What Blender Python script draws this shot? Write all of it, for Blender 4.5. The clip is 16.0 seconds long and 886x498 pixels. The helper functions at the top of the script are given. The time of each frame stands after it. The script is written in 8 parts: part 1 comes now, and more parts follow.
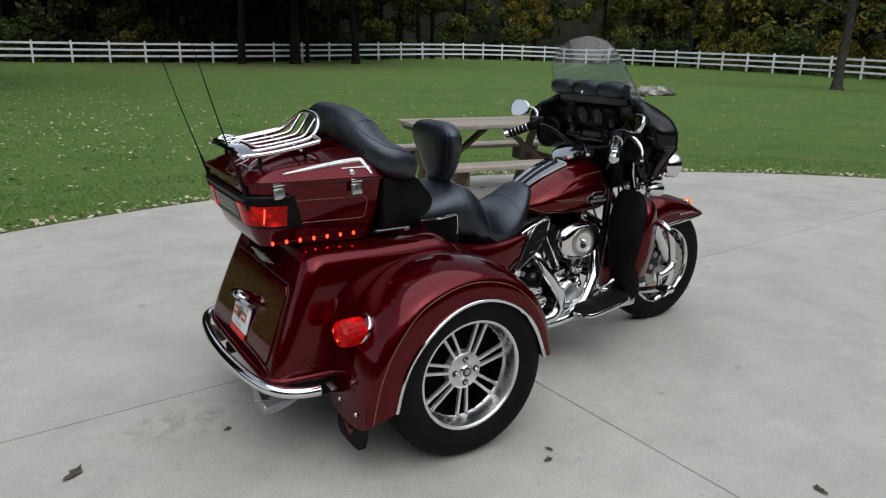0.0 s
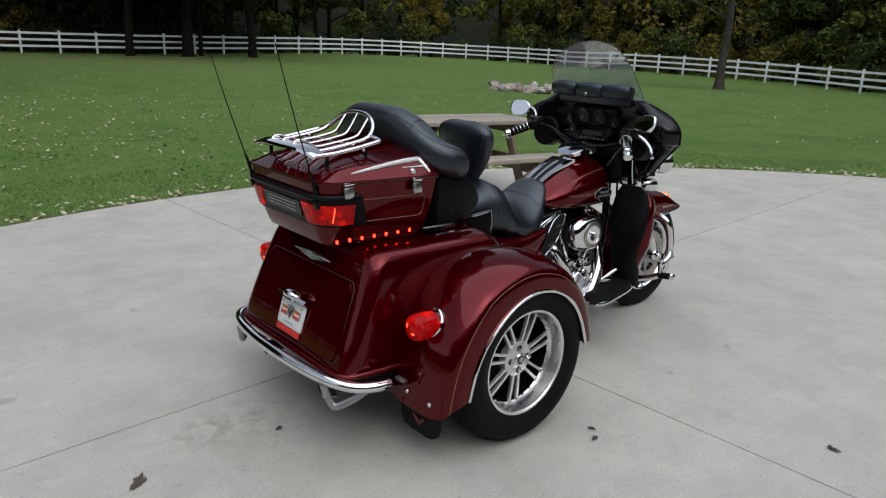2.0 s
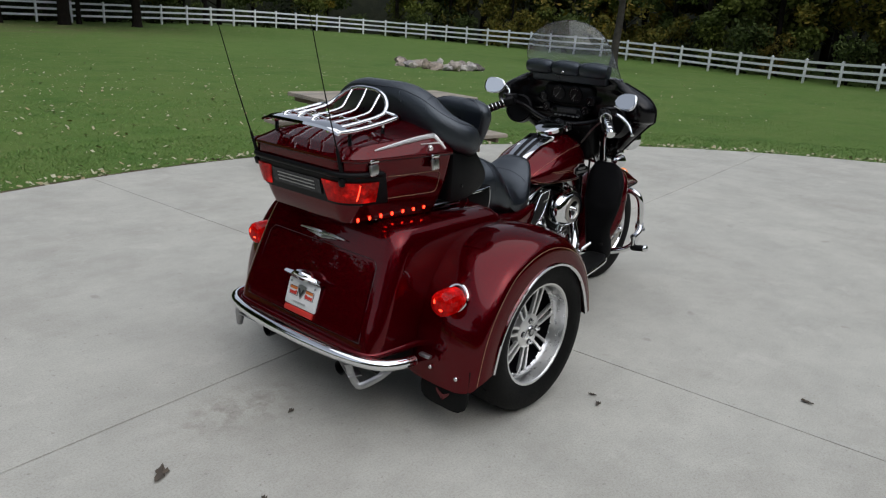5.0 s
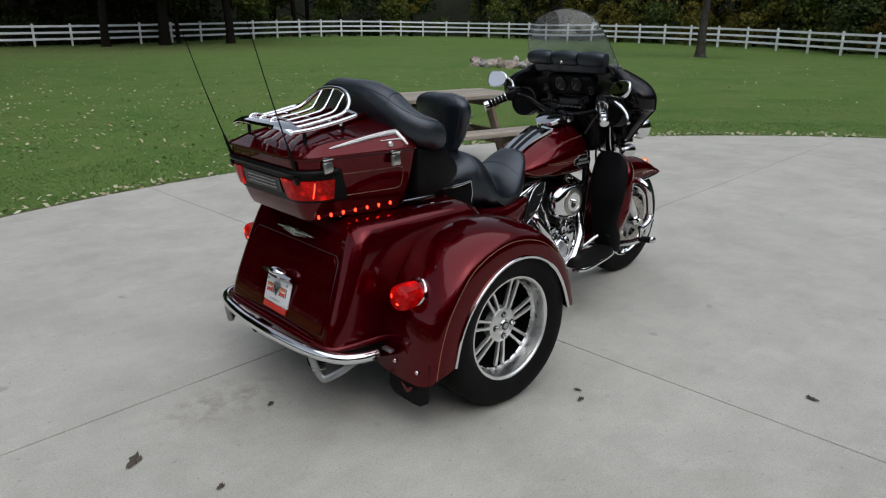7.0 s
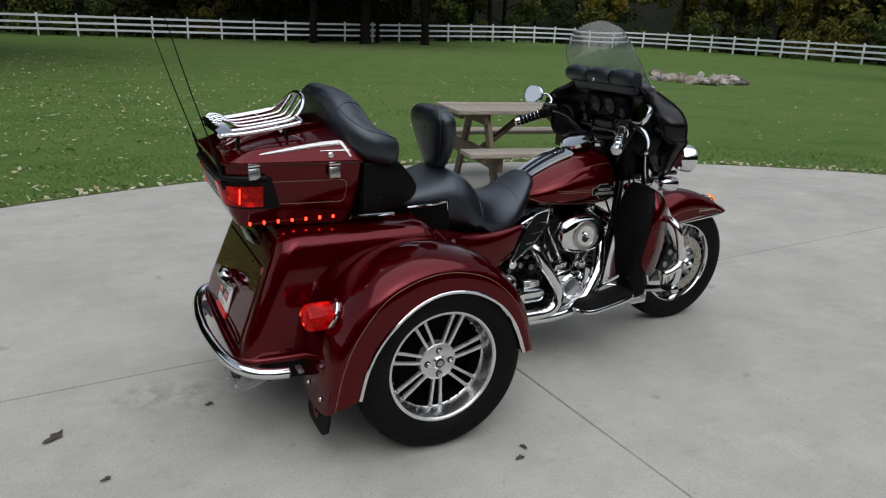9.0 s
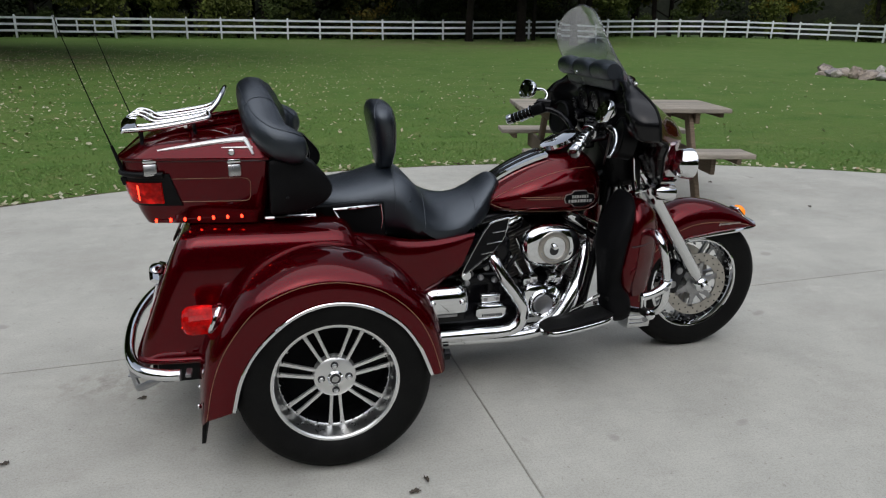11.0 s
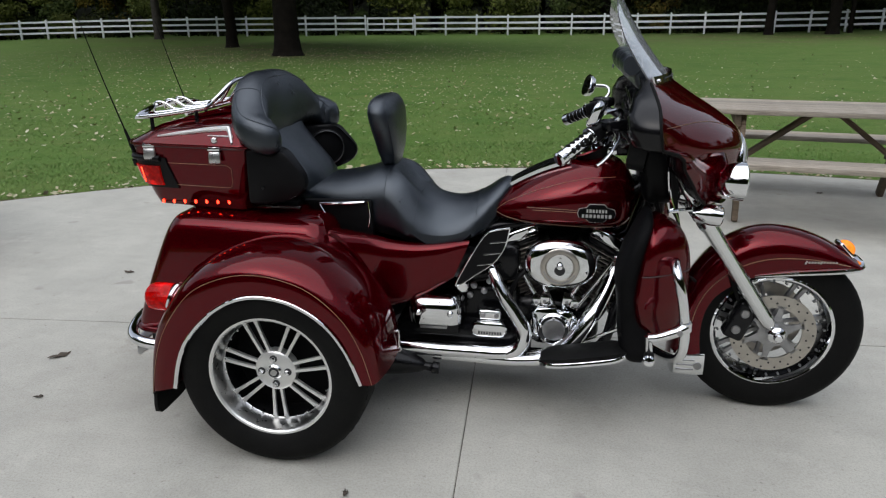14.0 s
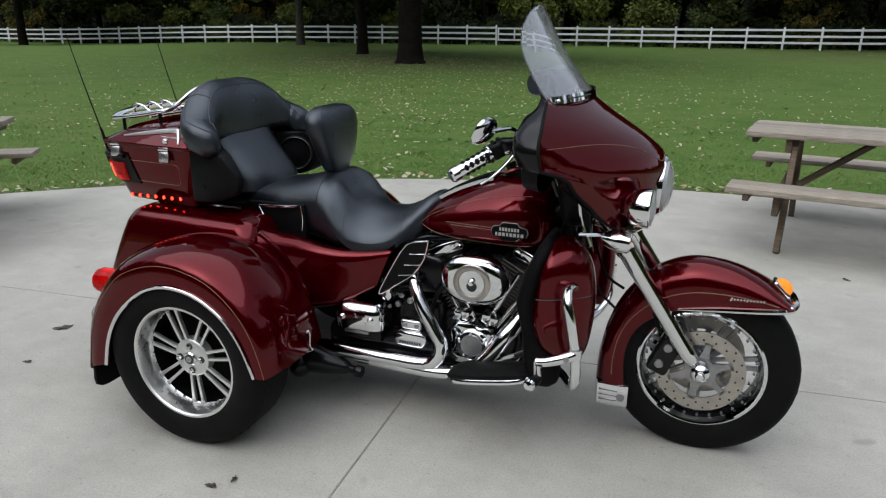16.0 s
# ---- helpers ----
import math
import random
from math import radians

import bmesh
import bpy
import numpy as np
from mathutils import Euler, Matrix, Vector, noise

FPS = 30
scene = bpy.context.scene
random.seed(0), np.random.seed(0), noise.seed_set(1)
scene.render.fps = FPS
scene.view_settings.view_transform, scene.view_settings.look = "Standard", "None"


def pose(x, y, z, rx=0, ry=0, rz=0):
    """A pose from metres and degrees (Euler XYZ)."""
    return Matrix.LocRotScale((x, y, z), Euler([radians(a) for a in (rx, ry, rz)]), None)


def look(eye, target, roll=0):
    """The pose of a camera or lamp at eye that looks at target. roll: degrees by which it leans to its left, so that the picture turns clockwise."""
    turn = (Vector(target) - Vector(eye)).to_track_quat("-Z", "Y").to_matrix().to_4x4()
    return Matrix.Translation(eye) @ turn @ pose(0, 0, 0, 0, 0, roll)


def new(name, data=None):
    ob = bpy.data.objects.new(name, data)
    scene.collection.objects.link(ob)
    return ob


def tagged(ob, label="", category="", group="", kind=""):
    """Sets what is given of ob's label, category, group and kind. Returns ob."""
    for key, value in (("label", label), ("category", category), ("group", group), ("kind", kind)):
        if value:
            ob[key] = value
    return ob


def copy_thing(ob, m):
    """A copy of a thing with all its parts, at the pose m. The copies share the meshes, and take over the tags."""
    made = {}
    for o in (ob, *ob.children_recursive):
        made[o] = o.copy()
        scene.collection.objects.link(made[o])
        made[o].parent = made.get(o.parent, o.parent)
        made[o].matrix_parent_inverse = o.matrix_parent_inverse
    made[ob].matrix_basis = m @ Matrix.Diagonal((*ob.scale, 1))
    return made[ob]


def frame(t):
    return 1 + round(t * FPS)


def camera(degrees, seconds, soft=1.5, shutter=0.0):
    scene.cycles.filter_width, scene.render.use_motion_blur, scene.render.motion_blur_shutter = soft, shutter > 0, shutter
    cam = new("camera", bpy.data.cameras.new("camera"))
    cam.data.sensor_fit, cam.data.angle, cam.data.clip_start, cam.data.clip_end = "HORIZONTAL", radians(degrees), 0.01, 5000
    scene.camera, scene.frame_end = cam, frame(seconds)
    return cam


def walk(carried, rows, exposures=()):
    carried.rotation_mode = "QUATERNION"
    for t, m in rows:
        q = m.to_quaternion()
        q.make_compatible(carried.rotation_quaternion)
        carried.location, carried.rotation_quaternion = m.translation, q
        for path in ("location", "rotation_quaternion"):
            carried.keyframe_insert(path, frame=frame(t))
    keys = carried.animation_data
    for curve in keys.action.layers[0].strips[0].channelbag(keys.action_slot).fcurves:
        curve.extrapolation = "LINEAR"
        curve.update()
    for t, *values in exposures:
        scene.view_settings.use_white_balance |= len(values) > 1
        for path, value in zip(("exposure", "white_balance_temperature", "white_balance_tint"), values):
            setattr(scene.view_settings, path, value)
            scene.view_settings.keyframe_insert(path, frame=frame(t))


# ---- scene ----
cam = camera(64.4, 16.0, 1.18)
PATH = [
    (0, (-1.308, -2.569, 1.456), (-0.294, -0.935, 0.905), 1.1),
    (0.5, (-1.462, -2.542, 1.473), (-0.451, -0.909, 0.913), 2.3),
    (1, (-1.584, -2.451, 1.473), (-0.493, -0.869, 0.92), 2.8),
    (1.5, (-1.74, -2.355, 1.465), (-0.536, -0.852, 0.925), 1.9),
    (2, (-1.844, -2.313, 1.468), (-0.596, -0.853, 0.914), 2.2),
    (2.5, (-1.921, -2.34, 1.467), (-0.617, -0.924, 0.922), 2.1),
    (3, (-2.005, -2.317, 1.46), (-0.694, -0.919, 0.888), 1.8),
    (3.5, (-2.07, -2.206, 1.456), (-0.681, -0.889, 0.878), 1.6),
    (4, (-2.139, -2.092, 1.452), (-0.701, -0.822, 0.886), 2.1),
    (4.5, (-2.18, -2.02, 1.446), (-0.719, -0.782, 0.869), 3.2),
    (4.7, (-2.182, -2.008, 1.449), (-0.723, -0.775, 0.856), 3.6),
    (7, (-1.851, -2.368, 1.445), (-0.59, -0.94, 0.837), 0.0),
    (7.5, (-1.669, -2.414, 1.44), (-0.478, -0.927, 0.829), 0.6),
    (8, (-1.47, -2.468, 1.459), (-0.394, -0.899, 0.843), 0.7),
    (8.5, (-1.27, -2.553, 1.461), (-0.309, -0.904, 0.862), 1.4),
    (9, (-1.01, -2.667, 1.466), (-0.161, -0.958, 0.865), 2.2),
    (9.2, (-0.932, -2.712, 1.463), (-0.093, -0.997, 0.867), 0.9),
    (11.3, (-0.019, -2.736, 1.45), (0.357, -0.872, 0.831), 0.8),
    (11.5, (0.039, -2.722, 1.43), (0.383, -0.852, 0.811), 0.8),
    (12, (0.182, -2.642, 1.434), (0.38, -0.757, 0.795), 3.1),
    (12.5, (0.33, -2.632, 1.447), (0.413, -0.727, 0.843), 0.7),
    (13, (0.585, -2.664, 1.451), (0.543, -0.752, 0.867), 1.8),
    (13.5, (0.775, -2.648, 1.444), (0.643, -0.754, 0.817), -0.6),
    (14, (0.924, -2.57, 1.436), (0.588, -0.702, 0.804), -0.4),
    (14.5, (1.069, -2.513, 1.461), (0.592, -0.677, 0.826), 1.1),
    (15, (1.283, -2.501, 1.466), (0.651, -0.706, 0.851), 1.3),
    (15.5, (1.526, -2.49, 1.47), (0.838, -0.714, 0.859), 1.3),
    (16, (1.641, -2.416, 1.457), (0.964, -0.635, 0.849), 0.5),
]
walk(cam, [(t, look(eye, target, roll)) for t, eye, target, roll in PATH], [(0, 0.785), (2.5, 0.785), (4, 0.725), (4.5, 0.705), (7, 0.66), (8, 0.65), (9, 0.655), (12, 0.80), (13, 0.885), (14, 0.895), (15, 0.92), (15.5, 0.945), (16, 0.915)])

# ---------------------------------------------------------------- light
world = bpy.data.worlds.new("overcast")
scene.world = world
world.use_nodes = True
wn = world.node_tree.nodes
sky = wn.new("ShaderNodeTexSky")
sky.sky_type = "NISHITA"
sky.sun_disc = False
sky.sun_elevation, sky.sun_rotation = radians(48), radians(200)
sky.air_density, sky.dust_density, sky.ozone_density = 1.0, 1.5, 1.0
grey = wn.new("ShaderNodeHueSaturation")
grey.inputs["Saturation"].default_value = 0.42
world.node_tree.links.new(sky.outputs[0], grey.inputs["Color"])
world.node_tree.links.new(grey.outputs[0], wn["Background"].inputs[0])
wn["Background"].inputs[1].default_value = 0.097
sun = new("sun", bpy.data.lights.new("sun", "SUN"))
sun.data.energy, sun.data.angle, sun.data.color = 1.26, radians(92), (0.955, 0.978, 1.045)
sun.matrix_world = look((-1.2, -4.4, 18), (0, 0, 0))

# ---------------------------------------------------------------- materials


class Nodes:
    """A principled material with small helpers to hang textures on it."""

    def __init__(self, name, color, rough=0.5, metal=0.0, **more):
        self.m = bpy.data.materials.new(name)
        self.m.use_nodes = True
        self.t = self.m.node_tree
        self.b = self.t.nodes["Principled BSDF"]
        self.b.inputs["Base Color"].default_value = (*color, 1)
        self.b.inputs["Roughness"].default_value = rough
        self.b.inputs["Metallic"].default_value = metal
        for key, value in more.items():
            self.b.inputs[key.replace("_", " ")].default_value = value

    def add(self, kind, **values):
        n = self.t.nodes.new(kind)
        for key, value in values.items():
            n.inputs[key].default_value = value
        return n

    def link(self, a, b):
        self.t.links.new(a, b)

    def coords(self):
        return self.add("ShaderNodeTexCoord").outputs["Object"]

    def noise(self, scale, detail=4.0, rough=0.6, vec=None):
        n = self.add("ShaderNodeTexNoise", Scale=scale, Detail=detail, Roughness=rough)
        self.link(vec or self.coords(), n.inputs["Vector"])
        return n.outputs["Fac"]

    def ramp(self, fac, stops):
        n = self.add("ShaderNodeValToRGB")
        e = n.color_ramp.elements
        while len(e) < len(stops):
            e.new(0.5)
        for el, (p, c) in zip(e, stops):
            el.position, el.color = p, (*c, 1)
        self.link(fac, n.inputs["Fac"])
        return n.outputs["Color"]

    def mix(self, fac, a, b, blend="MIX"):
        n = self.t.nodes.new("ShaderNodeMix")
        n.data_type, n.blend_type = "RGBA", blend
        for sock, v in ((n.inputs[0], fac), (n.inputs[6], a), (n.inputs[7], b)):
            if isinstance(v, (int, float)):
                sock.default_value = v
            elif isinstance(v, tuple):
                sock.default_value = (*v, 1)
            else:
                self.link(v, sock)
        return n.outputs[2]

    def color(self, sock):
        self.link(sock, self.b.inputs["Base Color"])
        return self

    def rough(self, fac, lo, hi):
        n = self.add("ShaderNodeMapRange")
        n.inputs["To Min"].default_value, n.inputs["To Max"].default_value = lo, hi
        self.link(fac, n.inputs["Value"])
        self.link(n.outputs[0], self.b.inputs["Roughness"])
        return self

    def bump(self, height, strength=0.3, dist=0.01):
        n = self.add("ShaderNodeBump", Strength=strength, Distance=dist)
        self.link(height, n.inputs["Height"])
        self.link(n.outputs[0], self.b.inputs["Normal"])
        return self


def varied(name, a, b, scale, rough=0.5, metal=0.0, bump=0.0, fine=60.0, dist=0.004, **more):
    """Two tones mixed by a broad noise, a finer one in gloss and relief."""
    n = Nodes(name, a, rough, metal, **more)
    broad, small = n.noise(scale), n.noise(fine, 6)
    n.color(n.mix(n.ramp(broad, [(0.3, (0, 0, 0)), (0.7, (1, 1, 1))]), a, b))
    n.rough(small, max(0.02, rough * 0.8), rough * 1.3 + 0.01)
    if bump:
        n.bump(small, bump, dist)
    return n.m


def candy_paint():
    n = Nodes("red_paint", (0.12, 0.002, 0.004), 0.21, 0.74, Specular_IOR_Level=0.0)
    flake = n.add("ShaderNodeTexVoronoi", Scale=1500.0)
    n.link(n.coords(), flake.inputs["Vector"])
    shade = n.mix(n.noise(3.0), (0.082, 0.0003, 0.0028), (0.098, 0.0004, 0.0035))
    n.color(n.mix(n.ramp(flake.outputs["Distance"], [(0.0, (1, 1, 1)), (0.35, (0, 0, 0))]), shade, (0.155, 0.0010, 0.0050)))
    n.b.inputs["Specular Tint"].default_value = (0.40, 0.010, 0.02, 1)
    n.b.inputs["Coat Weight"].default_value = 1.0
    n.b.inputs["Coat Roughness"].default_value = 0.006
    n.b.inputs["Coat IOR"].default_value = 1.33
    return n.m


def concrete():
    n = Nodes("concrete", (0.36, 0.34, 0.31), 0.85)
    v = n.coords()
    broad, mid, fine = n.noise(0.35, 5, 0.6, v), n.noise(2.2, 8, 0.7, v), n.noise(120, 6, 0.8, v)
    mp = n.add("ShaderNodeMapping")
    mp.inputs["Scale"].default_value, mp.inputs["Rotation"].default_value = (1.0, 9.0, 1.0), (0, 0, 0.4)
    n.link(v, mp.inputs["Vector"])
    trowel = n.noise(1.6, 6, 0.65, mp.outputs[0])
    c = n.mix(n.ramp(broad, [(0.3, (0, 0, 0)), (0.7, (1, 1, 1))]), (0.420, 0.411, 0.364), (0.468, 0.457, 0.402))
    c = n.mix(n.ramp(mid, [(0.34, (0.82, 0.82, 0.82)), (0.62, (1, 1, 1))]), (0, 0, 0), c)
    damp = n.noise(0.85, 9, 0.72, v)
    c = n.mix(n.ramp(damp, [(0.36, (0.55, 0.55, 0.55)), (0.50, (0, 0, 0))]), c, (0.315, 0.300, 0.262))
    pale = n.noise(3.1, 7, 0.75, v)
    c = n.mix(n.ramp(pale, [(0.56, (0, 0, 0)), (0.70, (0.5, 0.5, 0.5))]), c, (0.53, 0.515, 0.46))
    c = n.mix(n.ramp(trowel, [(0.36, (0.965, 0.965, 0.965)), (0.60, (1, 1, 1))]), (0, 0, 0), c)
    c2 = n.mix(n.ramp(fine, [(0.30, (0.70, 0.70, 0.70)), (0.55, (1, 1, 1))]), (0, 0, 0), c)
    # worn brown patch beside the joint behind the trike
    sub = n.add("ShaderNodeVectorMath")
    sub.operation = "SUBTRACT"
    n.link(v, sub.inputs[0])
    sub.inputs[1].default_value = (-0.86, 0.10, 0)
    sc = n.add("ShaderNodeVectorMath")
    sc.operation = "MULTIPLY"
    n.link(sub.outputs[0], sc.inputs[0])
    sc.inputs[1].default_value = (2.6, 5.0, 1)
    ln = n.add("ShaderNodeVectorMath")
    ln.operation = "LENGTH"
    n.link(sc.outputs[0], ln.inputs[0])
    near = n.ramp(ln.outputs["Value"], [(0.0, (0.8, 0.8, 0.8)), (1.0, (0, 0, 0))])
    blot = n.ramp(n.noise(14, 6, 0.7, v), [(0.42, (0, 0, 0)), (0.66, (1, 1, 1))])
    stain = n.mix(1.0, near, blot, "MULTIPLY")
    c3 = n.mix(stain, c2, (0.19, 0.165, 0.135))
    specks = n.ramp(n.noise(42, 3, 0.5, v), [(0.66, (0, 0, 0)), (0.74, (0.5, 0.5, 0.5))])
    c3 = n.mix(specks, c3, (0.17, 0.155, 0.13))
    spots = n.ramp(n.noise(5.5, 2, 0.4, v), [(0.715, (0, 0, 0)), (0.76, (1, 1, 1))])
    n.color(n.mix(n.mix(0.45, (0, 0, 0), spots), c3, (0.20, 0.185, 0.165)))
    n.bump(fine, 0.4, 0.003)
    return n.m


def lawn():
    n = Nodes("lawn", (0.05, 0.085, 0.02), 0.9, Specular_IOR_Level=0.2)
    v = n.coords()
    broad, mid, fine = n.noise(0.09, 4, 0.6, v), n.noise(1.3, 5, 0.7, v), n.noise(22, 6, 0.75, v)
    c = n.mix(n.ramp(broad, [(0.35, (0, 0, 0)), (0.65, (1, 1, 1))]), (0.060, 0.124, 0.019), (0.080, 0.148, 0.027))
    dry = n.noise(0.28, 5, 0.65, v)
    c = n.mix(n.ramp(dry, [(0.48, (0, 0, 0)), (0.72, (0.8, 0.8, 0.8))]), c, (0.102, 0.146, 0.035))
    c = n.mix(n.ramp(mid, [(0.35, (0, 0, 0)), (0.66, (0.85, 0.85, 0.85))]), c, (0.102, 0.148, 0.035))
    patch = n.noise(0.75, 6, 0.7, v)
    c = n.mix(n.ramp(patch, [(0.34, (0.6, 0.6, 0.6)), (0.50, (0, 0, 0))]), c, (0.040, 0.100, 0.013))
    straw = n.noise(1.9, 7, 0.75, v)
    c = n.mix(n.ramp(straw, [(0.57, (0, 0, 0)), (0.72, (0.75, 0.75, 0.75))]), c, (0.182, 0.182, 0.068))
    c = n.mix(n.ramp(fine, [(0.3, (0.72, 0.72, 0.72)), (0.6, (1, 1, 1))]), (0.018, 0.031, 0.007), c)
    # brown fallen leaves lying thick under the trees, with the trees' shade painted in
    litter_shade = n.ramp(n.noise(0.5, 8, 0.75, v), [(0.42, (0, 0, 0)), (0.62, (1, 1, 1))])
    # the wide patch at (12, 44) darkens the lawn for shade before the fence
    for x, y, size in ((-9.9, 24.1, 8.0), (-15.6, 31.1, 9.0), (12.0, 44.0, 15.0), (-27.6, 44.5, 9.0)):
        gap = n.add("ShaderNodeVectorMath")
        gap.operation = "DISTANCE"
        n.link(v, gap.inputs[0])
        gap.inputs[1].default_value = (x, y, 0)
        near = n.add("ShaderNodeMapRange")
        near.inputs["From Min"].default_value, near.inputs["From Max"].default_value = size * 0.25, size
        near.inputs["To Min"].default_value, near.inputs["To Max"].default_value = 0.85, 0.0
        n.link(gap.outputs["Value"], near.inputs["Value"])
        c = n.mix(n.mix(1.0, near.outputs[0], litter_shade, "MULTIPLY"), c, (0.098, 0.080, 0.042))
    n.color(c)
    n.bump(fine, 0.45, 0.03)
    return n.m


def island(name, stops, rough=0.7, **more):
    """Colour drawn at random for each loose piece of a mesh."""
    n = Nodes(name, stops[0][1], rough, **more)
    geo = n.add("ShaderNodeNewGeometry")
    c = n.ramp(geo.outputs["Random Per Island"], stops)
    if "leaves_" in name:                       # each tree a little lighter, darker or yellower
        info = n.add("ShaderNodeObjectInfo")
        c = n.mix(1.0, c, n.ramp(info.outputs["Random"], [(0.0, (0.55, 0.60, 0.55)), (0.45, (0.95, 1.0, 0.9)), (0.75, (1.45, 1.3, 0.8)), (1.0, (0.8, 0.75, 0.8))]), "MULTIPLY")
    n.color(c)
    return n.m


def timber(name, dark, pale):
    n = Nodes(name, pale, 0.85, Specular_IOR_Level=0.25)
    mp = n.add("ShaderNodeMapping")
    mp.inputs["Scale"].default_value = (1.2, 16, 16)
    n.link(n.coords(), mp.inputs["Vector"])
    info = n.add("ShaderNodeObjectInfo")
    grain = n.noise(6, 6, 0.7, mp.outputs[0])
    c = n.mix(n.ramp(grain, [(0.32, (0, 0, 0)), (0.66, (1, 1, 1))]), dark, pale)
    own = n.ramp(info.outputs["Random"], [(0, (0.78, 0.78, 0.78)), (0.5, (1.0, 0.98, 0.95)), (1, (1.14, 1.10, 1.05))])
    c = n.mix(1.0, c, own, "MULTIPLY")
    worn = n.ramp(n.noise(2.4, 5, 0.65), [(0.42, (0, 0, 0)), (0.68, (0.55, 0.55, 0.55))])
    n.color(n.mix(worn, c, tuple(v * 0.62 for v in pale)))
    n.bump(grain, 0.5, 0.004)
    return n.m


def leather():
    n = Nodes("black_leather", (0.005, 0.005, 0.006), 0.30, Specular_IOR_Level=0.95)
    v = n.coords()
    cell = n.add("ShaderNodeTexVoronoi", Scale=420.0)
    n.link(v, cell.inputs["Vector"])
    broad = n.noise(7, 4, 0.6, v)
    n.b.inputs["Specular Tint"].default_value = (0.82, 0.91, 1.0, 1)
    n.color(n.mix(broad, (0.0030, 0.0042, 0.0064), (0.0052, 0.0072, 0.0108)))
    n.rough(n.mix(0.5, broad, n.noise(38, 5, 0.7, v)), 0.22, 0.36)
    folds = n.mix(0.5, n.noise(11, 4, 0.55, v), n.noise(3.5, 3, 0.5, v))
    n.bump(n.mix(0.6, cell.outputs["Distance"], folds), 0.22, 0.010)
    return n.m


def brushed():
    n = Nodes("machined_alloy", (0.74, 0.74, 0.72), 0.36, 0.75)
    n.rough(n.noise(40, 5, 0.7), 0.26, 0.44)
    return n.m


def lens(name, color, glow, rough=0.22, facets=0.0):
    """Ribbed lens; facets makes the lamp behind it glow unevenly through its cut."""
    n = Nodes(name, color, rough, Specular_IOR_Level=0.14, Coat_Weight=0.05, Coat_IOR=1.3)
    rib = n.add("ShaderNodeTexVoronoi", Scale=90.0)
    n.link(n.coords(), rib.inputs["Vector"])
    n.color(n.mix(rib.outputs["Distance"], color, tuple(c * 0.45 for c in color)))
    n.bump(rib.outputs["Distance"], 0.25, 0.002)
    n.b.inputs["Emission Color"].default_value = (*color, 1)
    n.b.inputs["Emission Strength"].default_value = glow
    if facets:
        cut = n.noise(facets, 3, 0.6)
        n.link(n.ramp(cut, [(0.38, (glow * 0.12,) * 3), (0.55, (glow * 0.6,) * 3), (0.68, (glow * 2.6,) * 3)]), n.b.inputs["Emission Strength"])
    return n.m


RED = candy_paint()
BARREL = varied("polished_barrel", (0.66, 0.66, 0.65), (0.54, 0.54, 0.54), 14, 0.27, 1.0)
DISC = varied("brake_steel", (0.52, 0.49, 0.44), (0.42, 0.39, 0.35), 30, 0.30, 1.0)
FIN = varied("dark_fin", (0.34, 0.315, 0.28), (0.24, 0.22, 0.20), 30, 0.34, 1.0)
CHROME = varied("chrome", (0.80, 0.81, 0.82), (0.74, 0.75, 0.76), 8, 0.02, 1.0, fine=30)
ALLOY = brushed()
STEEL = varied("dull_steel", (0.42, 0.42, 0.42), (0.30, 0.30, 0.31), 20, 0.38, 1.0)
BLACK = varied("black_paint", (0.004, 0.004, 0.005), (0.007, 0.007, 0.008), 9, 0.22, bump=0.05, Specular_IOR_Level=0.25)
PLASTIC = varied("black_plastic", (0.0026, 0.0026, 0.0030), (0.0050, 0.0050, 0.0056), 12, 0.38, bump=0.1, fine=300, Specular_IOR_Level=0.14)
LEATHER = leather()
RUBBER = varied("tyre_rubber", (0.0032, 0.0032, 0.0032), (0.0065, 0.0065, 0.006), 10, 0.6, bump=0.2, fine=120, Specular_IOR_Level=0.12)
VINYL = varied("black_canvas", (0.0022, 0.0022, 0.0025), (0.0042, 0.0042, 0.0048), 14, 0.6, bump=0.25, fine=240, Specular_IOR_Level=0.10)
GOLD = varied("gold_stripe", (0.24, 0.15, 0.085), (0.18, 0.115, 0.065), 30, 0.35)
TAIL = lens("tail_lamp_red", (0.34, 0.0020, 0.0018), 0.50, 0.04, 26.0)
LAMP = lens("corner_lamp_red", (0.30, 0.004, 0.003), 0.42, 0.06, 22.0)
BULB = lens("lit_red", (1.0, 0.035, 0.014), 3.6)
AMBER = lens("amber_lens", (0.85, 0.22, 0.02), 0.5)
SMOKE = lens("smoked_lens", (0.05, 0.05, 0.052), 0.0, 0.2)
LAMPGLASS = Nodes("lamp_glass", (0.72, 0.75, 0.77), 0.10, Transmission_Weight=0.55, Coat_Weight=0.6).m
SHIELD = Nodes("smoked_acrylic", (0.86, 0.89, 0.91), 0.0, Transmission_Weight=0.90, IOR=2.2).m
MIRROR = Nodes("mirror_glass", (0.85, 0.87, 0.88), 0.01, 1.0).m
WHITE = varied("white_vinyl", (0.72, 0.74, 0.76), (0.60, 0.62, 0.63), 1.5, 0.45, bump=0.05)
PLATE = varied("plate_white", (0.74, 0.74, 0.73), (0.66, 0.66, 0.65), 20, 0.4)
ORANGE = Nodes("plate_orange", (0.60, 0.16, 0.03), 0.4).m
DULLRED = Nodes("faded_red", (0.10, 0.012, 0.012), 0.6).m
PLATERED = Nodes("plate_red", (0.55, 0.03, 0.02), 0.4).m
DIAL = varied("dial_grey", (0.34, 0.34, 0.33), (0.26, 0.26, 0.26), 20, 0.4)
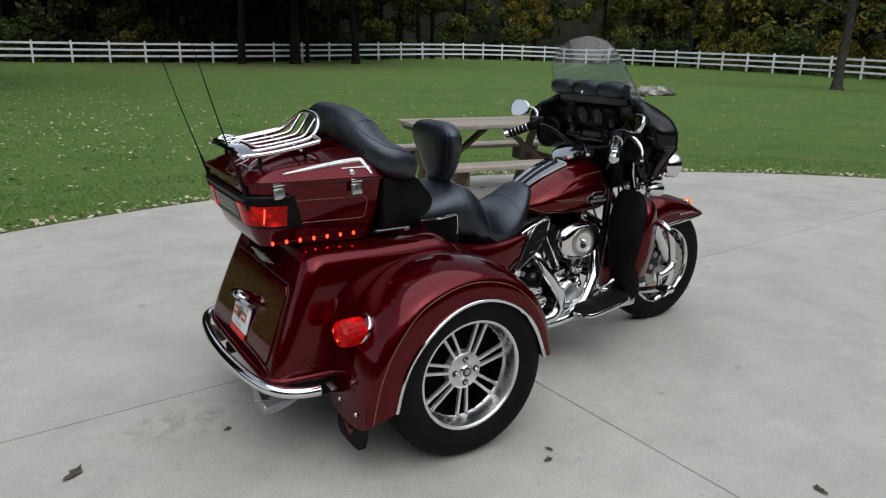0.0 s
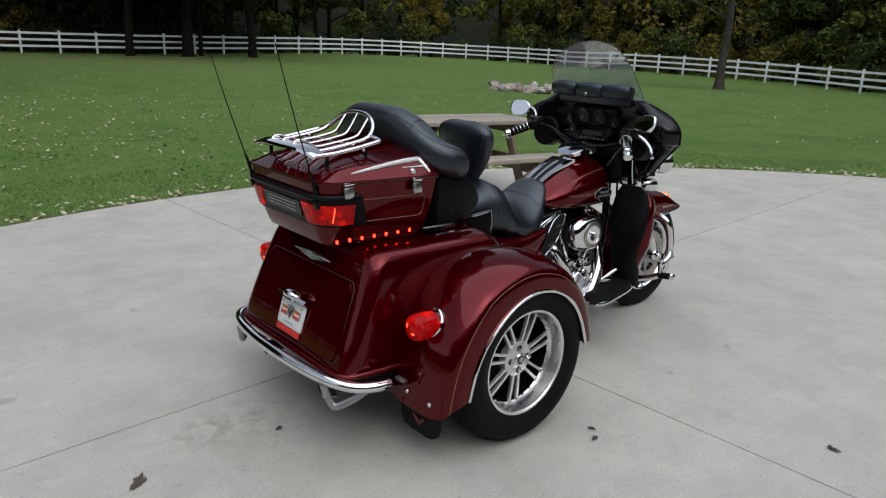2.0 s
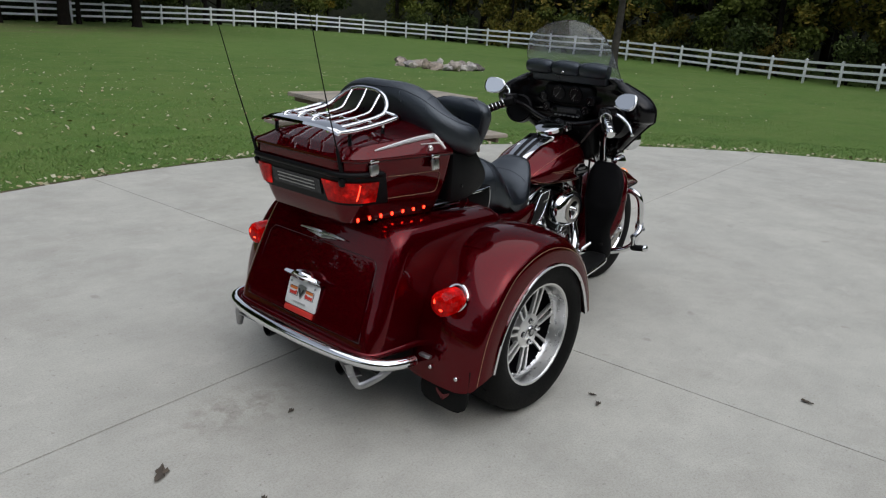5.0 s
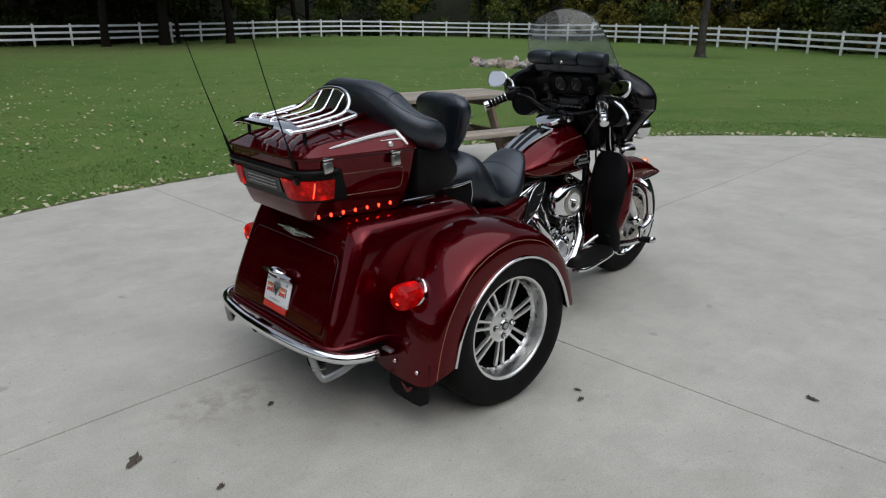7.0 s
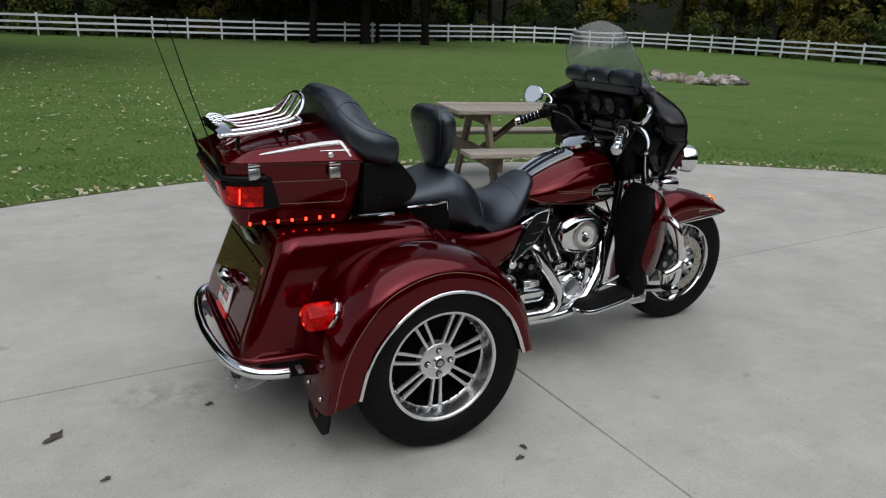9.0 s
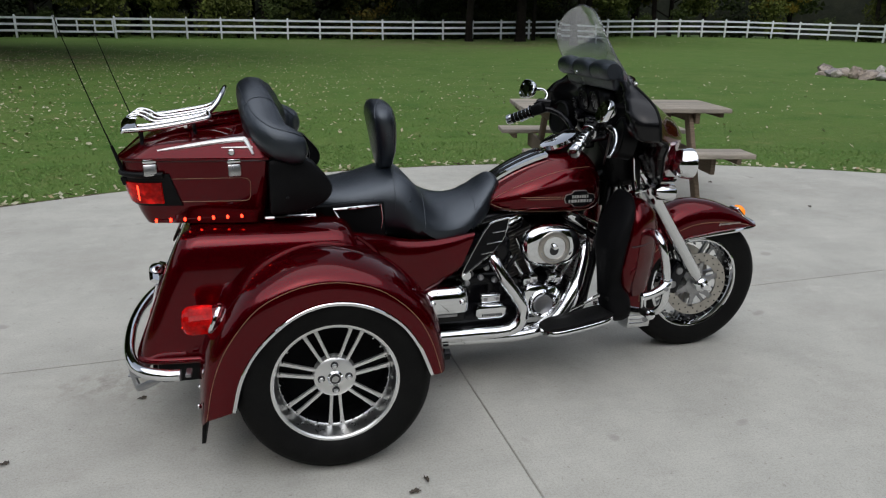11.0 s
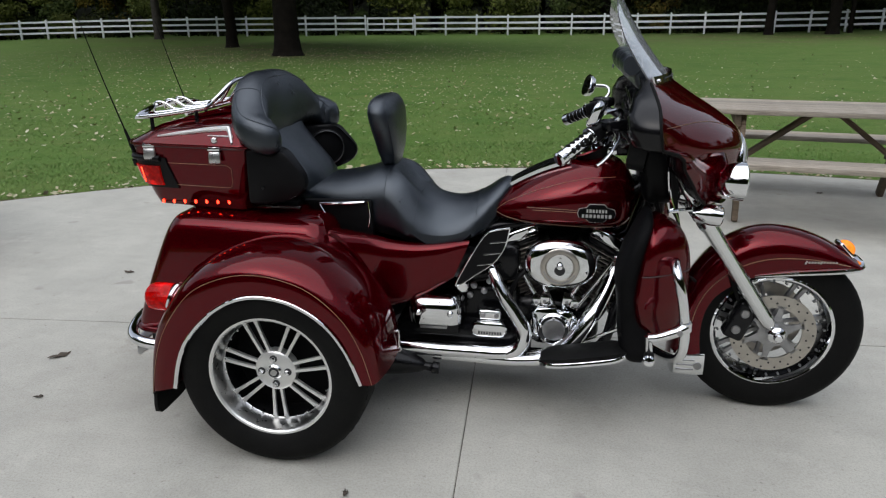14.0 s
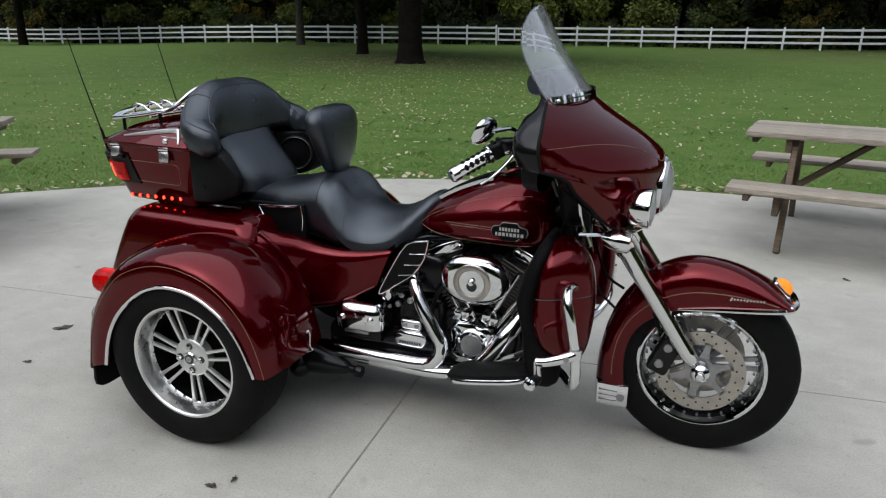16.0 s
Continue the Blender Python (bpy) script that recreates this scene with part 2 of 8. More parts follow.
GLOSS = varied("gloss_black", (0.0024, 0.0024, 0.0028), (0.0038, 0.0038, 0.0045), 9, 0.20, bump=0.03, Specular_IOR_Level=0.32)
INK = Nodes("dark_print", (0.02, 0.02, 0.022), 0.5).m
SILVER = varied("silver_print", (0.55, 0.55, 0.54), (0.48, 0.48, 0.47), 40, 0.3, 0.7)
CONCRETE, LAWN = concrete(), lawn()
WOOD = timber("weathered_wood", (0.190, 0.165, 0.135), (0.395, 0.360, 0.305))
WOODLEG = timber("brown_wood", (0.085, 0.062, 0.044), (0.190, 0.150, 0.110))
DIRT = varied("joint_dirt", (0.05, 0.045, 0.038), (0.09, 0.08, 0.065), 6, 0.95)
SOIL = varied("bare_soil", (0.075, 0.058, 0.040), (0.150, 0.120, 0.085), 16, 0.95, bump=0.9, fine=70, dist=0.02, Specular_IOR_Level=0.1)
# near black: the shade under the crowns is put into this bark's colour
SHADED_BARK = varied("bark", (0.007, 0.006, 0.005), (0.016, 0.013, 0.010), 3, 0.95, bump=0.8, fine=14, dist=0.05, Specular_IOR_Level=0.1)
GREYBARK = varied("grey_bark", (0.040, 0.036, 0.031), (0.075, 0.068, 0.060), 4, 0.95, bump=0.9, fine=18, dist=0.04, Specular_IOR_Level=0.1)
GRASS = island("grass_blades", [(0.0, (0.080, 0.164, 0.025)), (0.5, (0.102, 0.200, 0.032)), (0.85, (0.130, 0.222, 0.043)), (1.0, (0.21, 0.215, 0.075))], 0.65)
LITTER = island("fallen_leaves", [(0.0, (0.30, 0.28, 0.17)), (0.4, (0.42, 0.40, 0.28)), (0.8, (0.28, 0.21, 0.10)), (1.0, (0.52, 0.50, 0.38))], 0.7)
LEAF_GREEN = island("leaves_green", [(0.0, (0.042, 0.056, 0.018)), (0.5, (0.060, 0.080, 0.024)), (1.0, (0.086, 0.108, 0.032))], 0.8, Specular_IOR_Level=0.12)
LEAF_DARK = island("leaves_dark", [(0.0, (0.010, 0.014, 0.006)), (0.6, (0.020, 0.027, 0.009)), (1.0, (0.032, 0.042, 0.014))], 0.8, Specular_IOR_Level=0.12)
LEAF_GOLD = island("leaves_yellowing", [(0.0, (0.066, 0.068, 0.016)), (0.5, (0.110, 0.098, 0.020)), (1.0, (0.160, 0.116, 0.024))], 0.8, Specular_IOR_Level=0.12)
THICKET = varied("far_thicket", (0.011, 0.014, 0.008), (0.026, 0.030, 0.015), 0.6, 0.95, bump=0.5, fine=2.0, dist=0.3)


def field_stone():
    n = Nodes("field_stone", (0.25, 0.22, 0.19), 0.85)
    v = n.coords()
    info = n.add("ShaderNodeObjectInfo")
    own = n.ramp(info.outputs["Random"], [(0.0, (0.12, 0.105, 0.095)), (0.25, (0.42, 0.36, 0.31)), (0.5, (0.27, 0.22, 0.17)), (0.75, (0.52, 0.49, 0.45)), (1.0, (0.22, 0.20, 0.20))])
    grain = n.noise(9, 6, 0.7, v)
    n.color(n.mix(n.ramp(grain, [(0.35, (0.55, 0.55, 0.55)), (0.65, (1.15, 1.12, 1.08))]), (0, 0, 0), own))
    n.bump(n.noise(30, 6, 0.7, v), 0.4, 0.02)
    return n.m


STONE = field_stone()

# ---------------------------------------------------------------- mesh helpers


def part(name, bm, material, parent=None, label="", sharp=38):
    """Links a bmesh as one mesh object under a thing or a part."""
    bmesh.ops.recalc_face_normals(bm, faces=bm.faces)
    me = bpy.data.meshes.new(name)
    bm.to_mesh(me)
    bm.free()
    me.materials.append(material)
    me.polygons.foreach_set("use_smooth", [True] * len(me.polygons))
    me.set_sharp_from_angle(angle=radians(sharp))
    ob = new(name, me)
    ob.parent = parent
    return tagged(ob, label)


def empty(name, label, category, m=None, group="", kind=""):
    ob = new(name)
    ob.empty_display_size = 0.1
    if m is not None:
        ob.matrix_basis = m
    return tagged(ob, label, category, group, kind)


def curve(keys, x):
    """Smooth value of the columns of keys (sorted by their first) at x."""
    k = np.array(keys, float)
    i = int(np.clip(np.searchsorted(k[:, 0], x) - 1, 0, len(k) - 2))

    def slope(j):
        a, b = max(j - 1, 0), min(j + 1, len(k) - 1)
        return (k[b] - k[a]) / (k[b, 0] - k[a, 0])
    h = k[i + 1, 0] - k[i, 0]
    t = (x - k[i, 0]) / h
    t = min(max(t, 0.0), 1.0)
    return (k[i] * (2 * t**3 - 3 * t**2 + 1) + k[i + 1] * (3 * t**2 - 2 * t**3) + h * slope(i) * (t**3 - 2 * t**2 + t) + h * slope(i + 1) * (t**3 - t**2))[1:]


def spline(points, n=6):
    """A smooth line through points, n steps from each to the next."""
    p = np.array(points, float)
    if len(p) < 3 or n < 2:
        return [Vector(q) for q in p]
    out = []
    for i in range(len(p) - 1):
        a, b, c, d = p[max(i - 1, 0)], p[i], p[i + 1], p[min(i + 2, len(p) - 1)]
        for j in range(n):
            t = j / n
            out.append(Vector(0.5 * (2 * b + (c - a) * t + (2 * a - 5 * b + 4 * c - d) * t * t + (3 * b - a - 3 * c + d) * t**3)))
    return out + [Vector(p[-1])]


def skin(bm, rings, closed=True, caps=True):
    """Faces between rings of equally many points."""
    rows = [[bm.verts.new(v) for v in r] for r in rings]
    n = len(rows[0])
    for a, b in zip(rows, rows[1:]):
        for i in range(n if closed else n - 1):
            j = (i + 1) % n
            try:
                bm.faces.new((a[i], a[j], b[j], b[i]))
            except ValueError:
                pass
    if caps and closed:
        bm.faces.new(rows[0])
        bm.faces.new(rows[-1][::-1])
    return rows


def tube(bm, points, radius, sides=10, steps=5, flat=1.0):
    """A round bar along a smooth line; radius is one number or one for each point."""
    line = spline(points, steps)
    r = np.interp(np.linspace(0, 1, len(line)), np.linspace(0, 1, len(points)), [radius] * len(points) if isinstance(radius, (int, float)) else radius)
    up, rings = None, []
    for i, p in enumerate(line):
        d = (line[min(i + 1, len(line) - 1)] - line[max(i - 1, 0)]).normalized()
        if up is None:
            up = d.orthogonal().normalized()
        up = (up - d * up.dot(d)).normalized()
        side = d.cross(up)
        rings.append([p + (up * math.cos(a) + side * math.sin(a) * flat) * r[i] for a in np.linspace(0, 2 * math.pi, sides, endpoint=False)])
    skin(bm, rings)


def lathe(bm, profile, m, sides=32):
    """Turns (radius, height) pairs round the z axis of m."""
    angles = np.linspace(0, 2 * math.pi, sides, endpoint=False)
    rows = skin(bm, [[m @ Vector((max(r, 1e-4) * math.cos(a), max(r, 1e-4) * math.sin(a), h)) for a in angles] for r, h in profile], caps=False)
    for row, (r, _) in ((rows[0], profile[0]), (rows[-1], profile[-1])):
        if r < 0.06:
            bm.faces.new(row)


def box(bm, size, m, bevel=0.0, seg=2):
    made = bmesh.ops.create_cube(bm, size=1.0, matrix=m @ Matrix.Diagonal((*size, 1)))
    if bevel:
        edges = list({e for v in made["verts"] for e in v.link_edges})
        bmesh.ops.bevel(bm, geom=edges, offset=bevel, segments=seg, affect="EDGES", profile=0.5)


def blob(bm, size, m, u=20, v=12):
    bmesh.ops.create_uvsphere(bm, u_segments=u, v_segments=v, radius=1.0, matrix=m @ Matrix.Diagonal((*size, 1)))


def prism(bm, outline, depth, m, bevel=0.0):
    """A flat outline in m's xy plane, thickened along its z."""
    a = [bm.verts.new(m @ Vector((x, y, 0))) for x, y in outline]
    f = bm.faces.new(a)
    ext = bmesh.ops.extrude_face_region(bm, geom=[f])
    vs = [g for g in ext["geom"] if isinstance(g, bmesh.types.BMVert)]
    bmesh.ops.translate(bm, verts=vs, vec=(m.to_3x3() @ Vector((0, 0, depth))))
    if bevel:
        edges = list({e for v in a + vs for e in v.link_edges})
        bmesh.ops.bevel(bm, geom=edges, offset=bevel, segments=2, affect="EDGES", profile=0.5)


def along(a, b, roll=0.0):
    """A frame at a whose z axis points to b."""
    a, b = Vector(a), Vector(b)
    return Matrix.Translation(a) @ (b - a).to_track_quat("Z", "Y").to_matrix().to_4x4() @ pose(0, 0, 0, 0, 0, roll)


def hull_x(keys, xs, n=36, p=2.6, dip=0.0):
    """Rings across the x axis from keys of (x, half width, bottom, top); p squares them, dip sinks the middle of the top."""
    rings = []
    for x in xs:
        w, zb, zt = curve(keys, x)[:3]
        ring = []
        for a in np.linspace(0, 2 * math.pi, n, endpoint=False):
            c, s = math.cos(a), math.sin(a)
            y = w * math.copysign(abs(c) ** (2 / p), c)
            z = (zb + zt) / 2 + (zt - zb) / 2 * math.copysign(abs(s) ** (2 / p), s)
            if dip and s > 0:
                z -= dip * (1 - (y / w) ** 2) * s
            ring.append(Vector((x, y, z)))
        rings.append(ring)
    return rings


def rounded(xr, xf, wr, wf, rr, rf, n=7):
    """A tapering rounded rectangle in plan, from the front right corner round the back to the front left one."""
    out = []
    for cx, cy, r, a0 in ((xf - rf, -wf + rf, rf, 0), (xr + rr, -wr + rr, rr, -90), (xr + rr, wr - rr, rr, -180), (xf - rf, wf - rf, rf, -270)):
        for a in np.linspace(a0, a0 - 90, n):
            out.append((cx + r * math.cos(radians(a)), cy + r * math.sin(radians(a))))
    return out

# ---------------------------------------------------------------- ground, slab, lawn
SLAB_C, SLAB_R = (1.85, -4.0), 8.4


def lie(x, y):
    """Height of the lawn."""
    return (-0.025 + 0.45 * math.exp(-((x - 36) ** 2 + (y - 54) ** 2) / 320) - 0.5 * math.exp(-((x - 46) ** 2 + (y - 9) ** 2) / 160)
            - 0.6 * math.exp(-((x + 62) ** 2 + (y - 49) ** 2) / 420) + 0.08 * math.exp(-((x - 17) ** 2 + (y - 15) ** 2) / 60))


def build_ground():
    bm = bmesh.new()
    rings = [[Vector((0, 0, lie(0, 0) - 0.05))] * 72]
    for r in [3, 6, 8, 10, 12, 14, 17, 20, 24, 28, 33, 38, 44, 50, 56, 63, 72, 85, 110, 180, 400, 1200]:
        ring = []
        for a in np.linspace(0, 2 * math.pi, 72, endpoint=False):
            x, y = r * math.cos(a), r * math.sin(a)
            ring.append(Vector((x, y, lie(x, y) + (0.015 * noise.noise(Vector((x, y, 0)) * 0.4) if r > 12 else 0))))
        rings.append(ring)
    skin(bm, rings, caps=False)
    bmesh.ops.remove_doubles(bm, verts=bm.verts, dist=1e-5)
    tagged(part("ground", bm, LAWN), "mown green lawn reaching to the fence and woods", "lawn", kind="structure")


def joint_x(y):
    return 0.556 - 0.056 * (y - 0.45)


def joint_y(x):
    return 0.405 + 0.088 * x


def build_slab():
    """A round concrete pad in four pours, with tooled joints between them."""
    base = bmesh.new()
    arc = [(SLAB_C[0] + SLAB_R * math.cos(radians(a)), SLAB_C[1] + SLAB_R * math.sin(radians(a))) for a in range(0, 181, 3)]
    prism(base, [(SLAB_C[0] + SLAB_R, -22), *arc, (SLAB_C[0] - SLAB_R, -22)], 0.08, pose(0, 0, -0.092))
    pad = tagged(part("pavement", base, DIRT), "round poured concrete pad with tooled joints, lightly stained", "pavement", kind="structure")
    gap = 0.0016
    cx, cy = joint_x(0.45), 0.45
    east = [p for p in arc if p[0] > joint_x(p[1])]
    west = [p for p in arc if p[0] <= joint_x(p[1])]
    ne = [p for p in east if p[1] > joint_y(p[0])]
    nw = [p for p in west if p[1] > joint_y(p[0])]
    ex, wx = SLAB_C[0] + SLAB_R, SLAB_C[0] - SLAB_R

    def rim_x(side):
        xs = np.linspace(SLAB_C[0], SLAB_C[0] + side * SLAB_R, 4000)
        for x in xs:
            if SLAB_C[1] + math.sqrt(max(0, SLAB_R**2 - (x - SLAB_C[0]) ** 2)) < joint_y(x):
                return x
        return xs[-1]
    rx, lx = rim_x(1), rim_x(-1)
    se_arc = [p for p in east if p[1] <= joint_y(p[0])]
    sw_arc = [p for p in west if p[1] <= joint_y(p[0])]
    shapes = [
        [(cx + gap, cy + gap), (rx, joint_y(rx) + gap), *ne, (joint_x(4.28) + gap, SLAB_C[1] + math.sqrt(SLAB_R**2 - (joint_x(4.28) - SLAB_C[0]) ** 2))],
        [(cx - gap, cy + gap), (joint_x(4.28) - gap, SLAB_C[1] + math.sqrt(SLAB_R**2 - (joint_x(4.28) - SLAB_C[0]) ** 2)), *nw, (lx, joint_y(lx) + gap)],
        [(cx + gap, cy - gap), (joint_x(-22) + gap, -22), (ex, -22), *se_arc, (rx, joint_y(rx) - gap)],
        [(cx - gap, cy - gap), (lx, joint_y(lx) - gap), *sw_arc, (wx, -22), (joint_x(-22) - gap, -22)],
    ]
    for s in shapes:
        bm = bmesh.new()
        prism(bm, s, 0.10, pose(0, 0, -0.10))
        rims = [e for e in bm.edges if all(v.co.z > -0.001 for v in e.verts)]
        bmesh.ops.bevel(bm, geom=rims, offset=0.003, segments=2, affect="EDGES")
        part("slab", bm, CONCRETE, pad)


def quads(name, verts, material, parent=None, label="", category="", kind="", corners=4):
    """Many loose faces out of an array of (n, corners, 3)."""
    n = len(verts)
    me = bpy.data.meshes.new(name)
    me.vertices.add(n * corners)
    me.vertices.foreach_set("co", np.asarray(verts, np.float32).ravel())
    me.loops.add(n * corners)
    me.loops.foreach_set("vertex_index", np.arange(n * corners, dtype=np.int32))
    me.polygons.add(n)
    me.polygons.foreach_set("loop_start", np.arange(0, n * corners, corners, dtype=np.int32))
    me.update(calc_edges=True)
    me.materials.append(material)
    ob = new(name, me)
    ob.parent = parent
    return tagged(ob, label, category, kind=kind)


def build_edging():
    """Bare soil and dead thatch between the pad and the grass."""
    bm = bmesh.new()
    rows = []
    for a in np.linspace(radians(-5), radians(185), 700):
        w = 0.105 + 0.055 * noise.noise(Vector((a * 31, 0, 0))) + 0.03 * noise.noise(Vector((a * 110, 4, 0)))
        c, q = math.cos(a), math.sin(a)
        rows.append([Vector((SLAB_C[0] + (SLAB_R + d) * c, SLAB_C[1] + (SLAB_R + d) * q, z + 0.006 * noise.noise(Vector((a * 160, d * 40, 2))))) for d, z in ((0.001, -0.020), (w * 0.4, -0.012), (w * 0.75, -0.012), (w, -0.030))])
    skin(bm, rows, closed=False, caps=False)
    tagged(part("soil_edge", bm, SOIL), "strip of bare brown soil along the concrete's rim", "soil", kind="structure")


def edge_distance(x, y):
    """How far a place lies outside the round pad."""
    return np.hypot(x - SLAB_C[0], y - SLAB_C[1]) - SLAB_R


def build_grass(rng):
    """Blades along the pad and thinning out over the lawn."""
    faces = []
    for count, near, far, tall, wide in ((50000, 0.0, 1.6, 0.034, 0.0040), (46000, 1.4, 5.5, 0.026, 0.0060), (12000, 4.5, 12.0, 0.022, 0.010)):
        a = rng.uniform(radians(12), radians(150), count)
        d = near + (far - near) * rng.random(count) ** (0.8 if near < 2 else 1.6)
        x, y = SLAB_C[0] + (SLAB_R + d) * np.cos(a), SLAB_C[1] + (SLAB_R + d) * np.sin(a)
        if near == 0.0:
            d -= 0.05 * np.sin(a * 37) * np.sin(a * 91) - 0.035
            x, y = SLAB_C[0] + (SLAB_R + d) * np.cos(a), SLAB_C[1] + (SLAB_R + d) * np.sin(a)
        z = np.full(count, -0.03)
        h = tall * rng.uniform(0.5, 1.25, count)
        t = rng.uniform(0, 2 * math.pi, count)
        lean = rng.normal(0, 1.15, (count, 2)) * h[:, None]
        w = wide * rng.uniform(0.6, 1.3, count)
        p = np.stack([x, y, z], 1)
        side = np.stack([np.cos(t) * w, np.sin(t) * w, np.zeros(count)], 1)
        tip = p + np.concatenate([lean, h[:, None]], 1)
        faces.append(np.stack([p - side, p + side, tip], 1))
    quads("grass", np.concatenate(faces), GRASS, None, "short green lawn grass with dry blades beside the concrete", "grass", "stuff", 3)


def build_litter(rng):
    """Fallen leaves: thick under the two great trees and in the angle by the pad, thin elsewhere."""
    pts = []
    for cx, cy, sx, sy, n in ((-9, 22, 6.5, 5.5, 5200), (-3.5, 11, 4.5, 3.5, 2000), (-6, 7, 3.0, 2.5, 900), (4, 10, 9, 4, 900), (14, 12, 9, 7, 450), (20, 44, 9, 3, 700), (4, 25, 14, 10, 500)):
        pts.append(np.stack([rng.normal(cx, sx, n), rng.normal(cy, sy, n)], 1))
    a = rng.uniform(radians(20), radians(150), 1100)
    d = SLAB_R + np.abs(rng.normal(0.03, 0.14, 1100))
    pts.append(np.stack([SLAB_C[0] + d * np.cos(a), SLAB_C[1] + d * np.sin(a)], 1))
    p = np.concatenate(pts)
    p = p[edge_distance(p[:, 0], p[:, 1]) > 0.02]
    n = len(p)
    z = np.array([lie(*q) for q in p]) + rng.uniform(0.02, 0.05, n)
    size = rng.uniform(0.012, 0.036, n)
    t = rng.uniform(0, 2 * math.pi, n)
    c = np.stack([p[:, 0], p[:, 1], z], 1)
    u = np.stack([np.cos(t), np.sin(t), rng.normal(0, 0.3, n)], 1) * size[:, None]
    v = np.stack([-np.sin(t), np.cos(t), rng.normal(0, 0.35, n)], 1) * size[:, None] * 0.62
    quads("fallen_leaves", np.stack([c - u, c - v, c + u * 1.1, c + v], 1), LITTER, None, "pale fallen leaves scattered over the lawn", "leaves", "stuff")


# ---------------------------------------------------------------- fence
FENCE = [(-82, 49.0), (-50, 48.6), (-34, 49.2), (-15, 51.0), (0, 51.6), (20, 51.8), (36, 53.4), (43, 53.2), (47, 49.5), (48.5, 38), (48, 24), (46, 14), (42.5, 4), (38, -5)]


def build_fence():
    line = spline([(x, y, 0) for x, y in FENCE], 40)
    dist = np.concatenate([[0], np.cumsum([(b - a).length for a, b in zip(line, line[1:])])])
    xs, ys = [p.x for p in line], [p.y for p in line]
    gate = float(np.interp(-14.5, xs[:300], dist[:300]))
    stops = sorted([gate - 2.3 * k for k in range(int(gate / 2.3))] + [gate + 3.75 + 2.3 * k for k in range(int((dist[-1] - gate - 3.75) / 2.3) + 1)])
    post = bmesh.new()
    box(post, (0.125, 0.125, 1.42), pose(0, 0, 0.71), 0.008)
    lathe(post, [(0.10, 1.42), (0.10, 1.435), (0.06, 1.455), (0.0, 1.49)], pose(0, 0, 0, 0, 0, 45), 4)
    rail = bmesh.new()
    box(rail, (1.0, 0.045, 0.14), Matrix.Identity(4))
    rng = random.Random(5)
    fence = empty("fence", "long white three-rail vinyl fence round the lawn", "fence")
    first_post, first_rail, pts = None, None, []
    for s in stops:
        x, y = float(np.interp(s, dist, xs)), float(np.interp(s, dist, ys))
        pts.append(Vector((x, y, lie(x, y))))
    for i, p in enumerate(pts):
        q = pts[min(i + 1, len(pts) - 1)]
        yaw = math.degrees(math.atan2(q.y - p.y, q.x - p.x)) if i < len(pts) - 1 else 100
        if first_post is None:
            first_post = ob = part("post", post, WHITE, fence)
        else:
            ob = new("post", first_post.data)
            ob.parent = fence
        ob.matrix_basis = pose(*p, rng.uniform(-0.6, 0.6), rng.uniform(-0.6, 0.6), yaw)
        if i == len(pts) - 1:
            break
        d = q - p
        if d.length > 3.0:
            continue
        for h in (0.47, 0.88, 1.29):
            if first_rail is None:
                first_rail = ob = part("rail", rail, WHITE, fence)
            else:
                ob = new("rail", first_rail.data)
                ob.parent = fence
            ob.matrix_basis = Matrix.Translation((p + q) / 2 + Vector((0, 0, h))) @ d.to_track_quat("X", "Z").to_matrix().to_4x4() @ Matrix.Diagonal((d.length - 0.10, 1, 1, 1))
    k = next(i for i in range(len(pts) - 1) if (pts[i + 1] - pts[i]).length > 3.0)
    a, b = pts[k], pts[k + 1]
    leaf = empty("gate", "closed white vinyl field gate in the fence", "gate", Matrix.Translation(a) @ (b - a).to_track_quat("X", "Z").to_matrix().to_4x4())
    w = (b - a).length
    for h in (0.42, 0.83, 1.24):
        bm = bmesh.new()
        box(bm, (w - 0.3, 0.045, 0.13), pose(w / 2, 0, h), 0.006)
        part("rail", bm, WHITE, leaf)
    for u in (0.15, w * 0.37, w * 0.66, w - 0.15):
        bm = bmesh.new()
        box(bm, (0.10, 0.05, 0.95), pose(u, 0.003, 0.83), 0.006)
        part("stile", bm, WHITE, leaf)


# ---------------------------------------------------------------- trees
def leaf_cloud(rng, clumps, count, size):
    """Leaf faces (count, 4, 3) gathered round clump centres of (x, y, z, radius)."""
    c = np.array(clumps)
    k = c[rng.integers(0, len(c), count)]
    d = rng.normal(0, 1, (count, 3))
    d /= np.linalg.norm(d, axis=1)[:, None]
    p = k[:, :3] + d * (k[:, 3] * rng.random(count) ** 0.45)[:, None] * np.array([1, 1, 0.75])
    u = rng.normal(0, 1, (count, 3))
    u /= np.linalg.norm(u, axis=1)[:, None]
    v = np.cross(u, rng.normal(0, 1, (count, 3)))
    v /= np.linalg.norm(v, axis=1)[:, None]
    s = (size * rng.uniform(0.6, 1.4, count))[:, None]
    return np.stack([p - u * s, p - v * s * 0.55, p + u * s, p + v * s * 0.55], 1)


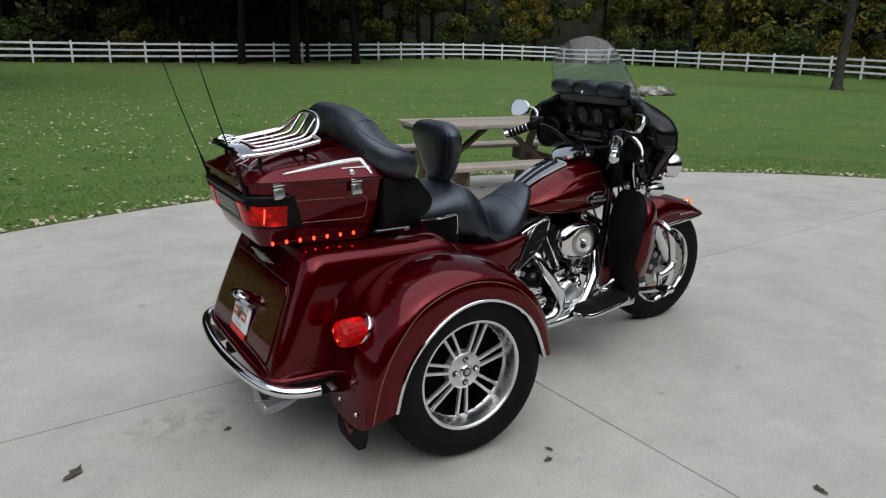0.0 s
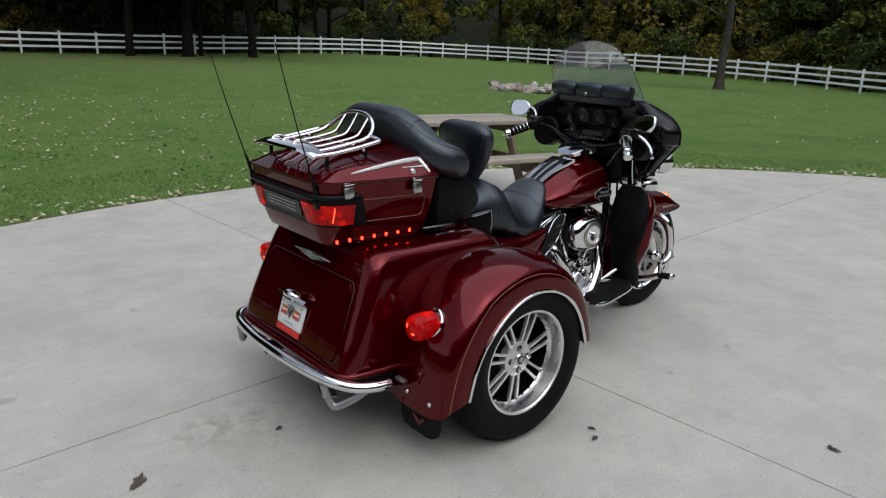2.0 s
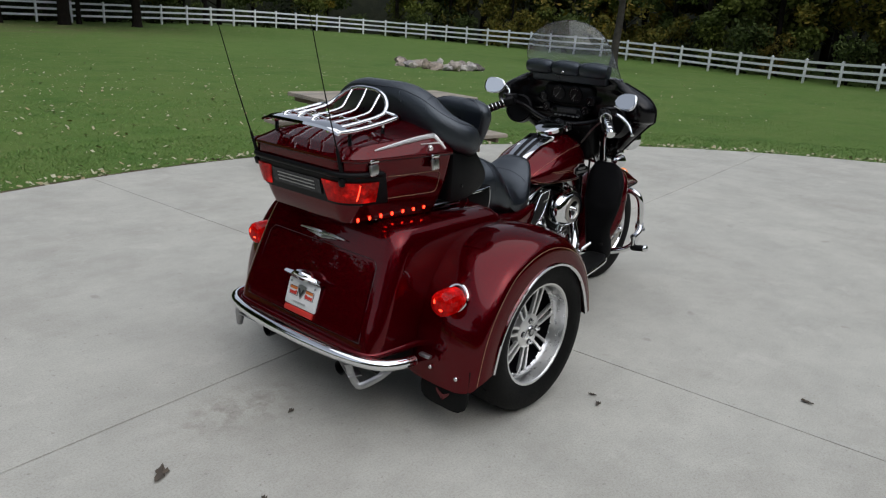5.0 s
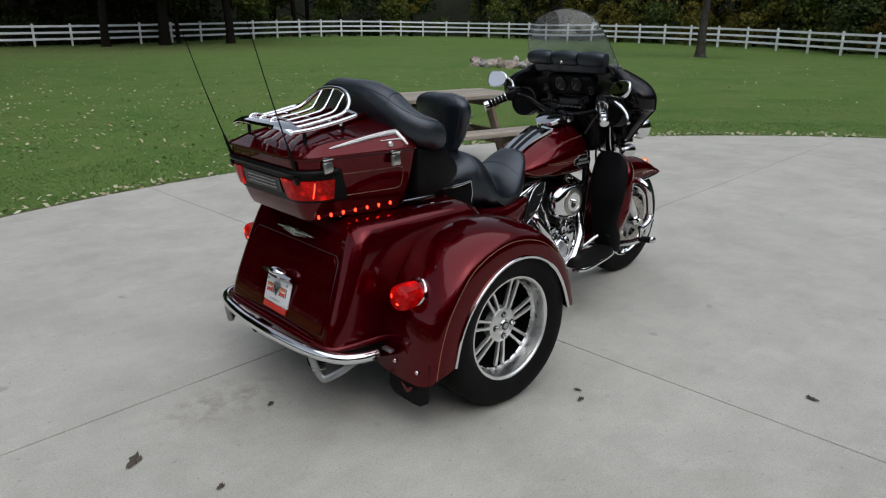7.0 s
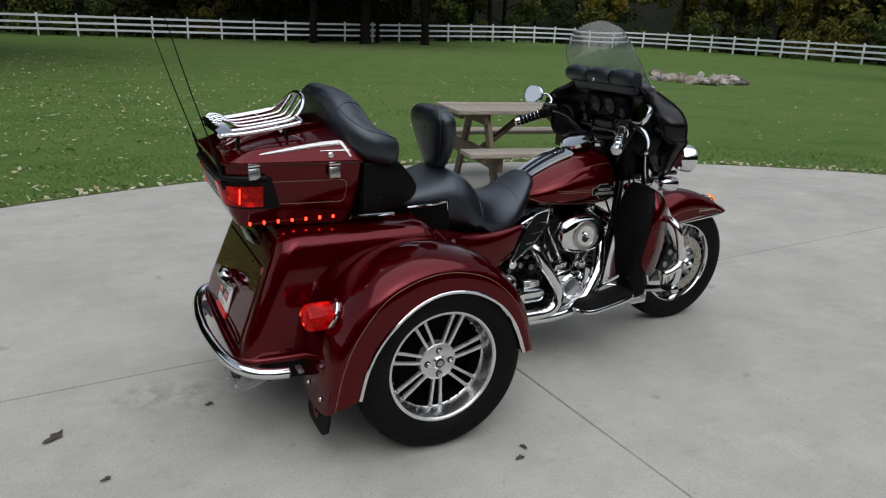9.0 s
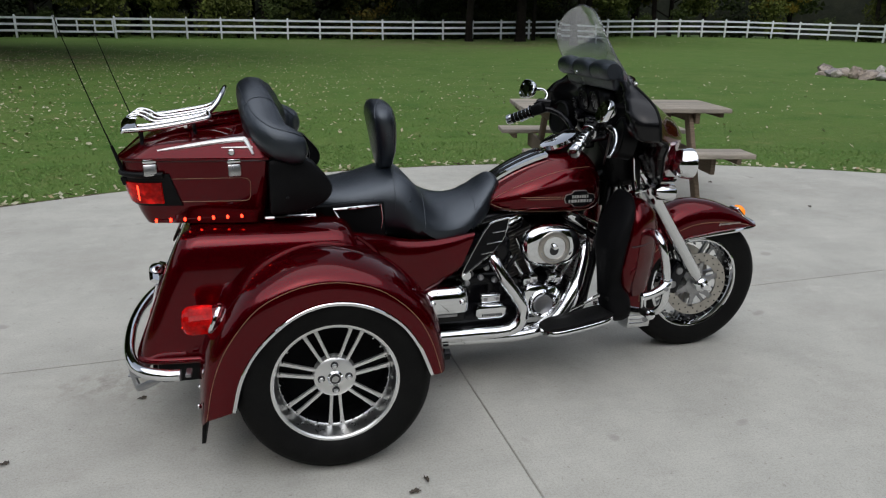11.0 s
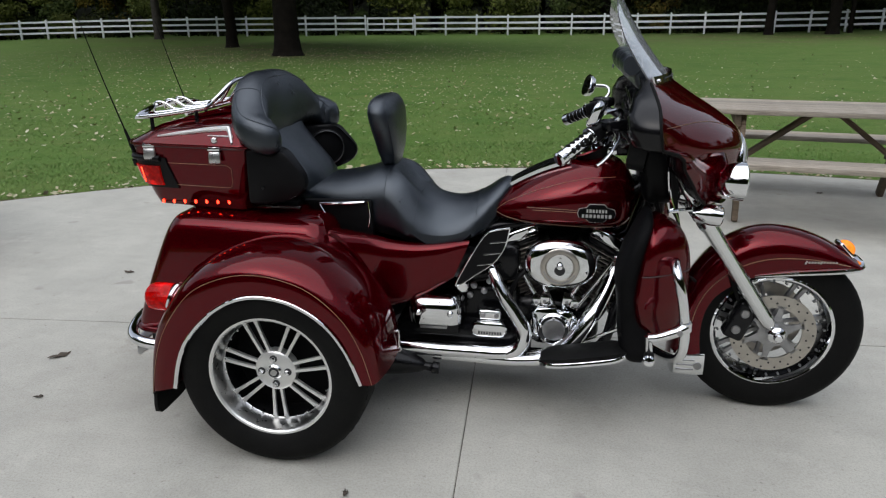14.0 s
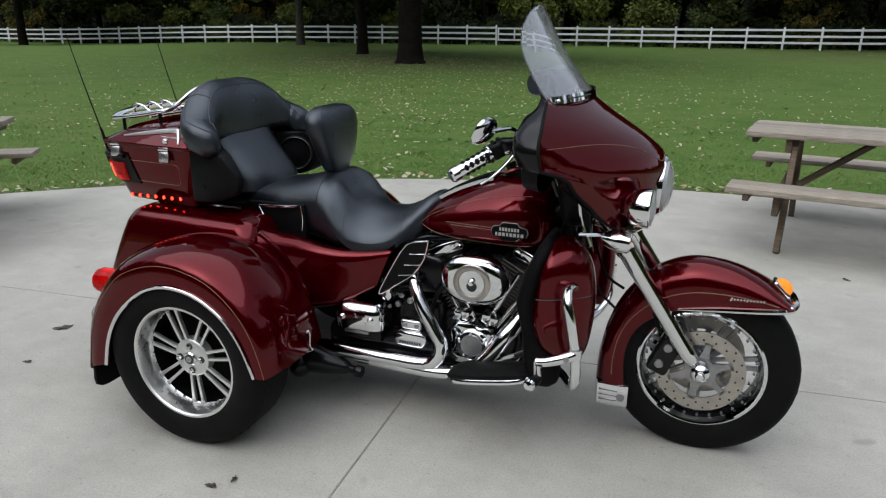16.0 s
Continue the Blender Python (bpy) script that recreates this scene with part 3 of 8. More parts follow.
def build_tree(label, seed, tall, girth, crown_from, spread, leaves, leaf, material, flare=1.5, limbs=9, group="trees", low=(), bark=None):
    rng = np.random.default_rng(seed)
    tree = empty("tree", label, "tree", group=group)
    bm = bmesh.new()
    bend = rng.normal(0, 0.010 * tall, (5, 2)) * np.array([[0], [0], [1], [1], [1]])
    path = [(bend[i, 0] * (i > 0), bend[i, 1] * (i > 0), z * tall) for i, z in enumerate((-0.02, 0.1, 0.35, 0.65, 0.95))]
    foot = [(0, 0, -0.2), (0, 0, 0.0), (0, 0, 0.18), (0, 0, 0.6), (0, 0, 1.2)]
    tube(bm, foot + path[2:], [girth * flare * 1.25, girth * flare, girth * (1 + (flare - 1) * 0.45), girth * 1.06, girth * 1.0, girth * 0.85, girth * 0.55, girth * 0.12], 14, 5)
    clumps = [(path[4][0], path[4][1], tall * 0.95, spread * 0.4)]
    for i in range(limbs):
        h = crown_from + (0.92 - crown_from) * (i + rng.random() * 0.6) / limbs
        base = np.array([np.interp(h, (-0.02, 0.1, 0.35, 0.65, 0.95), [p[j] for p in path]) for j in (0, 1)] + [h * tall])
        a = i * 2.4 + rng.normal(0, 0.3)
        reach = spread * (0.55 + 0.45 * rng.random()) * (1.05 - 0.55 * h)
        tip = base + np.array([math.cos(a) * reach, math.sin(a) * reach, reach * rng.uniform(0.15, 0.6)])
        mid = (base + tip) / 2 + np.array([0, 0, reach * 0.12])
        r = girth * 0.32 * (1.1 - 0.6 * h)
        tube(bm, [base, mid, tip], [r, r * 0.6, r * 0.15], 6, 4)
        for f in (0.55, 0.8, 1.0):
            q = base + (tip - base) * f + rng.normal(0, 0.08 * spread, 3)
            clumps.append((*q, spread * rng.uniform(0.16, 0.30)))
    clumps += list(low)
    part("trunk", bm, bark or SHADED_BARK, tree)
    quads("crown", leaf_cloud(rng, clumps, leaves, leaf), material, tree)
    return tree


def build_bush(label, seed, wide, tall, leaves, leaf, material):
    rng = np.random.default_rng(seed)
    bush = empty("bush", label, "bush", group="undergrowth behind the fence")
    bm = bmesh.new()
    clumps = []
    for i in range(9):
        a, r = rng.uniform(0, 2 * math.pi), wide * rng.uniform(0.2, 0.9)
        tip = (r * math.cos(a), r * math.sin(a), tall * rng.uniform(0.4, 1.0))
        tube(bm, [(0, 0, -0.1), (tip[0] * 0.4, tip[1] * 0.4, tip[2] * 0.5), tip], [0.04, 0.025, 0.008], 5, 3)
        clumps.append((*tip, wide * rng.uniform(0.35, 0.6)))
        clumps.append((tip[0] * 0.8, tip[1] * 0.8, tip[2] * 0.4, wide * 0.5))
    part("stem", bm, SHADED_BARK, bush)
    quads("crown", leaf_cloud(rng, clumps, leaves, leaf), material, bush)
    return bush


def plant(proto, x, y, turn=0.0, size=1.0, used=set()):
    m = pose(x, y, lie(x, y), 0, 0, turn)
    if proto not in used:
        used.add(proto)
        proto.matrix_basis = m @ Matrix.Scale(size, 4)
        return proto
    ob = copy_thing(proto, m)
    ob.scale = (size, size, size)
    return ob


def build_woods():
    rng = random.Random(11)
    # the single trees on the lawn
    spots = [
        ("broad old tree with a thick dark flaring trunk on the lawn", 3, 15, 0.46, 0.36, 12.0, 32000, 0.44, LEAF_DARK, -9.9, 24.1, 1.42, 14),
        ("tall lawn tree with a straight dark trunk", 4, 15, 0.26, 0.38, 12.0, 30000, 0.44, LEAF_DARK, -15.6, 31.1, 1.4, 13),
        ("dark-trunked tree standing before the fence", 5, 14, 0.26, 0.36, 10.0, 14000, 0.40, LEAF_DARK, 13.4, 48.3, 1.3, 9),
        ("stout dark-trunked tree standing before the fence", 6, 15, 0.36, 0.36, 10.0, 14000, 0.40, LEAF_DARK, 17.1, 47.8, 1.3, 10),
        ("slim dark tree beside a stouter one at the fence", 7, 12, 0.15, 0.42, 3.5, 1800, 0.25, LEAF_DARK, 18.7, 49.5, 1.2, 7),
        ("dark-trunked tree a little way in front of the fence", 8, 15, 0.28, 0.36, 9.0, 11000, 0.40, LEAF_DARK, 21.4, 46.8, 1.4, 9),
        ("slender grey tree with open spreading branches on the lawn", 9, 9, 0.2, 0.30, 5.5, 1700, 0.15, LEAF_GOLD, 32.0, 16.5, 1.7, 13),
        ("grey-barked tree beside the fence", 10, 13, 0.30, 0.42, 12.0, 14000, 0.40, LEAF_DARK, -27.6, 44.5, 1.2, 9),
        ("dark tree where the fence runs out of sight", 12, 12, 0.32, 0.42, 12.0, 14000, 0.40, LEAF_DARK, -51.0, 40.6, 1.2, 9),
    ]
    for label, seed, tall, girth, low, spread, n, size, mat, x, y, flare, limbs in spots:
        t = build_tree(label, seed, tall, girth, low, spread, n, size, mat, flare, limbs, "trees on the lawn", bark=GREYBARK if "grey" in label else None)
        t.matrix_basis = pose(x, y, lie(x, y))
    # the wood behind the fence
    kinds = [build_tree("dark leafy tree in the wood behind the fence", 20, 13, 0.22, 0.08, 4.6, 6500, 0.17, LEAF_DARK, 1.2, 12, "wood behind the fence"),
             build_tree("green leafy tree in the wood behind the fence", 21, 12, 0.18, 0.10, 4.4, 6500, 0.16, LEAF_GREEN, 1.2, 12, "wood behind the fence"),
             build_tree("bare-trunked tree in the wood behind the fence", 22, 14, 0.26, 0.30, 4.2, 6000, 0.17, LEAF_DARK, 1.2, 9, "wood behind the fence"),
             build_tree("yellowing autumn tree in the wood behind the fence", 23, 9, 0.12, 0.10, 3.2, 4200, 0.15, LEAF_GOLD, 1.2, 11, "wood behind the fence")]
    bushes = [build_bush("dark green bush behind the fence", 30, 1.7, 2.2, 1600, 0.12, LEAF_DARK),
              build_bush("green bush behind the fence", 31, 1.5, 2.6, 1600, 0.115, LEAF_GREEN),
              build_bush("yellow-green autumn bush behind the fence", 32, 1.3, 2.8, 1500, 0.11, LEAF_GOLD)]
    line = spline([(x, y, 0) for x, y in FENCE], 12)
    dist = np.concatenate([[0], np.cumsum([(b - a).length for a, b in zip(line, line[1:])])])

    def beyond(s, off):
        i = int(np.clip(np.searchsorted(dist, s) - 1, 0, len(line) - 2))
        a, b = line[i], line[i + 1]
        d = (b - a).normalized()
        p = a + d * (s - dist[i]) + Vector((-d.y, d.x, 0)) * off
        return p.x, p.y
    s = 1.0
    while s < dist[-1]:
        x, y = beyond(s, rng.uniform(2.2, 4.5))
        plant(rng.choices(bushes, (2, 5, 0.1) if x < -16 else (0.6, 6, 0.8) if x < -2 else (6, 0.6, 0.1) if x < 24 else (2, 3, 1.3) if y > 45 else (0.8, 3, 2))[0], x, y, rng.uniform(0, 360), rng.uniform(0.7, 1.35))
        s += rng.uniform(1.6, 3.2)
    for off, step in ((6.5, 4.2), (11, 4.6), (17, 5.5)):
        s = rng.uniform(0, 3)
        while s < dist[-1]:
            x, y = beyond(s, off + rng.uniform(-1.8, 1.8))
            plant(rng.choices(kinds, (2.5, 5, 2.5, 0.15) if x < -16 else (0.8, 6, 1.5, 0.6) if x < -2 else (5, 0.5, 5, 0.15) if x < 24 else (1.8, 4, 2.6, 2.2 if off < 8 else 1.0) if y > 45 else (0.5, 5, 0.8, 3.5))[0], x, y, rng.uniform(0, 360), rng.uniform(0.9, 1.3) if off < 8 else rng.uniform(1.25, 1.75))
            s += step * rng.uniform(0.7, 1.3)
    # trees closing the yard on the side away from the fence
    for a in np.arange(186, 352, 6.5):
        for rad, grow in ((30, 1.25), (37, 1.5)):
            q, w = radians(a + rng.uniform(-2.5, 2.5)), rad + rng.uniform(-3, 3)
            plant(rng.choice(kinds[:3]), 1.5 + w * math.cos(q), -4 + w * math.sin(q), rng.uniform(0, 360), grow * rng.uniform(0.85, 1.2))
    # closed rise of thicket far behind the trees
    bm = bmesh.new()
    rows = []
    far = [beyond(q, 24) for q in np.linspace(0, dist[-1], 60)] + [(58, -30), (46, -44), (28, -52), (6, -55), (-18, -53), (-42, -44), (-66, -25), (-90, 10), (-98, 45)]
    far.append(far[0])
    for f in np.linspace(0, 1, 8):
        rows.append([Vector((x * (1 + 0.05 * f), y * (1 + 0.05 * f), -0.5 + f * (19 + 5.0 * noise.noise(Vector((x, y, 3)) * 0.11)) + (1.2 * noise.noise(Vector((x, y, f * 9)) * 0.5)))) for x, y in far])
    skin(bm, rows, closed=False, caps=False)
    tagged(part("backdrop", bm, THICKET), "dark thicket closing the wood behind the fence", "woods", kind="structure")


# ---------------------------------------------------------------- stones and tables
def build_stones():
    rng = random.Random(21)
    k = 0
    for ring, count, rad in ((0, 20, 1.25), (1, 7, 0.75)):
        for i in range(count):
            a = 2 * math.pi * i / count + rng.uniform(-0.12, 0.12)
            r = rad + rng.uniform(-0.2, 0.2)
            x, y = 17.05 + r * math.cos(a), 15.25 + r * math.sin(a)
            sx, sy, sz = rng.uniform(0.13, 0.30), rng.uniform(0.12, 0.22), rng.uniform(0.09, 0.17)
            if ring == 0 and i % 5 == 1:
                sz *= 1.2
            bm = bmesh.new()
            bmesh.ops.create_icosphere(bm, subdivisions=3, radius=1.0)
            for v in bm.verts:
                v.co *= 1 + 0.5 * noise.noise(v.co * 1.3 + Vector((k * 3.1, 0, 0))) + 0.12 * noise.noise(v.co * 4 + Vector((0, k, 0)))
                v.co = Vector((v.co.x * sx, v.co.y * sy, max(v.co.z, -0.75) * sz))
            ob = part("stone", bm, STONE)
            ob.matrix_basis = pose(x, y, lie(x, y) + sz * 0.6, rng.uniform(-12, 12), rng.uniform(-12, 12), math.degrees(a))
            tagged(ob, "rough grey-brown field stone of the fire ring", "stone", "stones of the fire ring")
            k += 1


def build_table(label, m):
    """A picnic table with two benches on A-shaped legs."""
    table = empty("picnic_table", label, "picnic table", m, "picnic tables")

    def board(name, size, at, rot=(0, 0, 0), label=""):
        bm = bmesh.new()
        box(bm, size, Matrix.Identity(4), 0.006)
        ob = part(name, bm, WOOD if name.endswith("board") else WOODLEG, table, label)
        ob.matrix_basis = pose(*at, *rot)
    for i in range(5):
        board("tabletop_board", (1.80 + 0.01 * (i % 2), 0.140, 0.038), (0, -0.292 + 0.146 * i, 0.755))
    for s in (-1, 1):
        for j in range(2):
            board("bench_board", (1.86, 0.138, 0.038), (0, s * (0.60 + 0.144 * j), 0.445))
        # legs, seat bearer and top cleat of one end
        board("seat_bearer", (0.04, 1.46, 0.14), (0.62 * s, 0, 0.353))
        board("top_cleat", (0.04, 0.66, 0.09), (0.62 * s, 0, 0.688))
        board("end_batten", (0.04, 0.60, 0.04), (0.84 * s, 0, 0.713))
        for k in (-1, 1):
            board("leg", (0.04, 0.10, 0.83), (0.58 * s + 0.002 * k, k * 0.40, 0.366), (k * 27, 0, 0))
            board("bench_cleat", (0.04, 0.26, 0.045), (0.80 * s, k * 0.67, 0.402))
        board("brace", (0.62, 0.09, 0.038), (0.30 * s, 0, 0.555), (0, 38 * s, 0))
    return table


def build_ground_details(rng):
    # scraps of dead leaf and small dark marks on the concrete
    for x, y, size, turn in ((-1.262, -0.085, 0.042, 50), (0.937, -1.462, 0.026, 80), (0.236, -0.845, 0.020, 10), (0.285, -0.79, 0.017, 100), (-1.10, -0.42, 0.018, 30), (-1.6, 0.95, 0.03, 0), (3.4, 1.9, 0.03, 20), (4.2, 2.2, 0.03, 60), (2.5, 2.2, 0.025, 130), (-0.72, -0.05, 0.018, 30), (3.0, 3.6, 0.035, 15), (3.9, 3.2, 0.04, 45)):
        bm = bmesh.new()
        ring = [(size * (1 + 0.35 * math.sin(3 * a + turn)) * math.cos(a), 0.45 * size * (1 + 0.3 * math.cos(5 * a)) * math.sin(a)) for a in np.linspace(0, 2 * math.pi, 14, endpoint=False)]
        mid = bm.verts.new((0, 0, 0.002))
        vs = [bm.verts.new((px, py, 0.002 + 0.008 * abs(math.sin(i * 1.7)))) for i, (px, py) in enumerate(ring)]
        for i in range(14):
            bm.faces.new((mid, vs[i], vs[(i + 1) % 14]))
        ob = part("dead_leaf", bm, DEADLEAF)
        ob.matrix_basis = pose(x, y, 0.0008, 0, 0, turn)
        tagged(ob, "small dry dark brown leaf lying on the concrete", "leaf", "dead leaves on the concrete")


DEADLEAF = varied("dead_leaf", (0.045, 0.036, 0.028), (0.09, 0.07, 0.05), 30, 0.8)
RNG = np.random.default_rng(7)
build_ground()
build_slab()
build_edging()
build_fence()
build_woods()
build_stones()
build_table("weathered grey-brown wooden picnic table on the edge of the concrete", pose(2.80, 3.12, 0, 0, 0, -8.7))
build_table("weathered wooden picnic table at the edge of the lawn", pose(-3.78, 0.59, 0, 0, 0, 37))
build_grass(RNG)
build_litter(RNG)
build_ground_details(RNG)

# ---------------------------------------------------------------- the trike: x ahead from the rear axle, y to its left
TRIKE = empty("motor_trike", "dark candy-red touring trike with chrome trim and black leather seats", "trike", pose(0, 0.010, 0, 0, 0, 0.6))
AXLE_F = 1.695
SIDES = (("right", -1), ("left", 1))


def tpart(name, bm, material, parent=None, label="", sharp=38):
    return part(name, bm, material, parent or TRIKE, label, sharp)


def across(points):
    """A line from the right side carried on, mirrored, to the left."""
    return list(points) + [(x, -y, z) for x, y, z in reversed(points) if abs(y) > 1e-6]


# -- wheels
def tyre_mesh(bm, m, r, w, rim):
    h = w / 2
    prof = [(rim - 0.012, -h * 0.78), (rim + 0.006, -h * 0.92), (rim + (r - rim) * 0.35, -h * 1.0), (rim + (r - rim) * 0.68, -h * 0.985), (r - 0.018, -h * 0.88), (r - 0.005, -h * 0.72), (r, -h * 0.45)]
    prof = prof + [(r + 0.001, 0)] + [(a, -b) for a, b in reversed(prof)]
    lathe(bm, prof, m, 96)


def tread(bm, m, r, w, count):
    for i in range(count):
        for k in (-1, 0, 1):
            a = 360 * (i + 0.5 * (k % 2)) / count
            box(bm, (r * 0.055, 0.010, w * 0.20), m @ pose(0, 0, 0, 0, 0, a) @ pose(0, -r + 0.0042, k * w * 0.20, 0, 18 * k, 0))


def rear_wheel(s):
    m = pose(0, s * 0.576, 0.322, 90 if s < 0 else -90, 0, 0)      # local z points outwards
    root = TRIKE
    bm = bmesh.new()
    mt = pose(0, s * 0.583, 0.322, 90 if s < 0 else -90, 0, 0)
    tyre_mesh(bm, mt, 0.322, 0.226, 0.214)
    wheel = tpart("rear_wheel", bm, RUBBER, root, "wide black car-type rear tyre on a polished alloy rim")
    bm = bmesh.new()
    tread(bm, mt, 0.3212, 0.218, 44)
    part("tread", bm, RUBBER, wheel)
    bm = bmesh.new()
    lathe(bm, [(0.228, 0.078), (0.2275, 0.096), (0.224, 0.102), (0.203, 0.102), (0.1985, 0.097)], m, 72)
    part("rim", bm, ALLOY, wheel, "machined alloy rim lip")
    bm = bmesh.new()
    lathe(bm, [(0.1985, 0.097), (0.196, 0.088), (0.193, 0.058), (0.188, 0.040), (0.184, 0.036)], m, 72)
    part("rim_barrel", bm, BARREL, wheel, "polished inner rim barrel")
    bm = bmesh.new()
    lathe(bm, [(0.184, 0.036), (0.181, 0.0), (0.182, -0.06), (0.19, -0.09), (0.214, -0.092)], m, 72)
    part("rim_well", bm, VINYL, wheel)
    bm = bmesh.new()
    lathe(bm, [(0.0, -0.05), (0.180, -0.05), (0.180, -0.07), (0.0, -0.07)], m, 48)
    part("wheel_back", bm, VINYL, wheel)
    for i in range(7):
        for side in (-1, 1):
            bm = bmesh.new()
            bar = m @ pose(0, 0, 0, 0, 0, 360 * i / 7 + 12.86)
            rows = []
            for r, f, w, top in ((0.058, 0, 0.0062, 0.050), (0.09, 0.3, 0.0058, 0.0492), (0.13, 0.62, 0.0058, 0.047), (0.165, 0.9, 0.0068, 0.044), (0.186, 1.05, 0.0092, 0.042)):
                off = side * 0.0125 * (1 + f * 0.6)
                rows.append([bar @ Vector((r, off + y, z)) for y, z in ((-w * 0.5, top - 0.016), (w * 0.5, top - 0.016), (w, top - 0.003), (w * 0.8, top), (-w * 0.8, top), (-w, top - 0.003))])
            skin(bm, rows)
            part("spoke", bm, ALLOY, wheel)
    bm = bmesh.new()
    lathe(bm, [(0.0, 0.056), (0.062, 0.056), (0.070, 0.050), (0.072, 0.02), (0.0, 0.0)], m, 40)
    part("hub", bm, ALLOY, wheel)
    bm = bmesh.new()
    lathe(bm, [(0.0, 0.066), (0.021, 0.066), (0.0255, 0.062), (0.027, 0.05)], m, 32)
    part("hub_cap", bm, CHROME, wheel, "chrome centre cap with a dark emblem")
    bm = bmesh.new()
    lathe(bm, [(0.0, 0.0675), (0.018, 0.0675), (0.018, 0.06)], m, 28)
    part("cap_emblem", bm, INK, wheel)
    bm = bmesh.new()
    box(bm, (0.024, 0.007, 0.004), m @ pose(0, 0, 0.068, 0, 0, 25))
    lathe(bm, [(0.0075, 0.070), (0.0105, 0.070), (0.0105, 0.066), (0.0075, 0.066)], m, 20)
    part("cap_mark", bm, SILVER, wheel)
    for i in range(4):
        nut = m @ pose(0, 0, 0, 0, 0, 90 * i + 1.5) @ pose(0.0455, 0, 0)
        bm = bmesh.new()
        lathe(bm, [(0.0125, 0.0585), (0.0125, 0.052)], nut, 20)
        part("nut_seat", bm, INK, wheel)
        bm = bmesh.new()
        lathe(bm, [(0.0, 0.074), (0.006, 0.073), (0.0088, 0.068), (0.0088, 0.055)], nut, 6)
        part("lug_nut", bm, CHROME, wheel)
    for i in range(28):
        bm = bmesh.new()
        lathe(bm, [(0.0036, -0.006), (0.0036, 0.010), (0.0, 0.012)], m @ pose(0, 0, 0, 0, 0, 360 * i / 28 + 5) @ pose(0.1805, 0, 0.034), 8)
        part("rim_stud", bm, CHROME, wheel)


def front_wheel():
    m = pose(AXLE_F, 0, 0.320, 90, 0, 0)
    bm = bmesh.new()
    tyre_mesh(bm, m, 0.320, 0.132, 0.212)
    wheel = tpart("front_wheel", bm, RUBBER, TRIKE, "black front tyre on a polished rim with twin brake discs")
    bm = bmesh.new()
    tread(bm, m, 0.3192, 0.11, 46)
    part("tread", bm, RUBBER, wheel)
    bm = bmesh.new()
    half = [(0.190, 0.020), (0.189, 0.0)]
    lathe(bm, [(0.1935, 0.044)] + half + [(r, -h) for r, h in reversed(half[:-1])] + [(0.1935, -0.044)], m, 72)
    part("rim_barrel", bm, BLACK, wheel)
    for k in (-1, 1):
        bm = bmesh.new()
        lathe(bm, [(r, k * h) for r, h in ((0.219, 0.050), (0.216, 0.060), (0.210, 0.063), (0.204, 0.061), (0.197, 0.050), (0.1935, 0.044))], m, 72)
        part("rim", bm, CHROME, wheel, "chrome rim edge")
    for i in range(7):
        for off in (-0.012, 0.012):
            bm = bmesh.new()
            bar = m @ pose(0, 0, 0, 0, 0, 360 * i / 7 + 8)
            skin(bm, [[bar @ Vector((r, off * f + y, z)) for y, z in ((-w, -0.010), (w, -0.010), (w, 0.006), (-w, 0.006))] for r, f, w in ((0.035, 1.0, 0.006), (0.11, 1.25, 0.0058), (0.192, 1.6, 0.0075))])
            part("spoke", bm, STEEL, wheel)
    for k in (-1, 1):
        for i in range(28):
            bm = bmesh.new()
            lathe(bm, [(0.0042, -0.006), (0.0042, 0.006), (0.0, 0.008)], m @ pose(0, 0, 0, 0, 0, 360 * i / 28 + 3) @ pose(0.186, 0, k * 0.040), 8)
            part("rim_stud", bm, STEEL, wheel)
    for k in (-1, 1):
        bm = bmesh.new()
        z = k * 0.073
        lathe(bm, [(0.100, z - 0.003), (0.149, z - 0.003), (0.149, z + 0.003), (0.100, z + 0.003), (0.100, z - 0.003)], m, 72)
        disc = part("brake_disc", bm, DISC, wheel, "drilled steel brake disc")
        for i in range(36):
            bm = bmesh.new()
            d = 0.119 if i % 2 else 0.138
            lathe(bm, [(0.0, z + k * 0.0042), (0.0038, z + k * 0.0042), (0.0038, z)], m @ pose(0, 0, 0, 0, 0, 10 * i) @ pose(d, 0, 0), 8)
            part("drill_hole", bm, INK, disc)
        for i in range(6):
            bm = bmesh.new()
            bar = m @ pose(0, 0, z, 0, 0, 60 * i + 20)
            skin(bm, [[bar @ Vector((r, y, h)) for y, h in ((-w, -0.003), (w, -0.003), (w, 0.003), (-w, 0.003))] for r, w in ((0.045, 0.020), (0.075, 0.011), (0.095, 0.010), (0.110, 0.017))])
            part("disc_arm", bm, STEEL, disc)
        bm = bmesh.new()
        lathe(bm, [(0.0, k * 0.086), (0.028, k * 0.084), (0.036, k * 0.080), (0.052, k * 0.078), (0.054, k * 0.070), (0.040, k * 0.066), (0.038, k * 0.03), (0.036, 0.0)], m, 36)
        part("hub", bm, STEEL, wheel)
        # caliper behind the fork leg
        bm = bmesh.new()
        at = m @ pose(0, 0, 0, 0, 0, 158) @ pose(0.130, 0, z)
        box(bm, (0.075, 0.15, 0.062), at, 0.014, 3)
        cal = tpart("brake_caliper", bm, BLACK, TRIKE, "black four-piston brake caliper")
        for j in (-1, 1):
            bm = bmesh.new()
            lathe(bm, [(0.0, 0.036), (0.014, 0.036), (0.017, 0.032), (0.017, 0.0)], at @ pose(0.004, 0.034 * j, 0, 0 if k > 0 else 180, 0, 0), 20)
            part("piston_cap", bm, STEEL, cal)


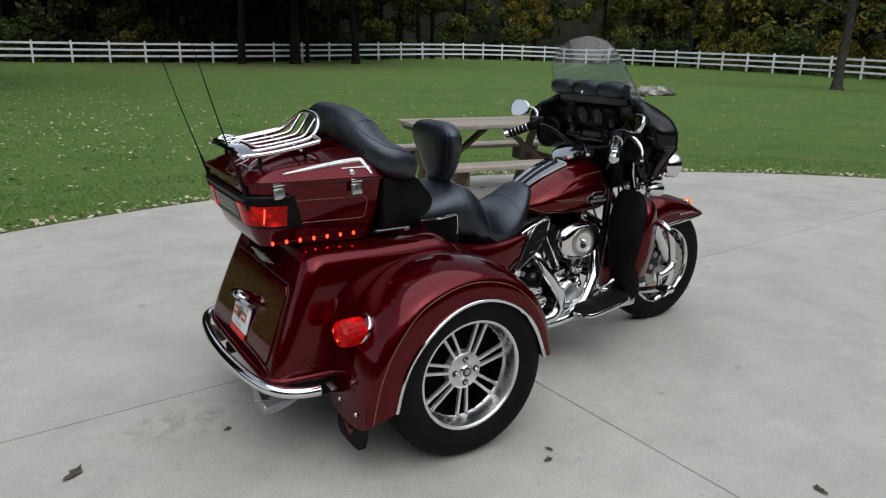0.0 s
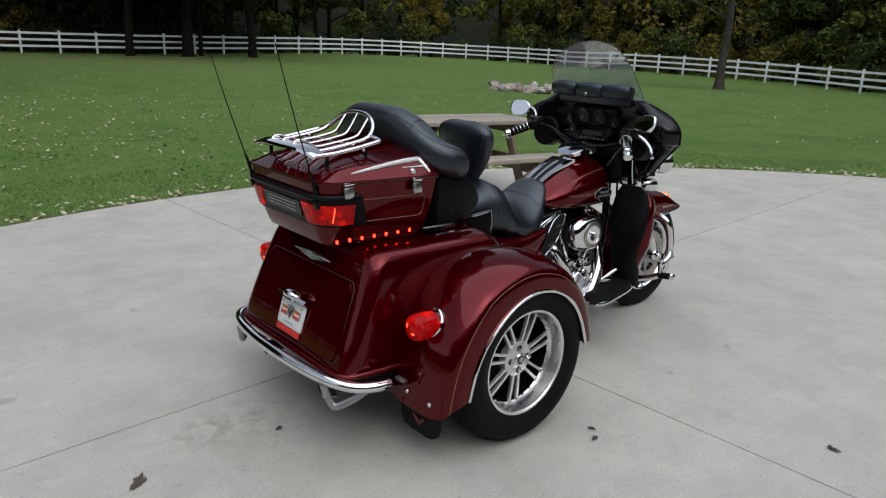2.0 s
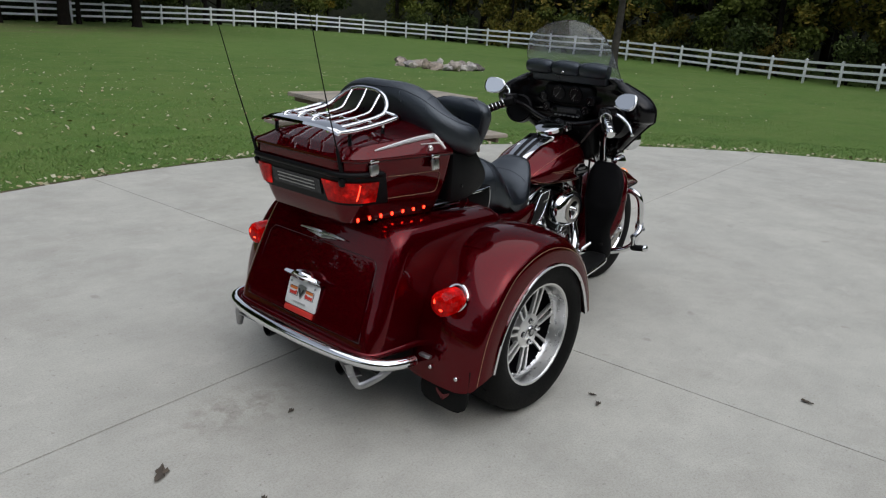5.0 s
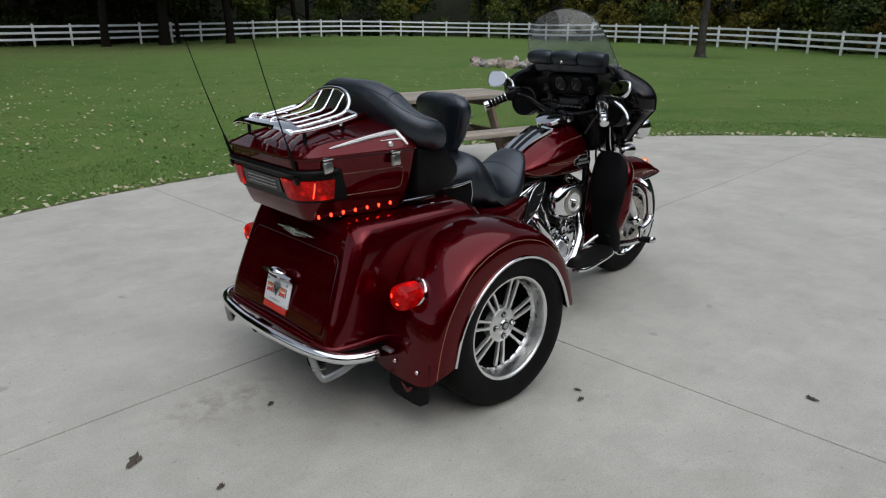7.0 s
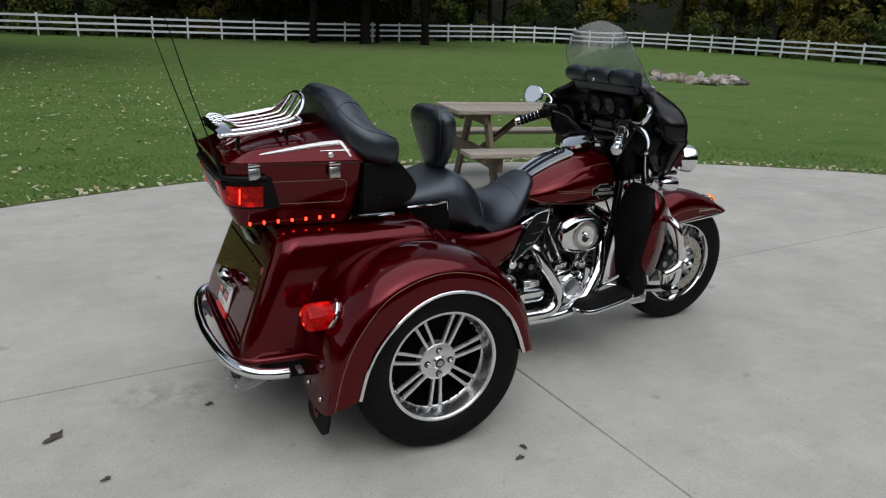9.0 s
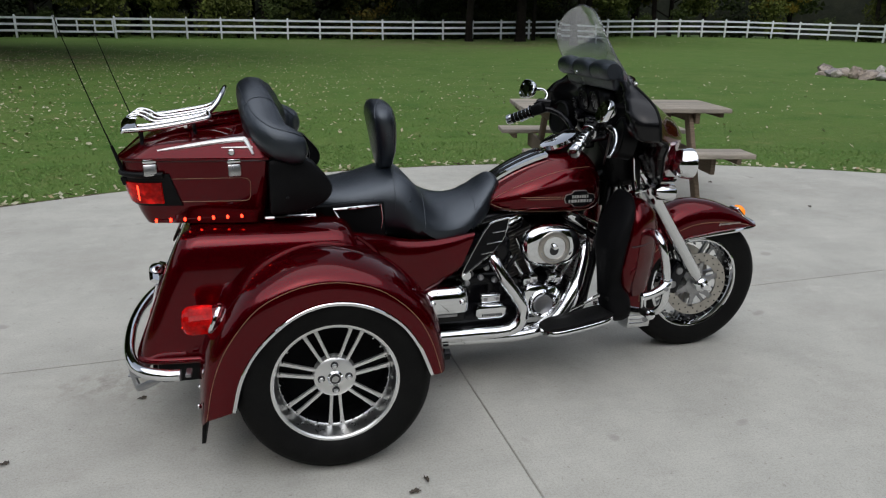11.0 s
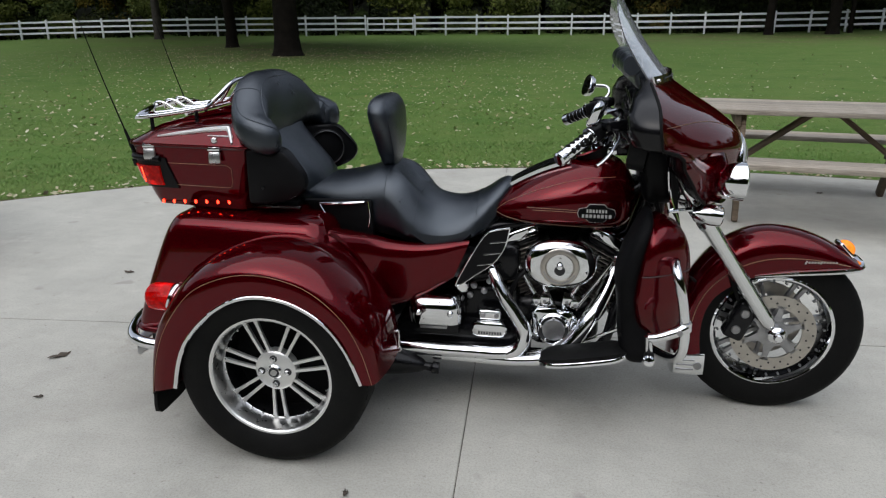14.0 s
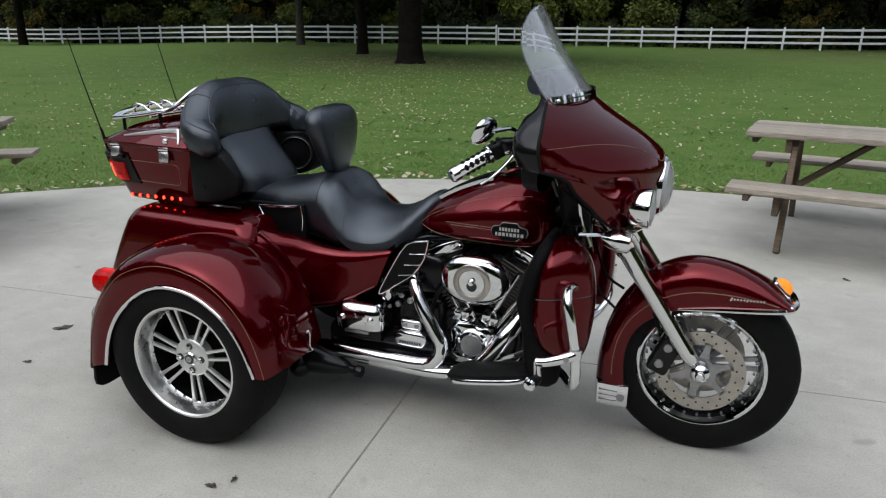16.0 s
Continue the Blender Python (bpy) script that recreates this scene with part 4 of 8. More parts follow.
# -- rear bodywork
PIN = [(-0.408, 0.247), (-0.378, 0.38), (-0.33, 0.49), (-0.245, 0.60), (-0.16, 0.652), (-0.06, 0.68), (0.045, 0.677), (0.16, 0.638), (0.26, 0.55), (0.315, 0.45), (0.348, 0.335)]
TRIM = [(-0.321, 0.272), (-0.292, 0.38), (-0.242, 0.47), (-0.162, 0.55), (-0.08, 0.597), (0.01, 0.612), (0.11, 0.592), (0.205, 0.532), (0.268, 0.445), (0.312, 0.335)]


def resample(points, n, y):
    line = spline([(px, y, pz) for px, pz in points], 10)
    d = np.concatenate([[0], np.cumsum([(b - a).length for a, b in zip(line, line[1:])])])
    t = np.linspace(0, d[-1], n)
    return [Vector((float(np.interp(q, d, [p.x for p in line])), y, float(np.interp(q, d, [p.z for p in line])))) for q in t]


def fender(s):
    n = 44
    pin, trim = resample(PIN, n, 0.698), resample(TRIM, n, 0.702)
    rows = []
    for i in range(n):
        a, b = pin[max(i - 1, 0)], pin[min(i + 1, n - 1)]
        d = (b - a).normalized()
        out = Vector((-d.z, 0, d.x))                 # outwards from the wheel
        row = [trim[i] + Vector((0, -0.06, 0)), trim[i] + Vector((0, -0.006, 0)), trim[i], trim[i].lerp(pin[i], 0.5) + Vector((0, 0.003, 0)), pin[i]]
        end = min(1.0, (i + 1) / 8.0, (n - i) / 6.0)
        for off, y in ((0.018, 0.688), (0.034, 0.663), (0.047, 0.62), (0.056, 0.575), (0.058, 0.53), (0.055, 0.48), (0.047, 0.43), (0.036, 0.385), (0.01, 0.33)):
            p = pin[i] + out * off * (0.55 + 0.45 * end)
            row.append(Vector((p.x, y, p.z - 0.045 * max(0.0, 1 - i / 5) * min(1.0, off / 0.045))))
        rows.append([Vector((p.x, s * p.y, p.z)) for p in row])
    bm = bmesh.new()
    skin(bm, rows, closed=False, caps=False)
    f = tpart("rear_fender", bm, RED, TRIKE, "bulbous candy-red rear fender with gold pinstripe", 60)
    bm = bmesh.new()
    rings = []
    for i, p in enumerate(trim):
        d = (trim[min(i + 1, n - 1)] - trim[max(i - 1, 0)]).normalized()
        out = Vector((-d.z, 0, d.x))
        rings.append([Vector((q.x, s * (p.y + y), q.z)) for q, y in ((p - out * 0.005, -0.006), (p - out * 0.0055, 0.003), (p - out * 0.003, 0.0065), (p + out * 0.005, 0.0075), (p + out * 0.0075, 0.0055), (p + out * 0.008, -0.006))])
    skin(bm, rings)
    part("chrome_trim", bm, CHROME, f, "chrome edge strip round the wheel opening")
    bm = bmesh.new()
    tube(bm, [(p.x, s * (p.y - 0.0002), p.z) for p in pin], 0.0011, 6, 1)
    part("pinstripe", bm, GOLD, f)
    # dark liner over the tyre
    bm = bmesh.new()
    skin(bm, [[Vector((p.x, s * y, p.z + dz)) for y, dz in ((0.63, 0.002), (0.60, 0.05), (0.40, 0.06), (0.36, 0.0))] for p in trim], closed=False, caps=False)
    part("wheel_liner", bm, PLASTIC, f)
    # closed front and back ends
    for i, name in ((0, "rear_end"), (n - 1, "front_end")):
        bm = bmesh.new()
        top = rows[i]
        vs = [bm.verts.new(v) for v in top[2:]] + [bm.verts.new((top[2].x, s * 0.34, top[2].z))]
        bm.faces.new(vs)
        part(name, bm, RED if i else PLASTIC, f)
    for x, y, z in ((-0.437, 0.622, 0.262), (-0.444, 0.505, 0.270)):
        bm = bmesh.new()
        blob(bm, (0.006, 0.009, 0.009), pose(x + 0.001, s * y, z))
        part("bolt", bm, CHROME, f)
    # mud flap under the back edge
    bm = bmesh.new()
    skin(bm, [[Vector((x, s * y, z)) for y in np.linspace(0.455 + q, 0.672 - q, 6)] + [Vector((x + 0.012, s * y, z)) for y in np.linspace(0.672 - q, 0.455 + q, 6)] for x, z, q in ((-0.418, 0.30, 0), (-0.422, 0.25, 0), (-0.430, 0.18, 0), (-0.434, 0.150, 0.008), (-0.436, 0.135, 0.03), (-0.437, 0.130, 0.06))])
    flap = part("mud_flap", bm, RUBBER, f, "black rubber mud flap with a small red winged mark")
    bm = bmesh.new()
    for k in (-1, 1):
        prism(bm, [(0, 0), (0.032 * k, 0.017), (0.027 * k, 0.004), (0.018 * k, -0.004), (0.004 * k, -0.018)], 0.003, pose(-0.4335, s * 0.565, 0.178, 90, 0, -90))
    part("flap_mark", bm, DULLRED, flap, "faded red winged mark")
    # bullet tail lamp
    m = along((-0.352, s * 0.549, 0.533), (-0.497, s * 0.547, 0.527))
    ring = m @ pose(0, 0, 0.016, -26, 0, 0)
    bm = bmesh.new()
    lathe(bm, [(0.042, -0.008), (0.0495, -0.005), (0.0535, 0.000), (0.0535, 0.007), (0.050, 0.011), (0.044, 0.011)], ring, 40)
    lamp = tpart("tail_lamp", bm, CHROME, TRIKE, "bullet tail lamp with lit red lens and chrome bezel")
    bm = bmesh.new()
    lathe(bm, [(0.043, -0.045), (0.046, -0.01), (0.044, 0.020)], m, 32)
    part("lamp_foot", bm, RED, lamp)
    bm = bmesh.new()
    lathe(bm, [(0.044, 0.022), (0.0465, 0.034), (0.0485, 0.066), (0.0475, 0.092), (0.044, 0.105), (0.036, 0.114), (0.020, 0.119), (0.0, 0.120)], m, 18)
    part("lens", bm, TAIL, lamp, "", 12)
    bm = bmesh.new()
    blob(bm, (0.011, 0.007, 0.005), m @ pose(0.012, -0.012, 0.115))
    blob(bm, (0.007, 0.010, 0.004), m @ pose(-0.016, 0.010, 0.116))
    part("bulb_glow", bm, BULB, lamp)


BODY = [(0.325, -0.650, 0.10, 0.425), (0.40, -0.627, 0.12, 0.425), (0.50, -0.588, 0.13, 0.418), (0.62, -0.540, 0.13, 0.406), (0.69, -0.510, 0.12, 0.395), (0.730, -0.490, 0.10, 0.382), (0.752, -0.470, 0.08, 0.362), (0.763, -0.435, 0.05, 0.325)]


def rear_body():
    bm = bmesh.new()
    rings = []
    for z in np.concatenate([np.linspace(0.325, 0.68, 16), np.linspace(0.69, 0.763, 12)]):
        xr, xf, w = curve(BODY, z)
        rings.append([Vector((x, y, z)) for x, y in rounded(xr, xf, w * 0.955, w, float(np.interp(z, (0.325, 0.50, 0.70, 0.79), (0.058, 0.058, 0.062, 0.075))), 0.06, 11)])
    skin(bm, rings)
    body = tpart("rear_body", bm, RED, TRIKE, "glossy candy-red rear trunk body with a sloping back")
    bm = bmesh.new()
    box(bm, (0.66, 0.80, 0.10), pose(-0.26, 0, 0.285), 0.02)
    part("underside", bm, PLASTIC, body)
    # rolled lower lip
    bm = bmesh.new()
    tube(bm, across([(-0.42, -0.424, 0.332), (-0.540, -0.412, 0.330), (-0.615, -0.392, 0.328), (-0.646, -0.345, 0.327), (-0.655, -0.20, 0.327), (-0.656, 0, 0.327)]), 0.013, 10, 5)
    part("lower_lip", bm, RED, body)
    # tailgate, a little proud of the body
    bm = bmesh.new()
    rows = []
    for z in np.linspace(0.365, 0.632, 14):
        xr = curve(BODY, z)[0] - 0.006
        w = 0.330 - 0.10 * (z - 0.365)
        f = min(1.0, (z - 0.365) / 0.03, (0.632 - z) / 0.03)
        w -= 0.02 * (1 - math.sqrt(max(0, 1 - (1 - f) ** 2)))
        rows.append([Vector((xr + (0.016 if abs(y) >= w else 0.0), math.copysign(min(abs(y), w), y), z)) for y in (-w, -w + 0.001, -w + 0.008, -w * 0.5, 0, w * 0.5, w - 0.008, w - 0.001, w)])
    skin(bm, rows, closed=False, caps=False)
    gate = tpart("tailgate", bm, RED, TRIKE, "candy-red trunk lid with chrome wing emblem and plate")
    # shadow gap round the lid
    bm = bmesh.new()
    tube(bm, [(curve(BODY, z)[0] - 0.001, y, z) for y, z in ((-0.334, 0.362), (-0.311, 0.62), (-0.29, 0.640), (0, 0.641), (0.29, 0.640), (0.311, 0.62), (0.334, 0.362), (0, 0.358), (-0.334, 0.362))], 0.0015, 6, 1)
    part("seam", bm, INK, gate)
    # winged emblem
    m = pose(curve(BODY, 0.668)[0] - 0.004, 0, 0.668) @ pose(0, 0, 0, 0, 17, 0)
    bm = bmesh.new()
    for k in (-1, 1):
        prism(bm, [(0, 0.012), (0.060 * k, 0.013), (0.130 * k, 0.006), (0.128 * k, 0.002), (0.055 * k, 0.001), (0, -0.002)], 0.008, m @ pose(-0.004, 0, 0, 90, 0, -90), 0.002)
        prism(bm, [(0, -0.003), (0.050 * k, -0.001), (0.095 * k, -0.004), (0.040 * k, -0.010), (0, -0.015)], 0.006, m @ pose(-0.004, 0, 0, 90, 0, -90), 0.002)
    lathe(bm, [(0.0, 0.009), (0.012, 0.008), (0.016, 0.004), (0.016, -0.004)], m @ pose(0, 0, 0, 0, -90, 0), 24)
    part("wing_emblem", bm, BARREL, gate, "chrome winged emblem")
    # plate lamp, plate and red strip below it
    tilt = pose(curve(BODY, 0.445)[0] - 0.016, 0, 0.445) @ pose(0, 0, 0, 0, 16, 0)
    bm = bmesh.new()
    box(bm, (0.012, 0.18, 0.105), tilt @ pose(0.002, 0, 0), 0.008)
    plate = part("number_plate", bm, PLATE, gate, "white plate with orange and dark printed bars")
    for k in (-1, 1):
        for z, h, mat, lift in ((0.006, 0.034, INK, 0.0), (0.006, 0.030, PLATE, 0.0004), (0.016, 0.010, ORANGE, 0.0009), (0.0, 0.016, PLATERED, 0.0009), (0.006, 0.004, PLATE, 0.0014)):
            bm = bmesh.new()
            box(bm, (0.002, 0.050 if mat is INK else 0.046 if lift == 0.0004 else 0.042 if lift < 0.001 else 0.030, h), tilt @ pose(-0.0055 - lift, 0.046 * k + (0.004 * k if lift > 0.001 else 0), z))
            part("printed_bar", bm, mat, plate)
    bm = bmesh.new()
    prism(bm, [(-0.024, 0.026), (-0.012, 0.030), (0.012, 0.030), (0.024, 0.026), (0.016, 0.0), (0.0, -0.024), (-0.016, 0.0)], 0.002, tilt @ pose(-0.0062, 0, 0.006, 90, 0, -90))
    part("printed_shield", bm, STEEL, plate)
    bm = bmesh.new()
    prism(bm, [(-0.018, 0.014), (-0.010, 0.016), (0.0, -0.002), (0.010, 0.016), (0.018, 0.014), (0.0, -0.020)], 0.002, tilt @ pose(-0.0070, 0, 0.006, 90, 0, -90))
    part("printed_shield", bm, INK, plate)
    bm = bmesh.new()
    box(bm, (0.002, 0.07, 0.005), tilt @ pose(-0.0058, 0, -0.034))
    part("printed_bar", bm, SILVER, plate)
    for y in (-0.07, 0.07):
        bm = bmesh.new()
        blob(bm, (0.003, 0.005, 0.005), tilt @ pose(-0.006, y, 0.038))
        part("screw", bm, STEEL, plate)
    bm = bmesh.new()
    box(bm, (0.010, 0.165, 0.022), tilt @ pose(0.0, 0, -0.066), 0.003)
    part("red_strip", bm, PLATERED, gate, "red strip under the plate")
    bm = bmesh.new()
    lamp = tilt @ pose(-0.004, 0, 0.066)
    skin(bm, [[lamp @ Vector((-0.02 * (1 - abs(u)) - d, 0.105 * u, h * (1 - 0.45 * abs(u)))) for d, h in ((-0.01, 0.018), (0.012, 0.020), (0.022, 0.004), (0.012, -0.008), (-0.01, -0.010))] for u in np.linspace(-1, 1, 11)])
    blob(bm, (0.03, 0.05, 0.022), lamp @ pose(-0.012, 0, 0.012))
    part("plate_lamp", bm, CHROME, gate, "chrome plate lamp shaped like spread wings")
    # front shoulders towards the seat and the red panels under it
    for _, s in SIDES:
        bm = bmesh.new()
        keys = [(-0.02, 0.05, 0.40, 0.728), (0.10, 0.072, 0.40, 0.722), (0.20, 0.06, 0.40, 0.692), (0.30, 0.045, 0.41, 0.662), (0.42, 0.038, 0.44, 0.652), (0.55, 0.03, 0.47, 0.660), (0.61, 0.018, 0.52, 0.668)]
        rings = hull_x(keys, np.linspace(-0.02, 0.61, 26), 24, 3.0)
        for r in rings:
            x = r[0].x
            yc = float(np.interp(x, (-0.02, 0.12, 0.25, 0.61), (0.335, 0.30, 0.225, 0.205)))
            for v in r:
                v.x -= (0.02 + 0.42 * max(0.0, 0.66 - v.z)) * min(1.0, max(0.0, (x - 0.38) / 0.18))
                v.y = s * (v.y + yc)
        skin(bm, rings)
        tpart("side_panel", bm, RED, TRIKE, "candy-red side panel under the seat")
        bm = bmesh.new()
        tube(bm, [(0.115, s * 0.335, 0.715), (0.18, s * 0.318, 0.652), (0.235, s * 0.295, 0.56), (0.275, s * 0.285, 0.47)], 0.011, 8, 6)
        tpart("body_seam_bead", bm, RED, TRIKE)
        # small winged trim at the fender's front foot
        bm = bmesh.new()
        tilt = pose(0.340, s * 0.475, 0.330, 90, 0, 28 if s < 0 else -28)
        tube(bm, [tilt @ Vector(p) for p in ((0.030, 0.075, 0), (0.040, 0.085, 0), (0.046, 0.072, 0), (0.044, 0.03, 0), (0.052, 0.012, 0), (0.03, 0.004, 0), (0.0, 0.0, 0))], 0.0032, 8, 4)
        tpart("foot_trim", bm, CHROME, TRIKE)


def bumper():
    bm = bmesh.new()
    tube(bm, across([(-0.505, -0.478, 0.306), (-0.56, -0.474, 0.309), (-0.620, -0.448, 0.313), (-0.664, -0.39, 0.317), (-0.696, -0.28, 0.321), (-0.716, -0.12, 0.325), (-0.720, 0, 0.326)]), 0.0205, 14, 6)
    b = tpart("rear_bumper", bm, CHROME, TRIKE, "wrap-round chrome tube bumper")
    for _, s in SIDES:
        bm = bmesh.new()
        lathe(bm, [(0.0205, 0.0), (0.018, 0.006), (0.0, 0.008)], along((-0.507, s * 0.478, 0.306), (-0.40, s * 0.478, 0.300)), 14)
        part("end_cap", bm, STEEL, b)
        bm = bmesh.new()
        tube(bm, [(-0.688, s * 0.335, 0.300), (-0.680, s * 0.345, 0.262), (-0.670, s * 0.358, 0.228), (-0.658, s * 0.376, 0.220), (-0.612, s * 0.418, 0.255), (-0.56, s * 0.435, 0.288)], 0.009, 10, 5, 1.5)
        part("stay", bm, STEEL, b, "flat silver bumper stay")
        bm = bmesh.new()
        box(bm, (0.05, 0.13, 0.006), pose(-0.652, s * 0.30, 0.268, 12, 0, 20 * s), 0.002)
        part("stay_plate", bm, STEEL, b)
        bm = bmesh.new()
        m = along((-0.15, s * 0.22, 0.245), (-0.63, s * 0.225, 0.222))
        lathe(bm, [(0.026, 0.0), (0.026, 0.43), (0.028, 0.465), (0.027, 0.48), (0.023, 0.48), (0.022, 0.38), (0.0, 0.38)], m, 24)
        tpart("tail_pipe", bm, PLASTIC, TRIKE, "dark exhaust tail pipe under the bumper")
        bm = bmesh.new()
        box(bm, (0.02, 0.05, 0.012), pose(-0.472, s * 0.505, 0.325), 0.003)
        part("bracket", bm, STEEL, b)


# -- tour trunk
TRUNK = [(0.770, -0.600, -0.20, 0.226, 0.275), (0.80, -0.616, -0.195, 0.240, 0.290), (0.85, -0.632, -0.185, 0.266, 0.308), (0.93, -0.650, -0.172, 0.281, 0.322), (1.0, -0.658, -0.165, 0.290, 0.330)]
LID = [(1.0, -0.666, -0.160, 0.297, 0.336), (1.010, -0.666, -0.160, 0.297, 0.336), (1.015, -0.662, -0.162, 0.293, 0.332), (1.062, -0.612, -0.178, 0.252, 0.294), (1.070, -0.598, -0.182, 0.241, 0.282), (1.098, -0.52, -0.20, 0.15, 0.18), (1.108, -0.46, -0.22, 0.08, 0.10)]


def trunk_loop(z, out=0.0, table=TRUNK, n=9):
    xr, xf, wr, wf = curve(table, z)
    return rounded(xr - out, xf + out, wr + out, wf + out, (float(np.interp(z, (0.77, 0.84), (0.045, 0.085))) if z < 0.9 else 0.085) + out, 0.04 + out, n)


def lid_height(x, z):
    k = float(np.interp(x, (-0.67, -0.10), (0.52, 1.16)))
    return 1.0 + (z - 1.0) * (k if z > 1.012 else 1.0)


def wall_line(z, out, keep):
    """Forty points along the trunk's wall, where keep(x, y, z) holds."""
    loop = trunk_loop(z, out, n=13)
    fine = []
    for (ax, ay), (bx, by) in zip(loop, loop[1:]):
        steps = max(2, int(math.hypot(bx - ax, by - ay) / 0.0012))
        fine += [(ax + (bx - ax) * t, ay + (by - ay) * t) for t in np.linspace(0, 1, steps, endpoint=False)]
    row = [Vector((x, y, z)) for x, y in fine if keep(x, y, z)]
    return [row[int(round(i * (len(row) - 1) / 39))] for i in range(40)]


def trunk_band(bm, z0, z1, out, keep, thick=0.012, steps=5):
    """A strip of the trunk's wall, standing out from it, where keep holds."""
    rows = [wall_line(z, out, keep) for z in np.linspace(z0, z1, steps)]
    mid = Vector((-0.36, 0, 0))
    back = [[v + Vector((mid.x - v.x, -v.y, 0)).normalized() * thick for v in r] for r in rows]
    skin(bm, [a + b[::-1] for a, b in zip(rows, back)])


def wall_y(table, x, z):
    """Half width of the trunk's flat side at x."""
    xr, xf, wr, wf = curve(table, z)
    t = min(1.0, max(0.0, (x - (xr + 0.085)) / ((xf - 0.04) - (xr + 0.085))))
    return wr + (wf - wr) * t


def lid_y(x, z):
    k = float(np.interp(x, (-0.67, -0.10), (0.52, 1.16)))
    return wall_y(LID, x, 1.0 + (z - 1.0) / k)


def tour_trunk():
    bm = bmesh.new()
    skin(bm, [[Vector((x, y, z)) for x, y in trunk_loop(z)] for z in np.linspace(0.770, 1.0, 14)])
    box_ = tpart("tour_trunk", bm, RED, TRIKE, "candy-red luggage trunk with chrome rack, latches and lamps")
    bm = bmesh.new()
    rings = []
    for z in [1.001, 1.006, 1.010, 1.013, 1.016, 1.03, 1.045, 1.058, 1.062, 1.066, 1.070, 1.078, 1.088, 1.098, 1.104, 1.108]:
        rings.append([Vector((x, y, lid_height(x, z))) for x, y in trunk_loop(z, 0, LID)])
    skin(bm, rings)
    lid = part("lid", bm, RED, box_)
    # raised bands on the lid's top
    for y in (-0.115, 0.115):
        bm = bmesh.new()
        tube(bm, [(-0.602, y * 1.5, 1.030), (-0.57, y * 1.42, 1.046), (-0.50, y * 1.25, 1.066), (-0.40, y * 1.1, 1.090), (-0.24, y, 1.112)], 0.009, 8, 6, 1.6)
        part("lid_ridge", bm, RED, lid)
    bm = bmesh.new()
    loop = trunk_loop(1.0, 0.003)
    tube(bm, [(x, y, 1.0005) for x, y in loop] + [(loop[0][0], loop[0][1], 1.0005)], 0.0035, 6, 1)
    part("seal", bm, INK, box_)
    # rear lamp band
    bm = bmesh.new()
    trunk_band(bm, 0.842, 0.956, 0.006, lambda x, y, z: x < -0.465 - 0.30 * (z - 0.842))
    band = part("lamp_band", bm, PLASTIC, box_, "black lamp surround wrapping the trunk's back")
    bm = bmesh.new()
    tube(bm, wall_line(0.954, 0.008, lambda x, y, z: x < -0.515), 0.0105, 10, 1)
    part("band_lip", bm, PLASTIC, band)
    for _, s in SIDES:
        bm = bmesh.new()
        trunk_band(bm, 0.852, 0.926, 0.012, lambda x, y, z: x < -0.527 and y * s > 0.165 - 0.25 * (z - 0.852))
        lamp = part("red_lamp", bm, LAMP, box_, "red wrap-round corner lamp, lit")
        bm = bmesh.new()
        trunk_band(bm, 0.862, 0.918, 0.0142, lambda x, y, z: -0.606 < x < -0.601 and y * s > 0.2, 0.004)
        part("lit_line", bm, BULB, lamp)
        # painted stripe frame on the side
        pts = []
        for x, z in ((-0.500, 0.938), (-0.42, 0.9385), (-0.34, 0.939), (-0.262, 0.940), (-0.246, 0.937), (-0.237, 0.926), (-0.238, 0.90), (-0.241, 0.873), (-0.248, 0.861), (-0.262, 0.857), (-0.34, 0.8565), (-0.42, 0.856), (-0.475, 0.856)):
            pts.append((x, s * (wall_y(TRUNK, x, z) + 0.0012), z))
        bm = bmesh.new()
        tube(bm, pts, 0.0009, 6, 1)
        part("pinstripe", bm, GOLD, box_)
        # latches
        for x, y in ((-0.287, 0.328), (-0.556, 0.290)):
            m = pose(x, s * y, 0.978, 0, 0, 8 * -s)
            bm = bmesh.new()
            box(bm, (0.042, 0.014, 0.040), m @ pose(0, s * 0.008, -0.008, 8 * s, 0, 0), 0.005)
            latch = part("latch", bm, BARREL, box_, "chrome trunk latch")
            bm = bmesh.new()
            box(bm, (0.044, 0.016, 0.014), m @ pose(0, s * 0.006, 0.022), 0.004)
            part("catch", bm, CHROME, latch)
        # chrome strips and lock on the lid
        bm = bmesh.new()
        tube(bm, [(x, s * (lid_y(x, z) + 0.001), z) for x, z in ((-0.530, 1.030), (-0.44, 1.042), (-0.34, 1.056), (-0.262, 1.064), (-0.244, 1.060), (-0.222, 1.020))], [0.003, 0.0075, 0.009, 0.0095, 0.009, 0.004], 8, 5)
        part("lid_strip", bm, ALLOY, lid, "bright metal styling strip")
        bm = bmesh.new()
        tube(bm, [(x, s * (lid_y(x, z) + 0.001), z) for x, z in ((-0.325, 1.040), (-0.222, 1.041))], [0.002, 0.004], 8)
        part("lid_strip", bm, ALLOY, lid)
        bm = bmesh.new()
        lathe(bm, [(0.0, 0.008), (0.008, 0.008), (0.0115, 0.005), (0.0115, -0.004)], pose(-0.292, s * (lid_y(-0.292, 1.026) + 0.001), 1.026, -90 * s, 0, 0), 20)
        part("lock", bm, CHROME, lid)
        # row of lit markers under the side
        bm = bmesh.new()
        tube(bm, [(-0.570, s * 0.230, 0.7785), (-0.27, s * 0.281, 0.798)], 0.0024, 6)
        strip = part("light_strip", bm, RED, box_, "strip with seven small lit red lamps")
